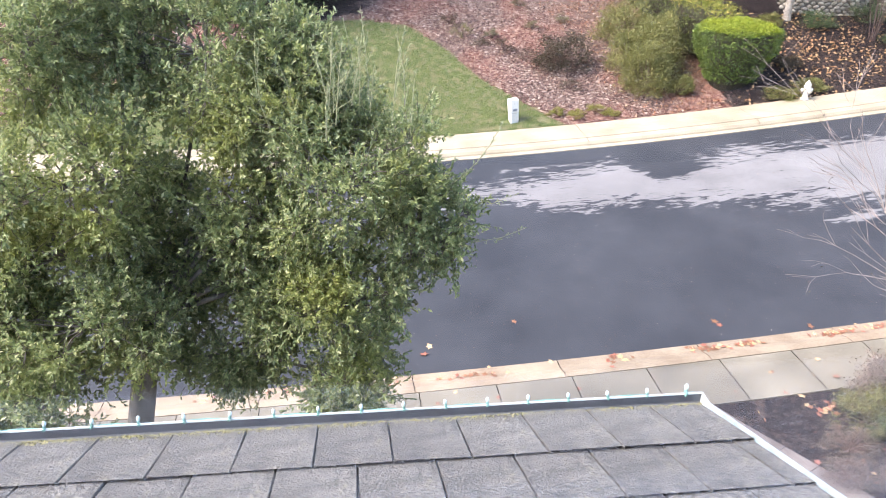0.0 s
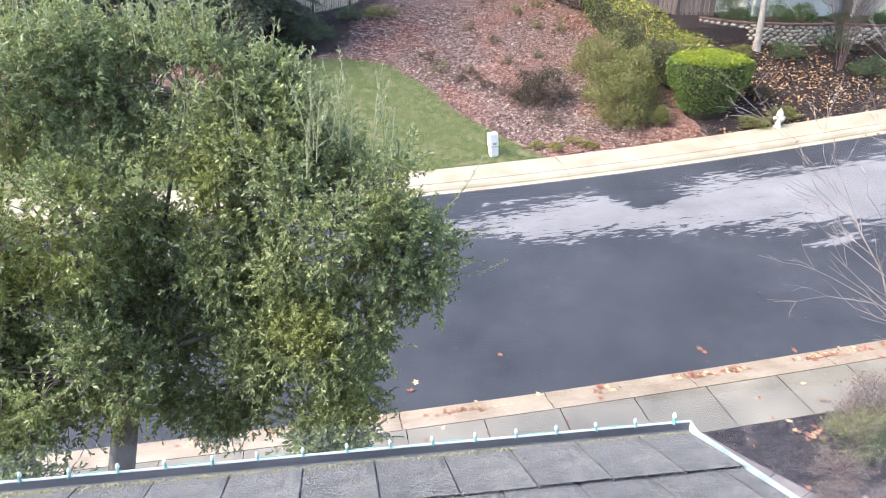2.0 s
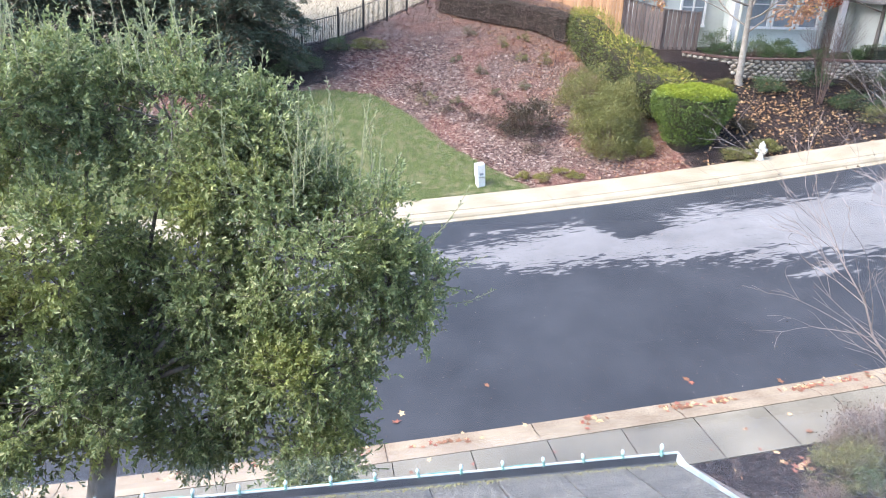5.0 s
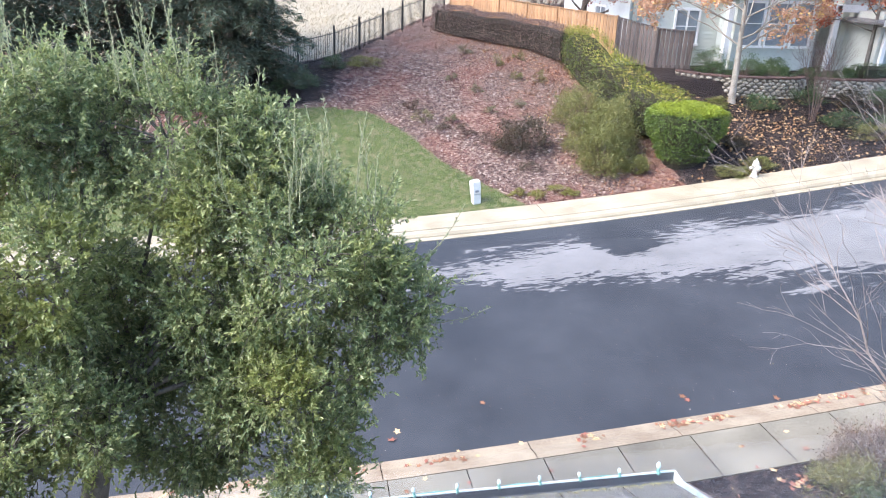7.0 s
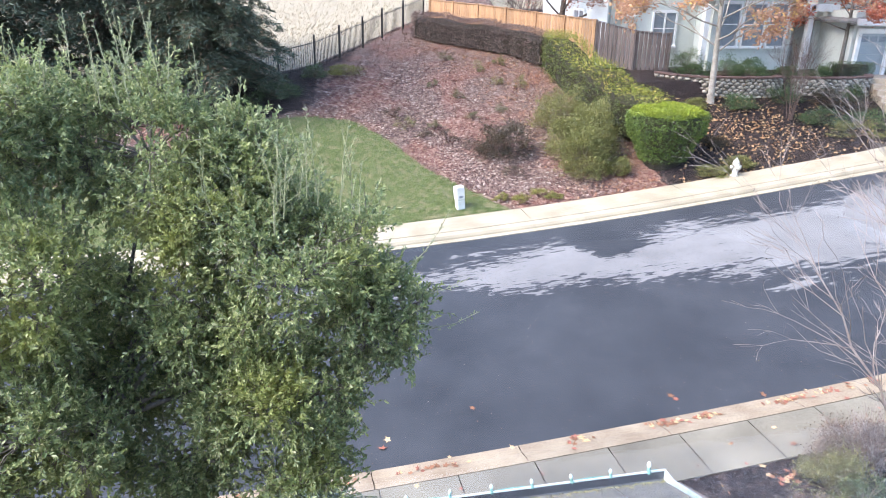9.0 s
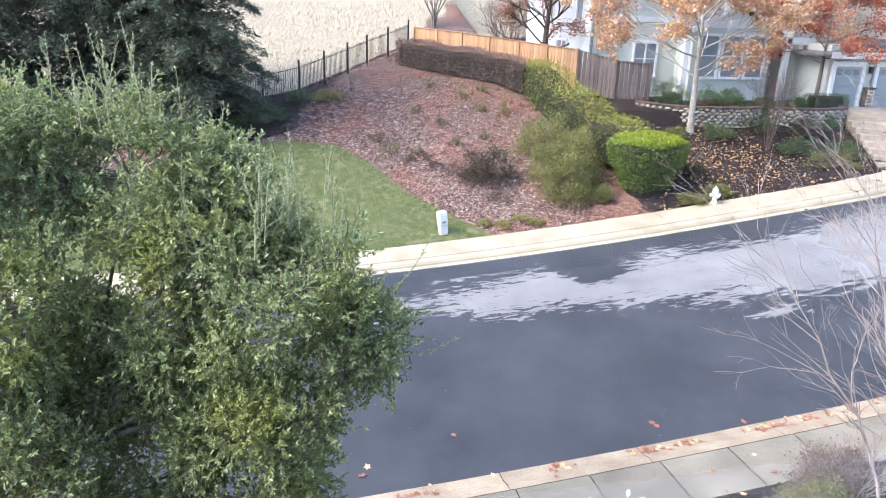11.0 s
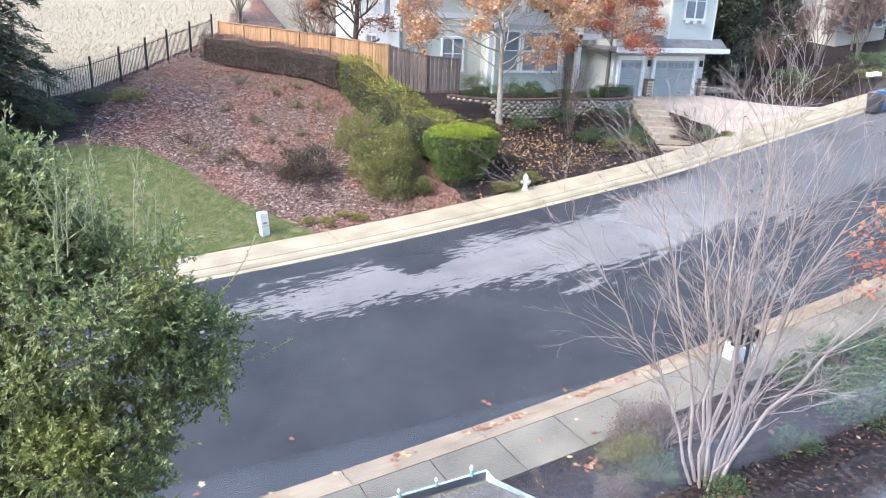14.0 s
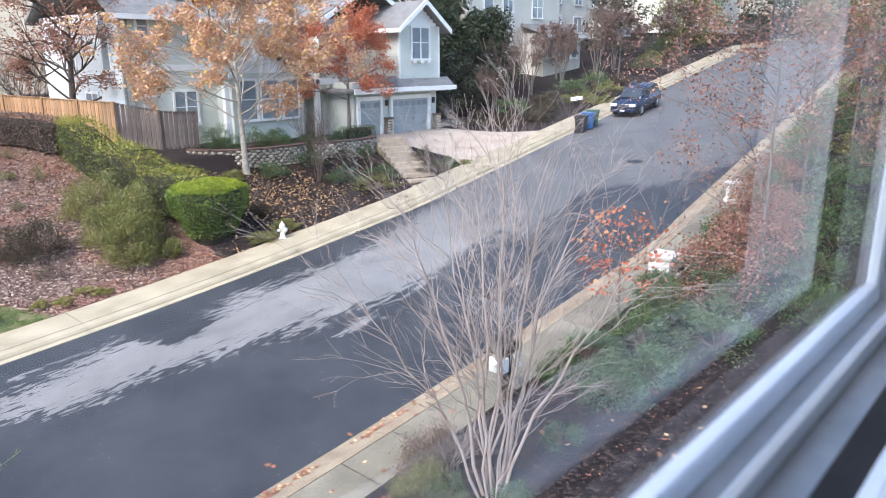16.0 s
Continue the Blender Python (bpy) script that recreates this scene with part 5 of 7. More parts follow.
def board_fence(name, pts, tops, mat, label):
    """Upright boards on posts, with a cap rail."""
    fence = thing(name, *pts[0], land_z(*pts[0]), label, "fence")
    o = fence.location
    board = None
    for (a, za), (b, zb) in zip(zip(pts, tops), list(zip(pts, tops))[1:]):
        va, vb = Vector((*a, za)), Vector((*b, zb))
        d = vb - va
        turn = math.degrees(math.atan2(d.y, d.x))
        ln = Vector((d.x, d.y, 0)).length
        n = int(ln / 0.2)
        for i in range(n):
            p = va.lerp(vb, (i + 0.5) / n)
            if board is None:
                bm = block(-0.094, 0.094, -0.011, 0.011, -1.95, -0.04, 0.004)
                board = part("board", bm, mat, fence).data
                fence.children[-1].matrix_basis = pose(p.x - o.x, p.y - o.y, p.z - o.z, 0, 0, turn)
            else:
                part("board", board, mat, fence, m=pose(p.x - o.x, p.y - o.y, p.z - o.z, 0, 0, turn))
        m = max(1, round(ln / 2.4))
        for i in range(m + 1):
            p = va.lerp(vb, i / m)
            part("post", block(-0.05, 0.05, -0.07, 0.05, -2.1, 0.03, 0.006), mat, fence, m=pose(p.x - o.x, p.y - o.y, p.z - o.z, 0, 0, turn))
        e = d.z / ln
        part("cap_rail", prism([(0, -0.03), (ln, e * ln - 0.03), (ln, e * ln), (0, 0)], "y", -0.07, 0.05), mat, fence, m=pose(va.x - o.x, va.y - o.y, va.z - o.z, 0, 0, turn))
    return fence


board_fence("cedar_fence", [(8.85, 46.2), (10.9, 42.1), (13.15, 38.3), (15.1, 34.85)], [7.28, 7.18, 6.95, 6.75], WOOD, "new orange cedar board fence above the hedge")
board_fence("weathered_fence", [(15.15, 34.8), (16.9, 34.05), (18.6, 33.6)], [6.72, 6.3, 6.2], WOOD_GREY, "weathered brown board fence beside the house")


# ---- conifers and autumn trees ----
def redwood(x, y, height, radius, seed):
    z = land_z(x, y)
    tree = thing("redwood", x, y, z, "tall dark redwood with drooping green and rusty sprays", "tree", "redwoods")
    rg = random.Random(seed)
    limbs = [[((0, 0, -0.2), 0.42), ((0, 0, 0.4), 0.30), ((0.05, 0, height * 0.5), 0.17), ((0, 0, height), 0.03)]]
    P, D = [], []
    zz = 1.0
    while zz < height * 0.97:
        f = 1 - zz / height
        reach = radius * (f ** 0.75) * (0.75 + 0.25 * min(1, zz / 2.5))
        for k in range(rg.randint(4, 6)):
            a = rg.uniform(0, 6.283)
            L = reach * rg.uniform(0.6, 1.1)
            d = Vector((math.cos(a), math.sin(a), 0.0))
            q0 = Vector((0, 0, zz))
            pts = [(q0 + d * L * t + Vector((0, 0, 0.25 * L * t * (0.7 - t) - 0.18 * L * t * t)), 0.035 * (1.05 - t)) for t in (0, 0.35, 0.7, 1.0)]
            limbs.append(pts)
            for i in range(int(30 * L) + 12):
                t = rg.uniform(0.12, 1.02)
                side = Vector((-d.y, d.x, 0)) * rg.gauss(0, 0.26) * L * (1.1 - t) * 1.1
                base = q0 + d * L * t + Vector((0, 0, 0.25 * L * t * (0.7 - t) - 0.18 * L * t * t)) + side
                for j in range(5):
                    P.append(tuple(base + Vector((rg.gauss(0, 0.10), rg.gauss(0, 0.10), rg.gauss(-0.05, 0.09)))))
                    D.append(tuple((d * 0.7 + side.normalized() * 0.6 if side.length > 0 else d) + Vector((0, 0, -0.25))))
        zz += rg.uniform(0.22, 0.36)
    part("trunk", tubes(limbs, 7), BARK_DARK, tree)
    leaf_object("crown", P, 0.24, REDWOOD_LEAF, tree, seed, ratio=0.22, axis=np.array(D), up=0.5)
    return tree


redwood(-3.5, 33.6, 15, 4.3, 201)
redwood(-8.3, 36.0, 16, 4.6, 202)
redwood(-6.0, 38.5, 17, 4.4, 203)
redwood(-12.5, 34.5, 15, 4.6, 204)
leafy_tree("sycamore", 18.3, 28.9, 8.4, 9.0, 0, 211, BARK_PALE, ORANGE_LEAF, "pale-barked sycamore thinning to orange and yellow leaves", 32000, 0.13, 0.14, depth=4, clear=0.25)
leafy_tree("maple", 26.9, 31.6, 7.2, 4.6, 0, 213, BARK_GREY, RED_LEAF, "red-orange maple in front of the garage", 14000, 0.115, 0.10, depth=4, clear=0.26)
leafy_tree("maple", 14.45, 38.2, 8.0, 6.6, 0, 215, BARK_DARK, RED_FADED, "broad dark-limbed maple with dull red leaves", 12000, 0.115, 0.2, depth=4, clear=0.2)
bare_tree(10.8, 49.5, 8, 2.4, 4.0, 217, "grey leafless tree beyond the fence", "bare_tree", BARK_GREY, 4, 0.06, False)
bare_tree(16.5, 50.5, 8, 2.4, 4.6, 219, "grey leafless tree beyond the fence", "bare_tree", BARK_GREY, 4, 0.06, False)


# ---- the grey-green house across the street ----
def lap_wall(u0, u1, z0, z1, top=None, step=0.2, depth=0.022):
    """Overlapping siding boards as one stepped sheet; u runs along the wall, outward is -v. top(u) may cut it to a gable."""
    bm = bmesh.new()
    n = max(1, int(round((z1 - z0) / step)))
    for i in range(n):
        a, b = z0 + (z1 - z0) * i / n, z0 + (z1 - z0) * (i + 1) / n
        l, r = (u0, u1)
        if top:
            l, r = top(b)
        v = [bm.verts.new(p) for p in ((l, -depth, a), (r, -depth, a), (r, 0, b), (l, 0, b), (l, 0.03, a), (r, 0.03, a))]
        bm.faces.new((v[0], v[1], v[2], v[3]))
        bm.faces.new((v[4], v[5], v[1], v[0]))
    return bm


def gable_roof(x0, x1, y0, y1, z, rise, over, ridge, thick=0.16):
    """A pitched roof with overhang; ridge runs along 'x' or 'y'."""
    x0, x1, y0, y1 = x0 - over, x1 + over, y0 - over, y1 + over
    if ridge == "y":
        c = (x0 + x1) / 2
        zl = z - over * rise / ((x1 - x0) / 2 - over)
        return prism([(x0, zl), (c, z + rise), (x1, zl), (x1, zl + thick), (c, z + rise + thick * 1.15), (x0, zl + thick)], "y", y0, y1)
    c = (y0 + y1) / 2
    zl = z - over * rise / ((y1 - y0) / 2 - over)
    return prism([(y0, zl), (c, z + rise), (y1, zl), (y1, zl + thick), (c, z + rise + thick * 1.15), (y0, zl + thick)], "x", x0, x1)


PANE_M = material("reflecting_pane", (0.16, 0.19, 0.22), (0.30, 0.34, 0.37), 1.2, 0.06, 0.0, 5, spec=0.7)


def house_window(parent, x, y, z, w, h, panes=2, face=0, sill=True, bars=True):
    """A white window unit; the origin is the bottom middle of its outer face."""
    m = pose(x, y, z, 0, 0, face)
    bm = bmesh.new()
    t = 0.1
    for a in ((-w / 2 - t, w / 2 + t, -0.06, 0.05, h, h + t * 1.3), (-w / 2 - t, -w / 2, -0.06, 0.05, -0.0, h), (w / 2, w / 2 + t, -0.06, 0.05, -0.0, h)):
        box(bm, *a)
    for i in range(1, panes):
        u = -w / 2 + w * i / panes
        box(bm, u - 0.045, u + 0.045, -0.05, 0.04, 0, h)
    frame_ob = part("window", bm, WHITE, parent, "white-framed window", m=m)
    for i in range(panes):
        a, b = -w / 2 + w * i / panes + 0.03, -w / 2 + w * (i + 1) / panes - 0.03
        part("pane", block(a, b, -0.012, 0.0, 0.02, h - 0.02), PANE_M, frame_ob, "dark glass pane")
        if bars:
            part("glazing_bar", block(a, b, -0.035, -0.014, h * 0.52 - 0.025, h * 0.52 + 0.025), WHITE, frame_ob)
    if sill:
        part("sill", block(-w / 2 - t * 1.3, w / 2 + t * 1.3, -0.14, 0.03, -0.12, -0.005, 0.01), WHITE, frame_ob)
    return frame_ob


def lap(parent, x, y, turn, length, z0, z1, mat, label="", top=None):
    return part("siding", lap_wall(0, length, z0, z1, top), mat, parent, label, m=pose(x, y, 0, 0, 0, turn))


home = thing("house", 0, 0, 0, "two-storey grey-green lap-sided house with white trim", "house")
FLOOR_Z, EAVES = 4.38, 10.95
part("wall", block(15.9, 27.0, 35.06, 45, 3.4, EAVES), SIDING, home)
part("wall", block(26.6, 33.86, 33.66, 43, 3.4, EAVES), SIDING, home)
part("wall", block(30.5, 33.86, 31.06, 34, 7.2, 10.62), SIDING, home)
part("wall", block(27.0, 33.86, 31.3, 34.5, 3.6, 7.4), SIDING, home)
lap(home, 15.9, 35.04, 0, 11.0, FLOOR_Z, EAVES, SIDING)
# west side takes the lightened siding colour, as if lit by the sky
lap(home, 15.87, 45, -90, 9.95, FLOOR_Z, EAVES, SIDING_LIT, "side wall of lap siding, coloured paler for the light on it")
lap(home, 26.6, 33.64, 0, 7.2, 7.3, EAVES, SIDING)
lap(home, 26.58, 35.0, -90, 1.4, FLOOR_Z, EAVES, SIDING)
lap(home, 30.5, 31.04, 0, 3.36, 7.5, 10.62, SIDING)
lap(home, 30.48, 33.6, -90, 2.55, 7.3, 10.62, SIDING)
gz, rise, half, mid = 10.62, 1.25, 1.7, 32.18
lap(home, 30.5, 31.04, 0, 3.36, gz, gz + rise - 0.05, WHITE, "white gable end", top=lambda z: (mid - 30.5 - half * (1 - (z - gz) / rise), mid - 30.5 + half * (1 - (z - gz) / rise)))
for x, y0, y1 in ((30.46, 31.0, 31.12), (33.84, 31.0, 31.12)):
    part("corner_board", block(x - 0.06, x + 0.06, y0, y1, 7.3, 10.62), WHITE, home)
part("corner_board", block(15.80, 15.93, 34.98, 35.12, FLOOR_Z, EAVES), SIDING_DARK, home, "grey corner post")
part("downpipe", block(16.12, 16.24, 34.90, 35.0, FLOOR_Z, EAVES, 0.02), SIDING_DARK, home)
part("belt_board", block(15.9, 26.6, 34.95, 35.02, 8.15, 8.42), WHITE, home)
part("roof", gable_roof(30.5, 33.86, 31.05, 37, gz, rise, 0.55, "y"), SHINGLE, home)
part("roof", gable_roof(15.9, 27.0, 35.06, 45, EAVES, 3.0, 0.6, "x"), SHINGLE, home)
part("roof", gable_roof(26.6, 33.86, 33.66, 43, EAVES, 1.9, 0.55, "y"), SHINGLE, home)
for (x0, x1, z0, rs, yy) in ((29.95, 34.41, 10.22, 1.66, 30.46), (26.05, 34.41, 10.48, 2.35, 33.08)):
    c = (x0 + x1) / 2
    for a, b in ((x0, c), (x1, c)):
        part("barge_board", prism([(a, z0 - 0.06), (b, z0 + rs - 0.06), (b, z0 + rs + 0.24), (a, z0 + 0.24)], "y", yy - 0.05, yy + 0.02), WHITE, home)
part("fascia", block(29.86, 29.96, 30.5, 37, 10.18, 10.42), WHITE, home)
part("fascia", block(15.2, 27.2, 34.40, 34.48, 10.55, 10.80), WHITE, home)
for i in range(9):
    part("rafter_tail", block(17.0 + i * 1.1, 17.12 + i * 1.1, 34.48, 34.95, 10.58, 10.74), WHITE, home)
for i in range(6):
    part("rafter_tail", block(29.97, 30.45, 31.1 + i * 0.45, 31.2 + i * 0.45, 10.28, 10.42), WHITE, home)
# skirt roof over the garage doors
part("skirt_roof", prism([(30.35, 7.02), (31.08, 7.62), (31.08, 7.3), (30.35, 6.92)], "x", 29.4, 34.7), SHINGLE, home)
part("skirt_fascia", block(29.4, 34.7, 30.28, 30.35, 6.86, 7.12), WHITE, home)
part("skirt_roof", prism([(26.5, 6.95), (29.6, 7.75), (29.6, 7.5), (26.5, 6.85)], "y", 30.5, 33.7), SHINGLE, home)
part("skirt_fascia", block(26.4, 29.5, 30.42, 30.5, 6.8, 7.1), WHITE, home)
for i in range(8):
    part("rafter_tail", block(29.8 + i * 0.62, 29.92 + i * 0.62, 30.36, 30.95, 6.80, 6.94), WHITE, home)


def garage_door(x0, x1, z0, z1, y):
    w, h = x1 - x0, z1 - z0
    bm = bmesh.new()
    for i in range(4):
        box(bm, x0, x1, y - 0.03, y + 0.02, z0 + h * i / 4 + 0.008, z0 + h * (i + 1) / 4 - 0.008)
    door = part("garage_door", bm, DOOR_GREY, home, "grey panelled garage door with a row of small panes")
    n = max(3, int(w / 0.45))
    for i in range(n):
        a = x0 + w * (i + 0.12) / n
        part("door_pane", block(a, a + w * 0.76 / n, y - 0.045, y - 0.032, z1 - h * 0.2, z1 - h * 0.07), PANE_M, door)
    for a in ((x0 - 0.2, x0, z0, z1), (x1, x1 + 0.2, z0, z1), (x0 - 0.2, x1 + 0.2, z1, z1 + 0.24)):
        part("door_trim", block(a[0], a[1], y - 0.14, y + 0.02, a[2], a[3], 0.01), WHITE, home)


garage_door(29.9, 32.95, 4.4, 6.38, 31.22)
garage_door(27.35, 28.9, 4.4, 6.38, 31.22)
SCONCE = IRON
for x in (29.38, 33.4):
    part("wall_lantern", block(x - 0.07, x + 0.07, 31.0, 31.16, 6.05, 6.4, 0.02), SCONCE, home, "small black wall lantern")
house_window(home, 32.2, 31.0, 8.72, 1.45, 1.78, 2)
for i in (-1, 0, 1):
    part("corbel", block(32.2 + i * 0.6 - 0.12, 32.2 + i * 0.6 + 0.12, 30.84, 31.0, 8.44, 8.6, 0.02), WHITE, home)
house_window(home, 29.6, 33.6, 9.15, 0.85, 1.5, 1)
house_window(home, 26.1, 34.98, 9.6, 1.25, 1.0, 2)
house_window(home, 22.2, 34.98, 10.0, 1.7, 1.0, 2)
house_window(home, 16.95, 34.98, 9.7, 0.5, 1.1, 1)
house_window(home, 16.85, 34.98, 7.0, 0.55, 1.05, 1)
house_window(home, 15.84, 36.7, 8.2, 0.8, 2.6, 1, -90)
house_window(home, 15.84, 41.0, 8.3, 1.0, 2.2, 1, -90)
house_window(home, 15.84, 38.9, 5.2, 1.4, 1.8, 2, -90)
# bay with its own white gable
part("bay_wall", block(20.7, 25.2, 33.5, 35.1, 3.4, 8.0), SIDING, home)
lap(home, 20.7, 33.48, 0, 4.5, FLOOR_Z, 8.0, SIDING)
part("bay_roof", gable_roof(20.7, 25.2, 33.5, 36.0, 8.0, 1.15, 0.45, "y"), SHINGLE, home)
for a, b in ((20.25, 22.95), (25.65, 22.95)):
    part("barge_board", prism([(a, 7.72), (b, 9.12), (b, 9.42), (a, 8.0)], "y", 32.98, 33.05), WHITE, home)
lap(home, 20.7, 33.46, 0, 4.5, 8.0, 9.05, WHITE, "white gable end", top=lambda z: (2.25 - 2.25 * (1 - (z - 8.0) / 1.15), 2.25 + 2.25 * (1 - (z - 8.0) / 1.15)))
house_window(home, 21.6, 33.42, 5.6, 0.95, 2.0, 1)
house_window(home, 22.95, 33.42, 5.6, 1.1, 2.0, 1)
house_window(home, 24.3, 33.42, 5.6, 0.95, 2.0, 1)
for x in (25.9, 20.1):
    part("porch_post", block(x - 0.14, x + 0.14, 33.0, 33.28, FLOOR_Z, 7.6, 0.02), WHITE, home)
part("porch_beam", block(25.2, 27.4, 33.0, 33.3, 7.3, 7.65), WHITE, home)
house_window(home, 18.9, 34.98, 5.5, 1.2, 1.6, 2)
SOLAR = material("solar_panel", (0.012, 0.018, 0.04), (0.03, 0.045, 0.09), 2, 0.15, 0.0)
for i in range(4):
    part("solar_panel", block(-0.8, 0.8, -1.4, 1.4, 0.0, 0.05, 0.01), SOLAR, home, "dark blue solar panel", m=pose(20.0 + i * 1.75, 37.0, 12.35, math.degrees(math.atan(3.0 / 5.57)), 0, 0))


# ---- river-stone walls, steps and driveway ----
def stone_wall(name, pts, top, label):
    """A curved wall of rounded stones in mortar with a brown cap."""
    line = path_points([(x, y, 0) for x, y in pts], 0.3)
    wall_ob = thing(name, line[0].x, line[0].y, land_z(line[0].x, line[0].y), label, "wall")
    o = wall_ob.location
    rg = random.Random(len(pts) * 7 + int(pts[0][0]))
    core, cap = bmesh.new(), []
    sections = []
    for i, p in enumerate(line):
        d = (line[min(i + 1, len(line) - 1)] - line[max(i - 1, 0)]).normalized()
        s = Vector((d.y, -d.x, 0))
        sections.append((p, d, s))
    rings = []
    for p, d, s in sections:
        zb = min(land_z(p.x, p.y), land_z(p.x + s.x * 0.3, p.y + s.y * 0.3)) - 0.2
        rings.append([core.verts.new((p.x + s.x * u - o.x, p.y + s.y * u - o.y, z - o.z)) for u, z in ((0.12, zb), (0.12, top), (-0.16, top), (-0.16, zb))])
    for a, b in zip(rings, rings[1:]):
        for j in range(3):
            core.faces.new((a[j], a[j + 1], b[j + 1], b[j]))
    core.faces.new(rings[0])
    core.faces.new(rings[-1])
    bmesh.ops.recalc_face_normals(core, faces=core.faces)
    part("mortar", core, MORTAR, wall_ob)
    stones = []
    for k in range(4):
        bm = bmesh.new()
        bmesh.ops.create_icosphere(bm, subdivisions=1, radius=1.0)
        for v in bm.verts:
            v.co *= 1 + rg.uniform(-0.12, 0.12)
        me = bpy.data.meshes.new("stone")
        bm.to_mesh(me)
        bm.free()
        me.materials.append(STONE_M)
        me.polygons.foreach_set("use_smooth", [True] * len(me.polygons))
        stones.append(me)
    for (p, d, s), (p2, _, _) in zip(sections, sections[1:]):
        z = min(land_z(p.x, p.y), land_z(p.x + s.x * 0.4, p.y + s.y * 0.4)) + 0.02
        row = 0
        while z < top - 0.06:
            h = rg.uniform(0.13, 0.19)
            q = p.lerp(p2, 0.5 + (0.25 if row % 2 else -0.25) * 1.0 + rg.uniform(-0.1, 0.1))
            sz = (rg.uniform(0.12, 0.17), 0.09, h * 0.56)
            m = Matrix.LocRotScale((q.x + s.x * 0.12 - o.x, q.y + s.y * 0.12 - o.y, z + h * 0.45 - o.z), Euler((0, rg.uniform(-0.3, 0.3), math.atan2(d.y, d.x))), sz)
            part("stone", rg.choice(stones), STONE_M, wall_ob, m=m)
            z += h * 0.92
            row += 1
    for (p, d, s), (p2, _, _) in zip(sections, sections[1:]):
        part("cap_brick", block(-0.02, (p2 - p).length - 0.012, -0.2, 0.2, 0.0, 0.075, 0.01), CAP_BRICK, wall_ob, m=pose(p.x - o.x, p.y - o.y, top - o.z, 0, 0, math.degrees(math.atan2((p2 - p).y, (p2 - p).x))))
    return wall_ob


stone_wall("stone_wall", [(17.0, 31.6), (17.5, 30.4), (18.5, 29.65), (20.0, 29.35), (21.4, 29.3), (22.2, 29.6)], 4.55, "curved river-stone garden wall with a brown cap")
stone_wall("stone_wall", [(22.9, 29.75), (24.2, 29.3), (25.6, 29.25), (26.8, 29.5), (27.4, 30.2)], 4.50, "curved river-stone garden wall with a brown cap")
for x in (29.4, 33.55):
    pil = thing("stone_pier", x, 31.0, 4.36, "short river-stone pier beside the garage door", "pier", "garage piers")
    part("core", block(-0.2, 0.2, -0.2, 0.1, -0.2, 0.95, 0.02), MORTAR, pil)
    rp = random.Random(int(x))
    for r in range(6):
        for c in range(3):
            bm = bmesh.new()
            bmesh.ops.create_icosphere(bm, subdivisions=1, radius=1.0)
            bmesh.ops.scale(bm, vec=(0.085, 0.06, 0.075), verts=bm.verts)
            part("stone", bm, STONE_M, pil, m=pose(-0.14 + 0.14 * c, -0.2, 0.08 + r * 0.155 + rp.uniform(-0.02, 0.02)))
    part("cap", block(-0.25, 0.25, -0.26, 0.12, 0.95, 1.02, 0.01), CAP_BRICK, pil)

STEP_M = material("buff_step_stone", (0.32, 0.24, 0.16), (0.56, 0.46, 0.34), 3, 0.9, 0.3, 30, per_object=0.12)
steps = thing("garden_steps", 25.3, 23.75, land_z(25.3, 23.75), "buff stone garden steps climbing to the drive", "steps")
sx, sy = 2.55, 5.6
turn_s = math.degrees(math.atan2(-sx, sy))
z_low, z_high = 2.62, 4.36
for i in range(10):
    t = i / 9
    z = z_low + (z_high - z_low) * t
    part("step", block(-0.85, 0.85, 0.0, 0.75, -0.45, 0.06, 0.015), STEP_M, steps, m=pose(sx * t, sy * t, z - steps.location.z, 0, 0, turn_s))

DRIVE_M = material("pinkish_concrete", (0.36, 0.28, 0.22), (0.52, 0.43, 0.35), 0.8, 0.9, 0.15, 25)
n, k = 24, 20
V, F = [], []
for i in range(n + 1):
    for j in range(k + 1):
        y = FAR_BACK + 0.0 + (31.2 - FAR_BACK) * i / n
        t = i / n
        xl, xr = np.interp(t, [0, 0.25, 0.6, 1], [28.9, 29.6, 28.6, 27.2]), np.interp(t, [0, 0.35, 1], [37.6, 36.4, 34.2])
        x = xl + (xr - xl) * j / k
        yy = y + float(bend(x)) * (1 - t)
        V.append((x, yy, max(land_z(x, yy), float(grade(x)) + 0.02) + 0.05))
idx = np.arange((n + 1) * (k + 1)).reshape(n + 1, k + 1)
F = np.stack([idx[:-1, :-1], idx[:-1, 1:], idx[1:, 1:], idx[1:, :-1]], -1).reshape(-1, 4)
drive_me = mesh_from("driveway", V, F, True)
drive_me.materials.append(DRIVE_M)
tagged(new("driveway", drive_me), "pinkish concrete driveway rising to the garage", "driveway", kind="structure")
hedge("box_hedge", [(25.9, 31.0), (27.0, 31.0), (28.0, 30.9)], 0.9, 0.65, (SHRUB_GREEN, SHRUB_GREEN), "low dark clipped hedge by the garage", 301, 700, 0.06)
for i, (x, y, w, h) in enumerate(((18.6, 31.4, 1.4, 0.7), (20.2, 31.2, 1.8, 1.0), (21.6, 31.0, 1.6, 0.7), (23.6, 30.8, 1.6, 0.6), (19.4, 33.2, 1.8, 1.2), (25.2, 30.8, 1.2, 0.6), (22.4, 32.4, 2.0, 0.8))):
    shrub("terrace_shrub", x, y, w, w * 0.8, h, SHRUB_GREEN, "dark green shrub on the walled terrace", 310 + i, 2200, 0.07, group="terrace shrubs")


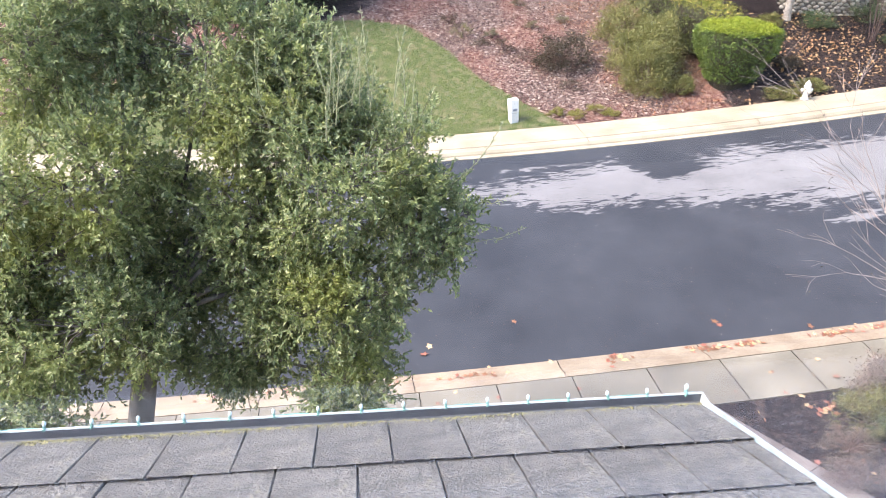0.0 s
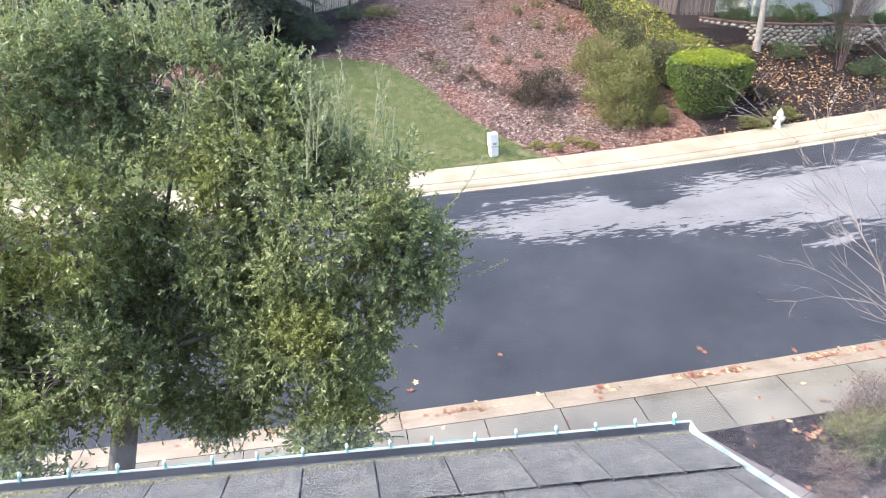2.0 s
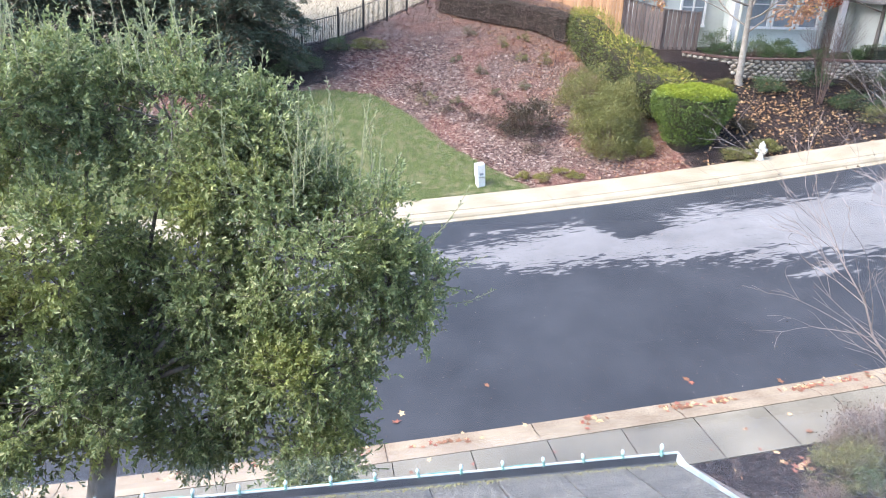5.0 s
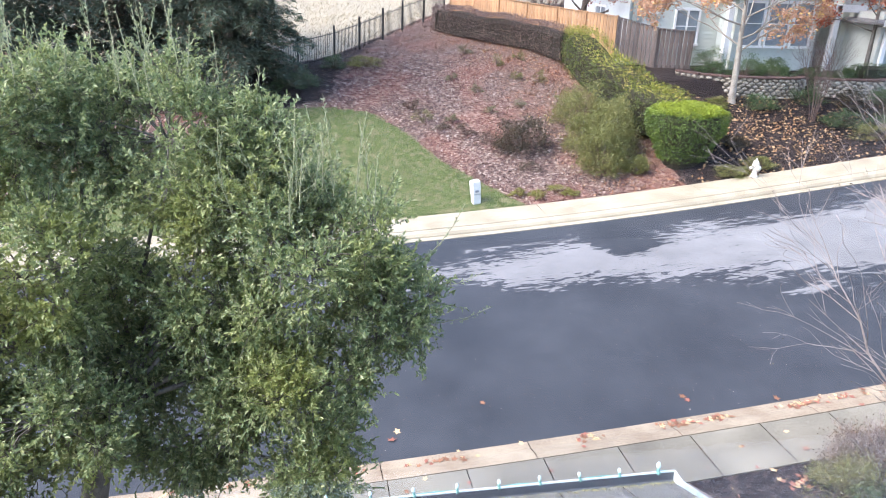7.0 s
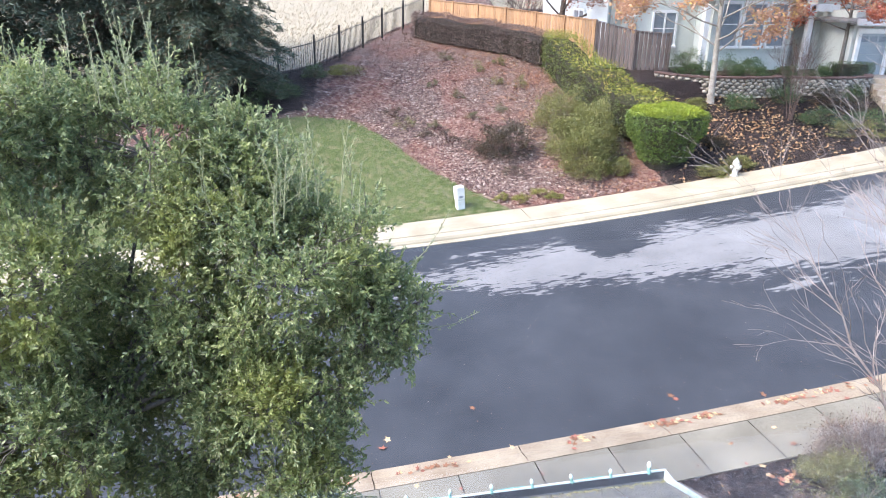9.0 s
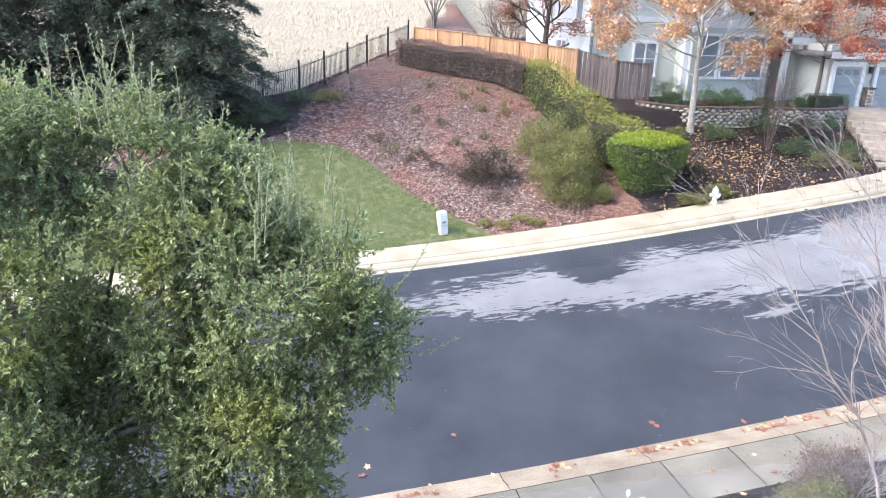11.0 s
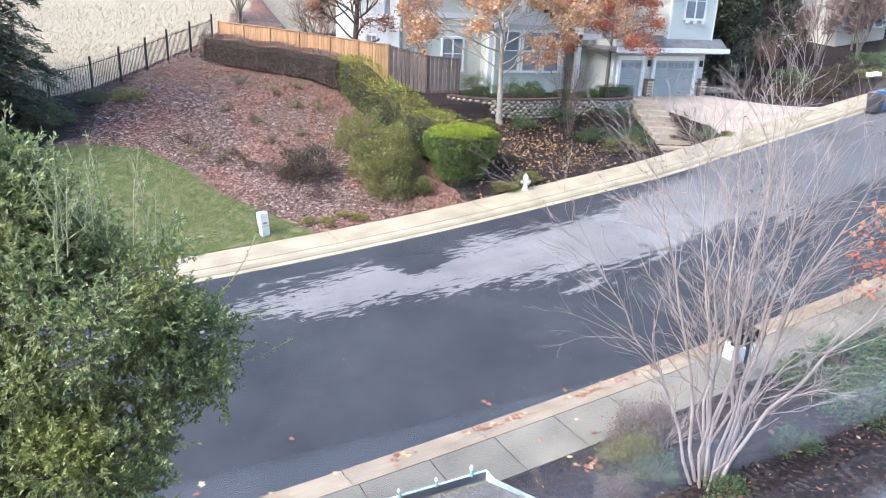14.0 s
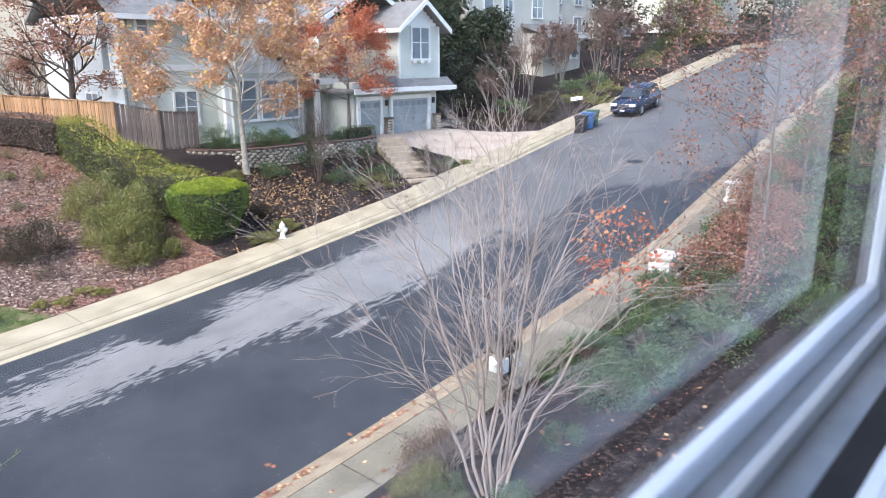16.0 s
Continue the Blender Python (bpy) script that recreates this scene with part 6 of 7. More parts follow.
# ---- further up the street ----
def far_house(name, x, y, w, d, z, h, mat, label, wins, rise=2.2, ridge="x", porch=None):
    ob = thing(name, x, y, z, label, "house")
    part("wall", block(0, w, 0, d, -2, h), mat, ob)
    part("roof", gable_roof(0, w, 0, d, h, rise, 0.6, ridge), SHINGLE, ob)
    part("eave_board", block(-0.6, w + 0.6, -0.62, -0.54, h - 0.55, h - 0.2), WHITE, ob)
    part("corner_board", block(-0.03, 0.12, -0.04, 0.1, 0, h), WHITE, ob)
    for u, v, ww, hh, n in wins:
        house_window(ob, u, -0.02, v, ww, hh, n)
    if porch:
        a, b, t = porch
        part("porch_wall", block(a, b, -2.2, 0.0, -2, t), mat, ob)
        part("porch_roof", prism([(-2.9, t - 0.15), (0.1, t + 0.9), (0.1, t + 0.7), (-2.9, t - 0.3)], "x", a - 0.4, b + 0.5), SHINGLE, ob)
        part("porch_fascia", block(a - 0.4, b + 0.5, -2.98, -2.9, t - 0.34, t - 0.1), WHITE, ob)
        for u in np.arange(a + 1.0, b, 1.9):
            house_window(ob, float(u), -2.22, t - 2.0, 0.9, 1.5, 1)
    return ob


far_house("house", 45.5, 38.6, 13.0, 9, 8.2, 8.0, BEIGE, "tall pale beige house with white-framed windows", ((2.6, 4.4, 1.1, 1.7, 1), (5.2, 4.4, 1.3, 1.7, 2), (9.5, 4.0, 1.5, 1.7, 2), (2.6, 0.9, 1.2, 1.5, 1)), porch=(7.5, 13.4, 2.6))
far_house("house", 66.0, 46.0, 17.0, 9, 11.0, 7.0, BEIGE, "far beige house with a columned entrance", ((3.0, 3.6, 2.0, 1.5, 2), (7.5, 3.6, 1.4, 1.6, 2), (3.0, 0.6, 2.0, 1.6, 2), (7.5, 0.6, 1.6, 1.6, 2), (11.5, 3.6, 1.4, 1.6, 2)), porch=(10.5, 15.5, 2.4))
far_house("house", 92.0, 40.0, 14.0, 9, 14.0, 7.0, BEIGE, "far cream house on the hill", ((3.0, 3.6, 2.0, 1.5, 2), (8.5, 3.6, 1.4, 1.6, 2)))


def mass_tree(name, x, y, height, width, seed, leaf, label, leaves=6000, size=0.22, low=0.15, bark=BARK_DARK):
    """An evergreen seen from far: trunk, limbs to uneven boughs, small leaves with gaps between."""
    z = land_z(x, y)
    ob = thing(name, x, y, z, label, "tree")
    rg = random.Random(seed)
    limbs = [[((0, 0, -0.2), 0.22), ((0.05, 0, height * 0.5), 0.14), ((0, 0.1, height * 0.9), 0.04)]]
    P = []
    n = 26
    for i in range(n):
        t = low + (1 - low) * (i + 0.5) / n
        wd = width * 0.5 * math.sin(math.pi * min(0.93, 0.22 + 0.72 * t)) * rg.uniform(0.4, 1.05)
        a = i * 2.4
        c = Vector((math.cos(a) * wd, math.sin(a) * wd, height * t))
        limbs.append([((0, 0, height * t * 0.75), 0.06), (c * 0.6 + Vector((0, 0, height * t * 0.35)), 0.04), (c, 0.015)])
        r = width * rg.uniform(0.10, 0.19)
        for _ in range(leaves // n):
            v = Vector((rg.gauss(0, 1), rg.gauss(0, 1), rg.gauss(0, 0.75)))
            P.append(tuple(c + v.normalized() * r * rg.uniform(0.5, 1.1)))
    part("trunk", tubes(limbs, 6), bark, ob)
    leaf_object("crown", P, size, leaf, ob, seed, ratio=0.55)
    return ob


for i, (x, y, h, w) in enumerate(((38.0, 34.5, 7.5, 5.0), (41.0, 36.5, 8.5, 5.5), (36.5, 38.5, 10.5, 6.0), (44.0, 40.5, 9.0, 5.5), (40.0, 42.5, 11.0, 6.5), (37.2, 33.4, 5.5, 3.6), (39.6, 34.6, 6.5, 4.5), (42.4, 34.8, 6.0, 4.5), (45.2, 35.6, 6.0, 4.5))):
    mass_tree("evergreen_tree", x, y, h, w, 401 + i, DARK_GREEN, "dark evergreen tree beside the garage", 5200, 0.24)
for i, (x, y, h, w) in enumerate(((66.0, 37.0, 9.0, 6.0), (74.0, 33.0, 9.0, 7.0), (82.0, 36.0, 11.0, 8.0), (90.0, 30.0, 10.0, 8.0), (86.0, 22.0, 8.0, 7.0), (96.0, 24.0, 10.0, 9.0), (104.0, 32.0, 12.0, 10.0), (100.0, 14.0, 10.0, 9.0), (58.0, 46.0, 11.0, 7.0), (112.0, 20.0, 12.0, 10.0), (78.0, 12.0, 8.0, 7.0), (90.0, 8.0, 9.0, 8.0), (64.0, 10.5, 6.5, 5.5), (54.0, 8.5, 6.0, 5.5), (46.0, 6.0, 6.0, 5.5))):
    mass_tree("street_tree", x, y, h, w, 421 + i, (DARK_GREEN, OLIVE_LEAF, SHRUB_GREEN)[i % 3], ("dark green tree far up the street", "olive tree far up the street", "green tree far up the street")[i % 3], 3400, 0.34, 0.1)
for i, (x, y, s, h) in enumerate(((43.3, 32.6, 1.6, 4.2), (39.8, 31.6, 1.3, 3.4), (46.5, 33.0, 1.8, 4.6), (55.4, 32.6, 1.6, 5.5), (60.0, 33.5, 1.8, 6.0), (50.5, 32.8, 1.6, 4.2))):
    bare_tree(x, y, 6, s, h, 441 + i, "leafless street tree with a haze of brown twigs", "bare_tree", BARK_GREY, 4, 0.05, False)
for i, (x, y, h, w) in enumerate(((57.5, 31.6, 5.5, 4.0), (53.0, 35.0, 4.5, 4.0), (70.5, 32.0, 5.5, 5.0))):
    leafy_tree("russet_tree", x, y, h, w, 0, 461 + i, BARK_GREY, HEDGE_BROWN, "russet-leaved small tree up the street", 2600, 0.22, 0.09, depth=3, clear=0.2)
bank = ((38.6, 29.0, 2.4, 0.9, 0), (40.5, 27.6, 2.2, 0.8, 0), (42.5, 28.6, 2.8, 1.0, 0), (41.2, 30.6, 2.6, 1.2, 2), (44.5, 30.0, 2.8, 1.0, 0), (46.5, 28.5, 2.6, 0.9, 1), (48.5, 30.5, 3.0, 1.2, 2), (47.0, 26.9, 1.8, 0.7, 1), (50.5, 28.5, 2.6, 1.0, 1), (52.5, 31.0, 3.0, 1.3, 2), (54.5, 29.8, 2.4, 0.9, 0), (62.5, 31.5, 3.0, 1.2, 2), (65.0, 32.5, 3.2, 1.4, 1), (68.0, 32.0, 3.0, 1.2, 0), (71.0, 34.5, 3.4, 1.6, 2), (38.0, 31.5, 2.0, 1.0, 0), (49.5, 27.6, 1.8, 0.6, 0))
for i, (x, y, w, h, k) in enumerate(bank):
    shrub("verge_shrub", x, y, w, w * 0.8, h, (SHRUB_DARK, OLIVE_LEAF, SHRUB_GREEN)[k], ("brown winter shrub on the verge", "olive shrub on the verge", "green shrub on the verge")[k], 470 + i, 1800, 0.12, group="verge shrubs")
for i, (x, y, w, h, k) in enumerate(((24.0, 8.6, 2.4, 1.2, 2), (26.5, 8.3, 2.6, 1.3, 1), (24.5, 5.5, 3.0, 1.6, 2), (29.0, 9.2, 2.4, 1.2, 2), (28.0, 6.5, 3.2, 1.8, 2), (31.5, 9.6, 2.6, 1.4, 0), (34.5, 9.8, 2.8, 1.4, 2), (37.5, 10.2, 2.8, 1.4, 1), (32.0, 6.5, 3.4, 1.8, 2), (36.5, 7.0, 3.6, 2.0, 1), (41.0, 10.5, 3.0, 1.6, 2), (45.0, 11.0, 3.2, 1.6, 2), (50.0, 11.5, 3.4, 1.8, 1))):
    shrub("kerbside_shrub", x, y, w, w * 0.8, h, (RED_FADED, OLIVE_LEAF, SHRUB_GREEN)[k], ("rusty shrub beside the near walk", "olive shrub beside the near walk", "green shrub beside the near walk")[k], 500 + i, 2400, 0.11, group="kerbside shrubs")
leafy_tree("red_maple", 27.5, 7.4, 7.0, 5.5, 0, 521, BARK_GREY, RED_FADED, "half-bare maple with rusty red leaves", 2200, 0.13, 0.07, depth=4, clear=0.2)
leafy_tree("red_maple", 36.0, 8.0, 7.5, 6.0, 0, 523, BARK_GREY, RED_FADED, "half-bare maple with rusty red leaves", 2200, 0.15, 0.07, depth=4, clear=0.2)


# ---- small things along the street ----
def turned(profile, sides=16, start=(0, 0, 0)):
    """A turned body from (radius, height) pairs, closed at both ends."""
    x, y, z = start
    pts = [((x, y, z + profile[0][1]), 0.0005)] + [((x, y, z + h), r) for r, h in profile] + [((x, y, z + profile[-1][1] + 0.0005), 0.0005)]
    V, F = [], []
    for p, r in pts:
        V += [(p[0] + r * math.cos(2 * math.pi * k / sides), p[1] + r * math.sin(2 * math.pi * k / sides), p[2]) for k in range(sides)]
    for i in range(len(pts) - 1):
        F += [(i * sides + k, i * sides + (k + 1) % sides, (i + 1) * sides + (k + 1) % sides, (i + 1) * sides + k) for k in range(sides)]
    return mesh_from("turned", V, F, True)


HYDRANT_M = material("worn_white_enamel", (0.60, 0.57, 0.48), (0.78, 0.76, 0.68), 8, 0.5, 0.15)
hz = float(grade(16.45)) + 0.15
hydrant = thing("fire_hydrant", 16.45, 23.62, hz, "white fire hydrant at the back of the pavement", "hydrant")
part("barrel", turned([(0.15, 0), (0.15, 0.04), (0.10, 0.05), (0.095, 0.42), (0.13, 0.44), (0.13, 0.48)]), HYDRANT_M, hydrant)
part("bonnet", turned([(0.12, 0.48), (0.115, 0.55), (0.08, 0.62), (0.03, 0.66), (0.03, 0.71)]), HYDRANT_M, hydrant)
for a, r in ((-90, 0.075), (0, 0.055), (180, 0.055)):
    part("nozzle_cap", turned([(r, 0), (r, 0.07), (r * 1.15, 0.08), (r * 1.15, 0.12), (0.02, 0.125), (0.02, 0.15)]), HYDRANT_M, hydrant, m=pose(0, 0, 0.36, 0, 0, a) @ pose(0.09, 0, 0, 0, 90, 0))

BOX_M = material("white_pedestal_plastic", (0.66, 0.66, 0.60), (0.80, 0.80, 0.75), 6, 0.5, 0.1)
bz = land_z(5.9, 24.5)
pedestal = thing("utility_pedestal", 5.9, 24.5, bz, "leaning white utility pedestal on the lawn edge", "utility box")
part("lower_body", block(-0.15, 0.15, -0.13, 0.13, -0.05, 0.32, 0.025), BOX_M, pedestal, m=pose(0, 0, 0, 0, -4, 12))
part("hood", block(-0.17, 0.17, -0.15, 0.15, 0.33, 0.84, 0.05), BOX_M, pedestal, m=pose(0, 0, 0, 0, -6, 12))
part("label_plate", block(-0.07, 0.07, -0.158, -0.152, 0.42, 0.5), SCREEN_TRACK, pedestal, m=pose(0, 0, 0, 0, -6, 12))

MAIL_BLACK = material("black_mailbox_paint", (0.012, 0.012, 0.012), (0.04, 0.036, 0.034), 8, 0.45, 0.1)
mail = thing("mailbox", 12.2, 9.0, float(grade(12.2)) + 0.1, "black post with twin mailboxes and white boxes beside the walk", "mailbox")
part("post", block(-0.08, 0.08, -0.08, 0.08, -0.1, 1.5, 0.012), MAIL_BLACK, mail)
part("finial", turned([(0.10, 1.5), (0.11, 1.53), (0.05, 1.56), (0.06, 1.61), (0.01, 1.67)]), MAIL_BLACK, mail)
for s in (-1, 1):
    arch = [(-0.11, 0.0), (0.11, 0.0), (0.11, 0.15), (0.078, 0.22), (0.0, 0.26), (-0.078, 0.22), (-0.11, 0.15)]
    body = part("box_body", prism(arch, "y", -0.1, 0.42), MAIL_BLACK, mail, m=pose(s * 0.21, 0, 1.16))
    part("box_door", prism([(u * 0.95, v * 0.95 + 0.005) for u, v in arch], "y", 0.422, 0.435), MAIL_BLACK, body)
    part("paper_box", block(-0.13, 0.13, -0.14, 0.24, 0.0, 0.34, 0.02), WHITE, mail, "white paper box", m=pose(s * 0.24, 0, 0.74))
part("cross_arm", block(-0.38, 0.38, -0.05, 0.05, 1.10, 1.15, 0.006), MAIL_BLACK, mail)

PIER_M = material("pale_pier_stucco", (0.50, 0.48, 0.44), (0.66, 0.64, 0.60), 3, 0.9, 0.3, 30)
for x, y in ((20.3, 9.15), (28.6, 10.1)):
    pier = thing("entry_pier", x, y, land_z(x, y), "pale stucco pier with a flat cap by the near walk", "pier", "entry piers")
    part("shaft", block(-0.34, 0.34, -0.34, 0.34, -0.3, 0.66, 0.02), PIER_M, pier)
    part("cap", block(-0.42, 0.42, -0.42, 0.42, 0.66, 0.76, 0.02), PIER_M, pier)
    part("plinth", block(-0.4, 0.4, -0.4, 0.4, -0.3, 0.12, 0.015), PIER_M, pier)

# clipped edging beside the near bed
edge_line = path_points([(6.02, 8.9, 0), (6.64, 7.75, 0), (7.14, 6.75, 0), (7.9, 4.9, 0)], 0.6)
edging = thing("bed_edging", 0, 0, 0, "grey-brown concrete edging strip along the mulch bed", "edging", kind="structure")
EDGE_M = material("brown_concrete", (0.13, 0.105, 0.09), (0.22, 0.185, 0.16), 3, 0.9, 0.3, 30, per_object=0.1)
for a, b in zip(edge_line, edge_line[1:]):
    d = (b - a).normalized()
    s = Vector((-d.y, d.x, 0)) * 0.17
    bm = bmesh.new()
    ends = []
    for p in (a + d * 0.004, b - d * 0.004):
        z = max(land_z(p.x + s.x, p.y + s.y), land_z(p.x - s.x, p.y - s.y)) + 0.03
        ends.append([bm.verts.new((p.x + s.x * k, p.y + s.y * k, z + h)) for k, h in ((-1, -0.2), (-1, -0.012), (-0.93, 0), (0.93, 0), (1, -0.012), (1, -0.2))])
    for i in range(5):
        bm.faces.new((ends[0][i], ends[0][i + 1], ends[1][i + 1], ends[1][i]))
    for ring in ends:
        bm.faces.new(ring)
    bmesh.ops.recalc_face_normals(bm, faces=bm.faces)
    part("edging_block", bm, EDGE_M, edging)

cover = thing("manhole_cover", 32.7, 16.75 + 0.0, float(grade(32.7)) + crown_h(15.5) + 0.004, "round iron manhole cover in the road", "manhole cover")
part("ring", turned([(0.46, -0.01), (0.46, 0.004)], 28), EDGE_M, cover, m=pose(0, 0, 0, 0, -7.4, 0))
part("lid", turned([(0.36, -0.01), (0.36, 0.008), (0.33, 0.010)], 28), IRON, cover, m=pose(0, 0, 0, 0, -7.4, 0))


# ---- wheeled bins ----
def wheelie_bin(x, y, mat, label, turn):
    ob = thing("wheeled_bin", x, y, float(grade(x)) + 0.03, label, "bin", "bins at the kerb")
    ob.rotation_euler = (0, 0, radians(turn))
    bm = bmesh.new()
    lo, hi = [(-0.22, -0.25), (0.22, -0.25), (0.22, 0.25), (-0.22, 0.25)], [(-0.29, -0.34), (0.29, -0.34), (0.29, 0.36), (-0.29, 0.36)]
    a = [bm.verts.new((u, v, 0.05)) for u, v in lo]
    b = [bm.verts.new((u, v, 0.98)) for u, v in hi]
    for i in range(4):
        bm.faces.new((a[i], a[(i + 1) % 4], b[(i + 1) % 4], b[i]))
    bm.faces.new(a[::-1])
    bm.faces.new(b)
    bmesh.ops.bevel(bm, geom=list(bm.edges), offset=0.025, segments=2, affect="EDGES")
    part("body", bm, mat, ob)
    lid = block(-0.32, 0.32, -0.38, 0.40, 0.985, 1.05, 0.03)
    part("lid", lid, mat, ob)
    part("handle", tubes([[((-0.24, 0.43, 1.0), 0.018), ((0.24, 0.43, 1.0), 0.018)]], 8), mat, ob)
    for s in (-1, 1):
        part("wheel", turned([(0.1, -0.025), (0.1, 0.025)], 14), GASKET, ob, m=pose(s * 0.25, 0.24, 0.1, 0, 90, 0))
    return ob


BIN_BLACK = material("black_bin_plastic", (0.015, 0.016, 0.018), (0.04, 0.042, 0.045), 5, 0.45, 0.05)
BIN_BLUE = material("blue_bin_plastic", (0.03, 0.12, 0.32), (0.06, 0.20, 0.45), 5, 0.4, 0.05)
BIN_GREEN = material("green_bin_plastic", (0.03, 0.09, 0.06), (0.06, 0.15, 0.10), 5, 0.4, 0.05)
wheelie_bin(38.0, 23.15, BIN_BLACK, "black wheeled refuse bin standing in the gutter", 8)
wheelie_bin(38.85, 23.2, BIN_BLUE, "blue wheeled recycling bin standing in the gutter", 4)
wheelie_bin(39.65, 23.35, BIN_GREEN, "dark green wheeled bin standing in the gutter", 12)


# ---- parked car ----
def parked_car(x, y, z, heading, pitch):
    """A dark blue estate car; its nose points along -x before turning."""
    car = thing("parked_car", x, y, z, "dark blue off-road car parked nose downhill at the kerb", "car")
    car.rotation_mode = "XYZ"
    car.rotation_euler = (0, radians(pitch), radians(heading))
    paint = material("dark_blue_car_paint", (0.009, 0.016, 0.038), (0.014, 0.026, 0.06), 2, 0.18, 0.0, spec=0.7)
    glass = material("tinted_car_glass", (0.02, 0.025, 0.03), (0.05, 0.06, 0.07), 2, 0.05, 0.0, spec=0.8)
    chrome = material("car_chrome", (0.55, 0.55, 0.56), (0.7, 0.7, 0.72), 4, 0.15, 0.0, metal=0.9)
    lens = material("headlamp_lens", (0.65, 0.68, 0.70), (0.8, 0.82, 0.84), 4, 0.08, 0.0)
    rubber = GASKET

    def loft(sections, mat, name, parent=car, label=""):
        bm = bmesh.new()
        rings = [[bm.verts.new(p) for p in ring] for ring in sections]
        for a, b in zip(rings, rings[1:]):
            for i in range(len(a)):
                bm.faces.new((a[i], a[(i + 1) % len(a)], b[(i + 1) % len(a)], b[i]))
        bm.faces.new(rings[0][::-1])
        bm.faces.new(rings[-1])
        bmesh.ops.recalc_face_normals(bm, faces=bm.faces)
        bmesh.ops.bevel(bm, geom=[e for e in bm.edges], offset=0.035, segments=2, affect="EDGES", clamp_overlap=True)
        return part(name, bm, mat, parent, label, smooth=True)

    def ring(xx, half, z0, z1, inset=0.06):
        return [(xx, -half + inset, z0), (xx, half - inset, z0), (xx, half, (z0 + z1) * 0.5), (xx, half - inset, z1), (xx, -half + inset, z1), (xx, -half, (z0 + z1) * 0.5)]

    loft([ring(-2.35, 0.80, 0.38, 0.78), ring(-2.2, 0.90, 0.30, 0.92), ring(-1.2, 0.95, 0.28, 1.05), ring(0.0, 0.96, 0.28, 1.08), ring(1.6, 0.96, 0.28, 1.08), ring(2.25, 0.92, 0.32, 1.06), ring(2.35, 0.86, 0.4, 1.0)], paint, "body")
    loft([ring(-1.15, 0.78, 1.0, 1.08, 0.04), ring(-0.35, 0.76, 1.0, 1.62, 0.14), ring(0.2, 0.76, 1.0, 1.72, 0.16), ring(1.5, 0.74, 1.0, 1.70, 0.16), ring(2.2, 0.72, 1.0, 1.45, 0.14), ring(2.32, 0.74, 1.0, 1.1, 0.06)], paint, "cabin")
    part("windscreen", prism([(-1.12, 1.10), (-0.42, 1.60), (-0.46, 1.62), (-1.17, 1.13)], "y", -0.66, 0.66), glass, car)
    for s in (-1, 1):
        for a, b, c, d in ((-0.75, -0.2, 0.35, 0.30), (0.40, 0.40, 1.25, 1.22), (1.33, 1.33, 2.05, 1.95)):
            bm = bmesh.new()
            v = [bm.verts.new(p) for p in ((a, s * 0.80, 1.12), (c, s * 0.80, 1.12), (d, s * 0.665, 1.56), (b, s * 0.665, 1.56))]
            f = bm.faces.new(v)
            ext = bmesh.ops.extrude_face_region(bm, geom=[f])
            bmesh.ops.translate(bm, vec=(0, s * 0.02, 0), verts=[q for q in ext["geom"] if isinstance(q, bmesh.types.BMVert)])
            bmesh.ops.recalc_face_normals(bm, faces=bm.faces)
            part("side_window", bm, glass, car)
        part("headlight", block(-2.36, -2.15, -0.2, 0.2, -0.08, 0.09, 0.03), lens, car, "clear headlight", m=pose(0, s * 0.63, 0.80))
        part("fog_lamp", block(-2.38, -2.25, -0.08, 0.08, -0.04, 0.04, 0.02), lens, car, m=pose(0, s * 0.62, 0.47))
        part("door_mirror", block(-0.12, 0.06, -0.11, 0.11, -0.07, 0.08, 0.03), paint, car, m=pose(-0.75, s * 1.03, 1.14))
        part("roof_rail", tubes([[((-0.1, s * 0.60, 1.72), 0.018), ((0.3, s * 0.60, 1.77), 0.02), ((1.6, s * 0.60, 1.75), 0.02), ((1.9, s * 0.60, 1.66), 0.018)]], 6), chrome, car)
        for xx in (-1.45, 1.4):
            wheel = part("wheel", turned([(0.30, -0.11), (0.35, -0.09), (0.36, 0.0), (0.35, 0.09), (0.30, 0.11)], 22), rubber, car, "black tyre", m=pose(xx, s * 0.86, 0.36, 90, 0, 0))
            part("rim", turned([(0.22, -0.115), (0.23, 0.0), (0.22, 0.115)], 14), chrome, wheel, "silver rim")
    part("grille", block(-2.39, -2.28, -0.38, 0.38, 0.66, 0.80, 0.02), rubber, car)
    part("badge_bar", block(-2.41, -2.38, -0.36, 0.36, 0.72, 0.745, 0.005), chrome, car)
    part("bumper", block(-2.44, -2.2, -0.82, 0.82, 0.36, 0.58, 0.05), paint, car)
    part("number_plate", block(-2.46, -2.44, -0.16, 0.16, 0.42, 0.52, 0.004), WHITE, car)
    return car


car_x, car_y = 45.0, 21.45 + float(bend(45.0)) - 1.0
parked_car(car_x, car_y, float(grade(car_x)) + 0.03, 6.8, -7.4)
stone_wall("low_stone_wall", [(34.6, 32.2), (36.5, 32.3), (38.6, 32.2)], 4.75, "low stone wall beside the driveway")
for i, (x, y) in enumerate(((42.6, 26.6), (43.1, 26.5))):
    mb = thing("white_mailbox", x, y, land_z(x, y), "small white box on a dark post on the verge", "mailbox", "verge mailboxes")
    part("post", block(-0.05, 0.05, -0.05, 0.05, -0.1, 0.95, 0.01), MAIL_BLACK, mb)
    part("box_body", block(-0.14, 0.14, -0.2, 0.2, 0.95, 1.2, 0.03), WHITE, mb)


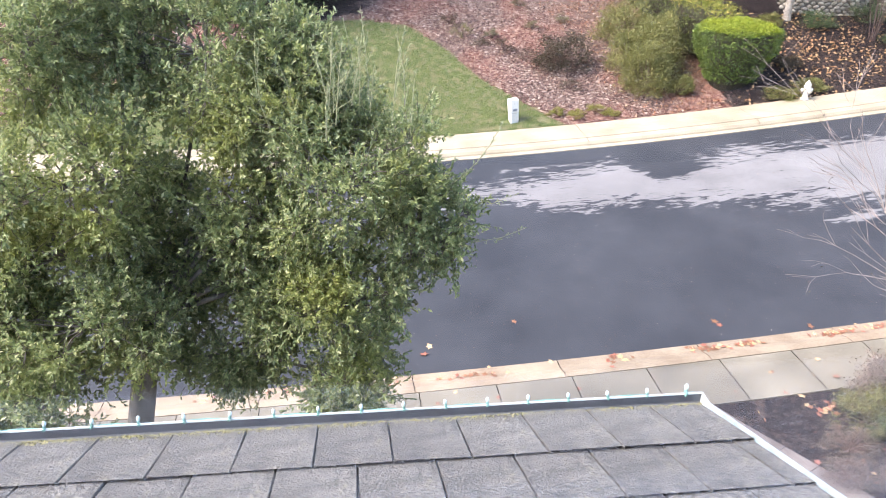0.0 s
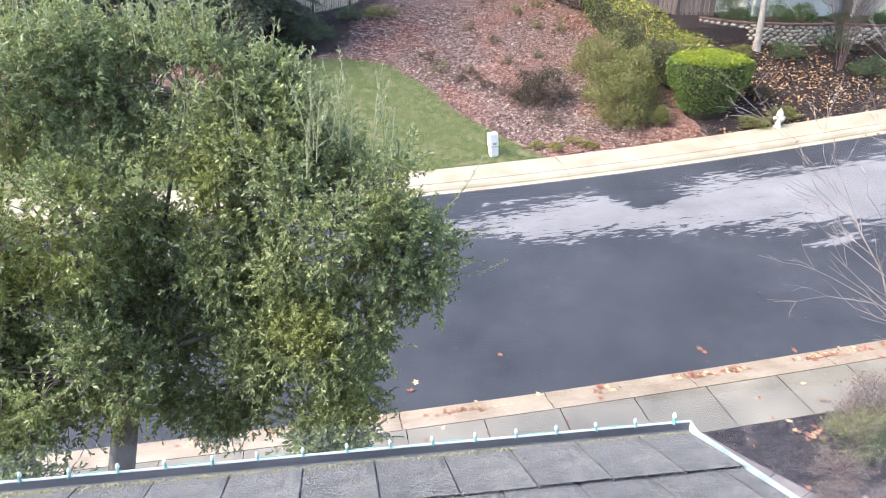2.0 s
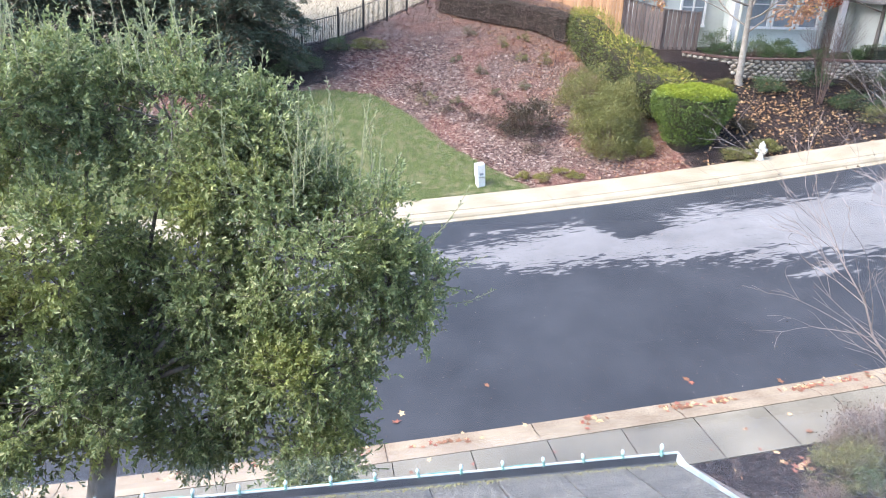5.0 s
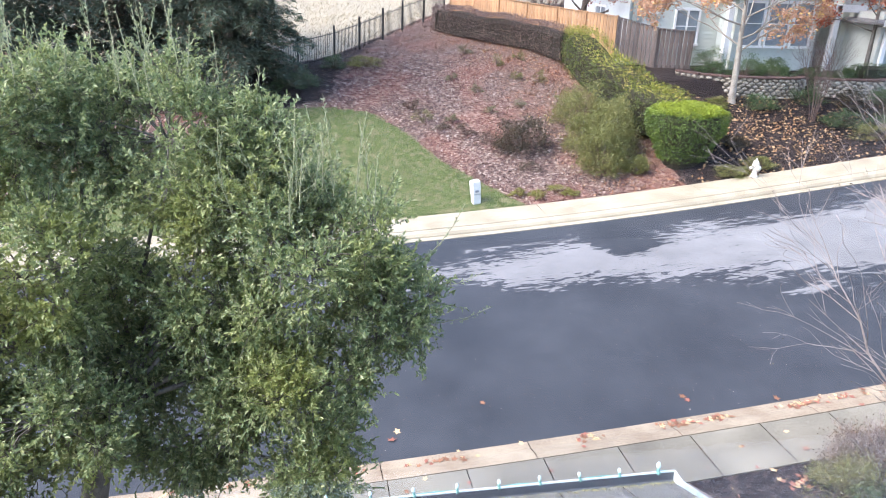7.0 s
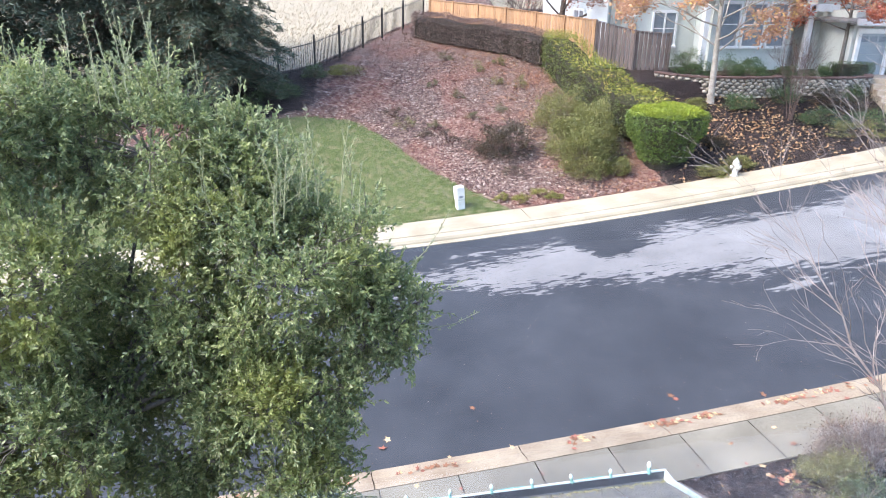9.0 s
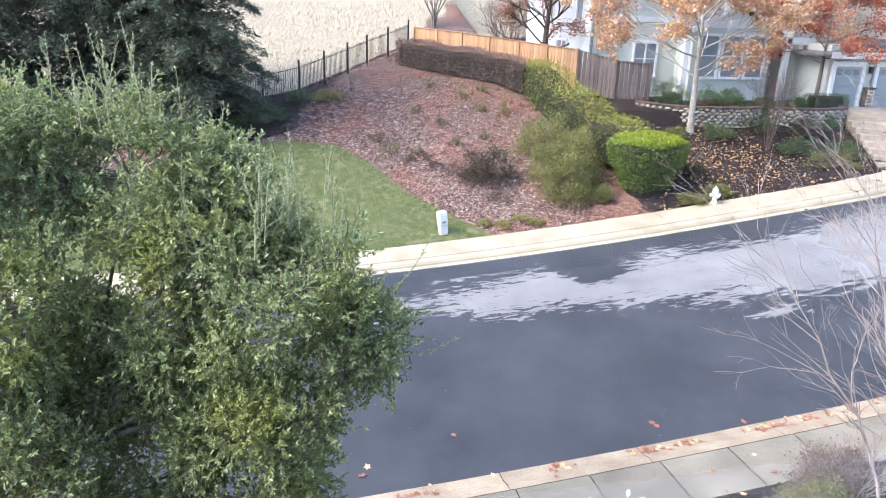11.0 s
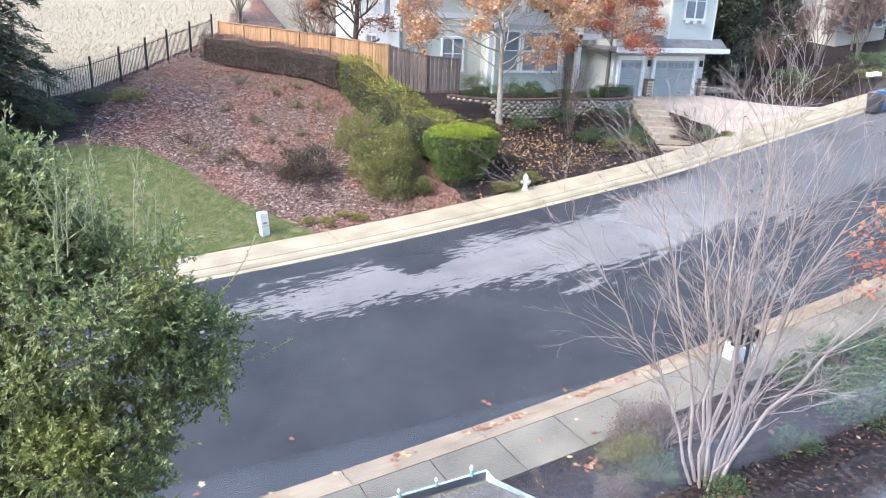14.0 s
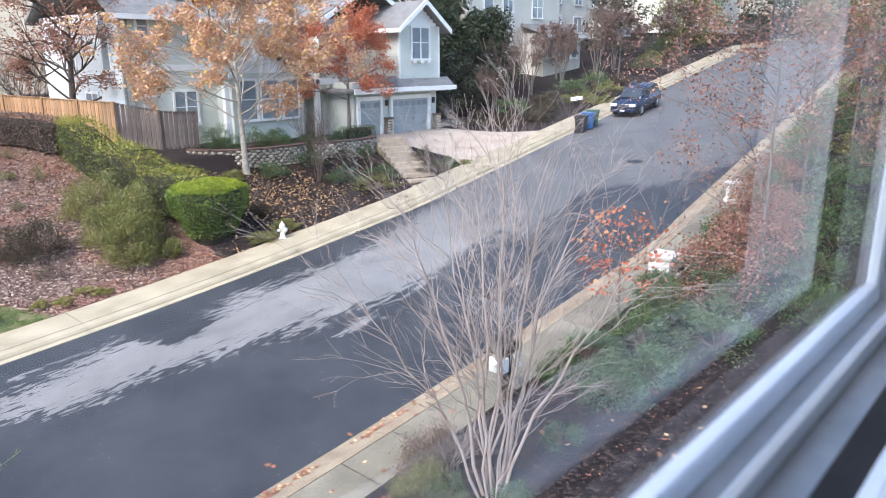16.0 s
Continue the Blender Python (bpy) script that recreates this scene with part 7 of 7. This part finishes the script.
# ---- fallen leaves ----
def lobed_leaf(seed):
    """A dry five-lobed leaf, slightly curled."""
    rg = random.Random(seed)
    pts = []
    for k in range(10):
        a = math.pi * 2 * k / 10 + math.pi / 2
        r = (0.5 if k % 2 == 0 else 0.24) * rg.uniform(0.85, 1.15)
        pts.append((r * math.cos(a), r * math.sin(a), 0.10 * r * rg.uniform(0.2, 1.6)))
    V = [(0, 0, 0.0)] + pts
    F = [(0, 1 + k, 1 + (k + 1) % 10) for k in range(10)]
    me = mesh_from("leaf_blade", V, F, False)
    return me


leaf_mats = [material("dry_leaf_" + n, a, b, 6, 0.8, 0.1, per_object=0.2) for n, a, b in (("russet", (0.19, 0.085, 0.048), (0.36, 0.175, 0.095)), ("tan", (0.48, 0.30, 0.14), (0.68, 0.50, 0.28)), ("red", (0.26, 0.085, 0.06), (0.41, 0.17, 0.11)))]
leaf_meshes = []
for k in range(6):
    me = lobed_leaf(k)
    me.materials.append(leaf_mats[k % 3])
    leaf_meshes.append(me)
rl = random.Random(77)


def surface_z(x, y):
    q = y - float(bend(x))
    if NEAR_EDGE <= q <= FAR_EDGE:
        return float(grade(x)) + crown_h(q)
    if q < NEAR_EDGE:
        prof = near_kerb[1:-1][::1] + near_walk[1:-1]
        us, vs = [p[0] for p in prof][::-1], [p[1] for p in prof][::-1]
        return float(grade(x)) + float(np.interp(q, us, vs)) if q > NEAR_BACK else land_z(x, y)
    return land_z(x, y)


def drop_leaf(x, y, size):
    me = rl.choice(leaf_meshes)
    ob = new("fallen_leaf", me)
    ob.matrix_basis = Matrix.LocRotScale((x, y, surface_z(x, y) + 0.012), Euler((rl.uniform(-0.25, 0.25), rl.uniform(-0.25, 0.25), rl.uniform(0, 6.28))), (size, size * rl.uniform(0.8, 1), size))
    tagged(ob, "dry lobed autumn leaf lying on the ground", "leaf", "fallen leaves")


for x, y in ((1.33, 11.45), (1.46, 11.68), (7.38, 11.5), (7.42, 11.36), (3.32, 12.25), (9.15, 10.98), (8.6, 9.3), (9.7, 9.5)):
    drop_leaf(x, y, rl.uniform(0.15, 0.22))
for cx, n, w in ((0.6, 10, 0.5), (1.9, 7, 0.3), (2.6, 6, 0.4), (5.0, 12, 0.3), (6.9, 22, 0.45), (7.7, 18, 0.4), (9.5, 24, 0.4), (10.3, 14, 0.5), (11.6, 14, 0.8), (13.4, 14, 0.9), (-0.8, 8, 0.6), (-2.6, 12, 0.7), (15.5, 12, 1.0)):
    for _ in range(n):
        drop_leaf(cx + rl.gauss(0, w * 0.5), NEAR_EDGE - 0.16 + rl.gauss(0, 0.07), rl.uniform(0.09, 0.18))
for _ in range(34):
    x = rl.uniform(-3, 14)
    drop_leaf(x, rl.uniform(NEAR_BACK, NEAR_EDGE + 0.1), rl.uniform(0.07, 0.15))
for _ in range(14):
    drop_leaf(8.0 + rl.gauss(0, 0.2), 8.6 + rl.gauss(0, 0.18), rl.uniform(0.12, 0.2))
for _ in range(60):
    drop_leaf(rl.uniform(6.8, 15), rl.uniform(4.5, 8.7), rl.uniform(0.09, 0.18))


def scatter(name, label, n, x0, x1, y0, y1, keep, size, mat, seed, up=1.6, lift=0.03, **k):
    """Many small pieces over the ground where keep(x, y) allows."""
    rg = np.random.default_rng(seed)
    x, y = rg.uniform(x0, x1, n), rg.uniform(y0, y1, n)
    ok = rg.random(n) < keep(x, y)
    x, y = x[ok], y[ok]
    p = np.stack([x, y, land(x, y) + rg.uniform(0.3, 1.0, len(x)) * lift], -1)
    ob = leaf_object(name, p, size, mat, None, seed, up=up, **k)
    return tagged(ob, label, "ground cover", kind="stuff")


def slope_share(x, y):
    lawn, dark, dry = zone_values(x, y)
    return (1 - lawn) * (1 - dark) * (1 - dry) * (y > FAR_BACK + 0.05)


scatter("leaf_litter", "brown and tan leaf litter over the slope", 26000, 0, 14.5, 23.6, 45, slope_share, 0.10, LITTER_DULL, 601)
scatter("red_litter", "reddish leaf litter below the hedge", 16000, 6, 14, 23.6, 41, lambda x, y: slope_share(x, y) * smooth(8.0, 11.5, x + 0.25 * (y - 30)), 0.10, LITTER, 602)
scatter("bark_chips", "pale bark chips over the slope", 26000, 0, 14.5, 23.6, 45, slope_share, 0.075, CHIP, 603)
scatter("yellow_leaves", "yellow leaves strewn over black mulch", 4500, 14.3, 26, 23.9, 29.3, lambda x, y: 0.25 + 0.75 * np.exp(-((x - 18.5) ** 2 + (y - 26.5) ** 2) / 8), 0.115, LITTER_YELLOW, 604, ratio=0.8)
scatter("gutter_litter", "brown leaf crumbs along the gutter", 4200, -4, 16, NEAR_EDGE - 0.34, NEAR_EDGE + 0.12, lambda x, y: np.clip(0.12 + 0.9 * np.exp(-((x - 5.0) / 0.4) ** 2) + 0.9 * np.exp(-((x - 7.2) / 0.8) ** 2) + 0.9 * np.exp(-((x - 9.7) / 0.8) ** 2) + 0.6 * np.exp(-((x - 12.5) / 1.2) ** 2), 0, 1) * np.exp(-((y - NEAR_EDGE + 0.14) / 0.13) ** 2), 0.055, LITTER, 608, lift=0.04)
scatter("far_gutter_litter", "brown leaf crumbs along the gutter", 4500, 3.5, 26, FAR_EDGE + 0.1, FAR_EDGE + 0.45, lambda x, y: (0.25 + 0.75 * np.exp(-((x - 7.0) / 2.5) ** 2)) * (0.3 + 0.7 * (np.sin(x * 3.1) * np.sin(x * 7.7) > 0)), 0.07, LITTER, 609, lift=0.04)
scatter("near_litter", "tan leaf crumbs over dark mulch", 2600, 6.6, 22, 3, 8.8, lambda x, y: 0.4 + 0 * x, 0.06, LITTER, 605)
scatter("lawn_grass", "short green lawn grass with worn straw patches", 70000, -9, 8.2, 23.5, 32.2, lambda x, y: zone_values(x, y)[0], 0.075, GRASS_M, 606, up=0.0, lift=0.03, ratio=0.12, axis=np.array([0.0, 0.0, 1.1]))
scatter("dry_hill_grass", "pale dry grass on the open hill", 60000, -12, 26, 35, 75, lambda x, y: zone_values(x, y)[2] * np.clip(1.6 - (y - 35) / 40, 0.2, 1), 0.30, STRAW, 607, up=0.0, lift=0.10, ratio=0.10, axis=np.array([0.3, 0.0, 0.9]))


rg = np.random.default_rng(609)
sx_, su_ = rg.uniform(-4, 17, 1500), NEAR_EDGE + 0.1 + rg.gamma(1.6, 1.9, 1500)
ok = su_ < FAR_EDGE - 0.3
sx_, su_ = sx_[ok], su_[ok]
grit = np.stack([sx_, su_ + bend(sx_), grade(sx_) + crown_h(su_) + 0.006], -1)
tagged(leaf_object("road_grit", grit, 0.026, LITTER_DULL, None, 610, up=2.0, ratio=0.7), "small pale leaf crumbs and grit on the road", "ground cover", kind="stuff")
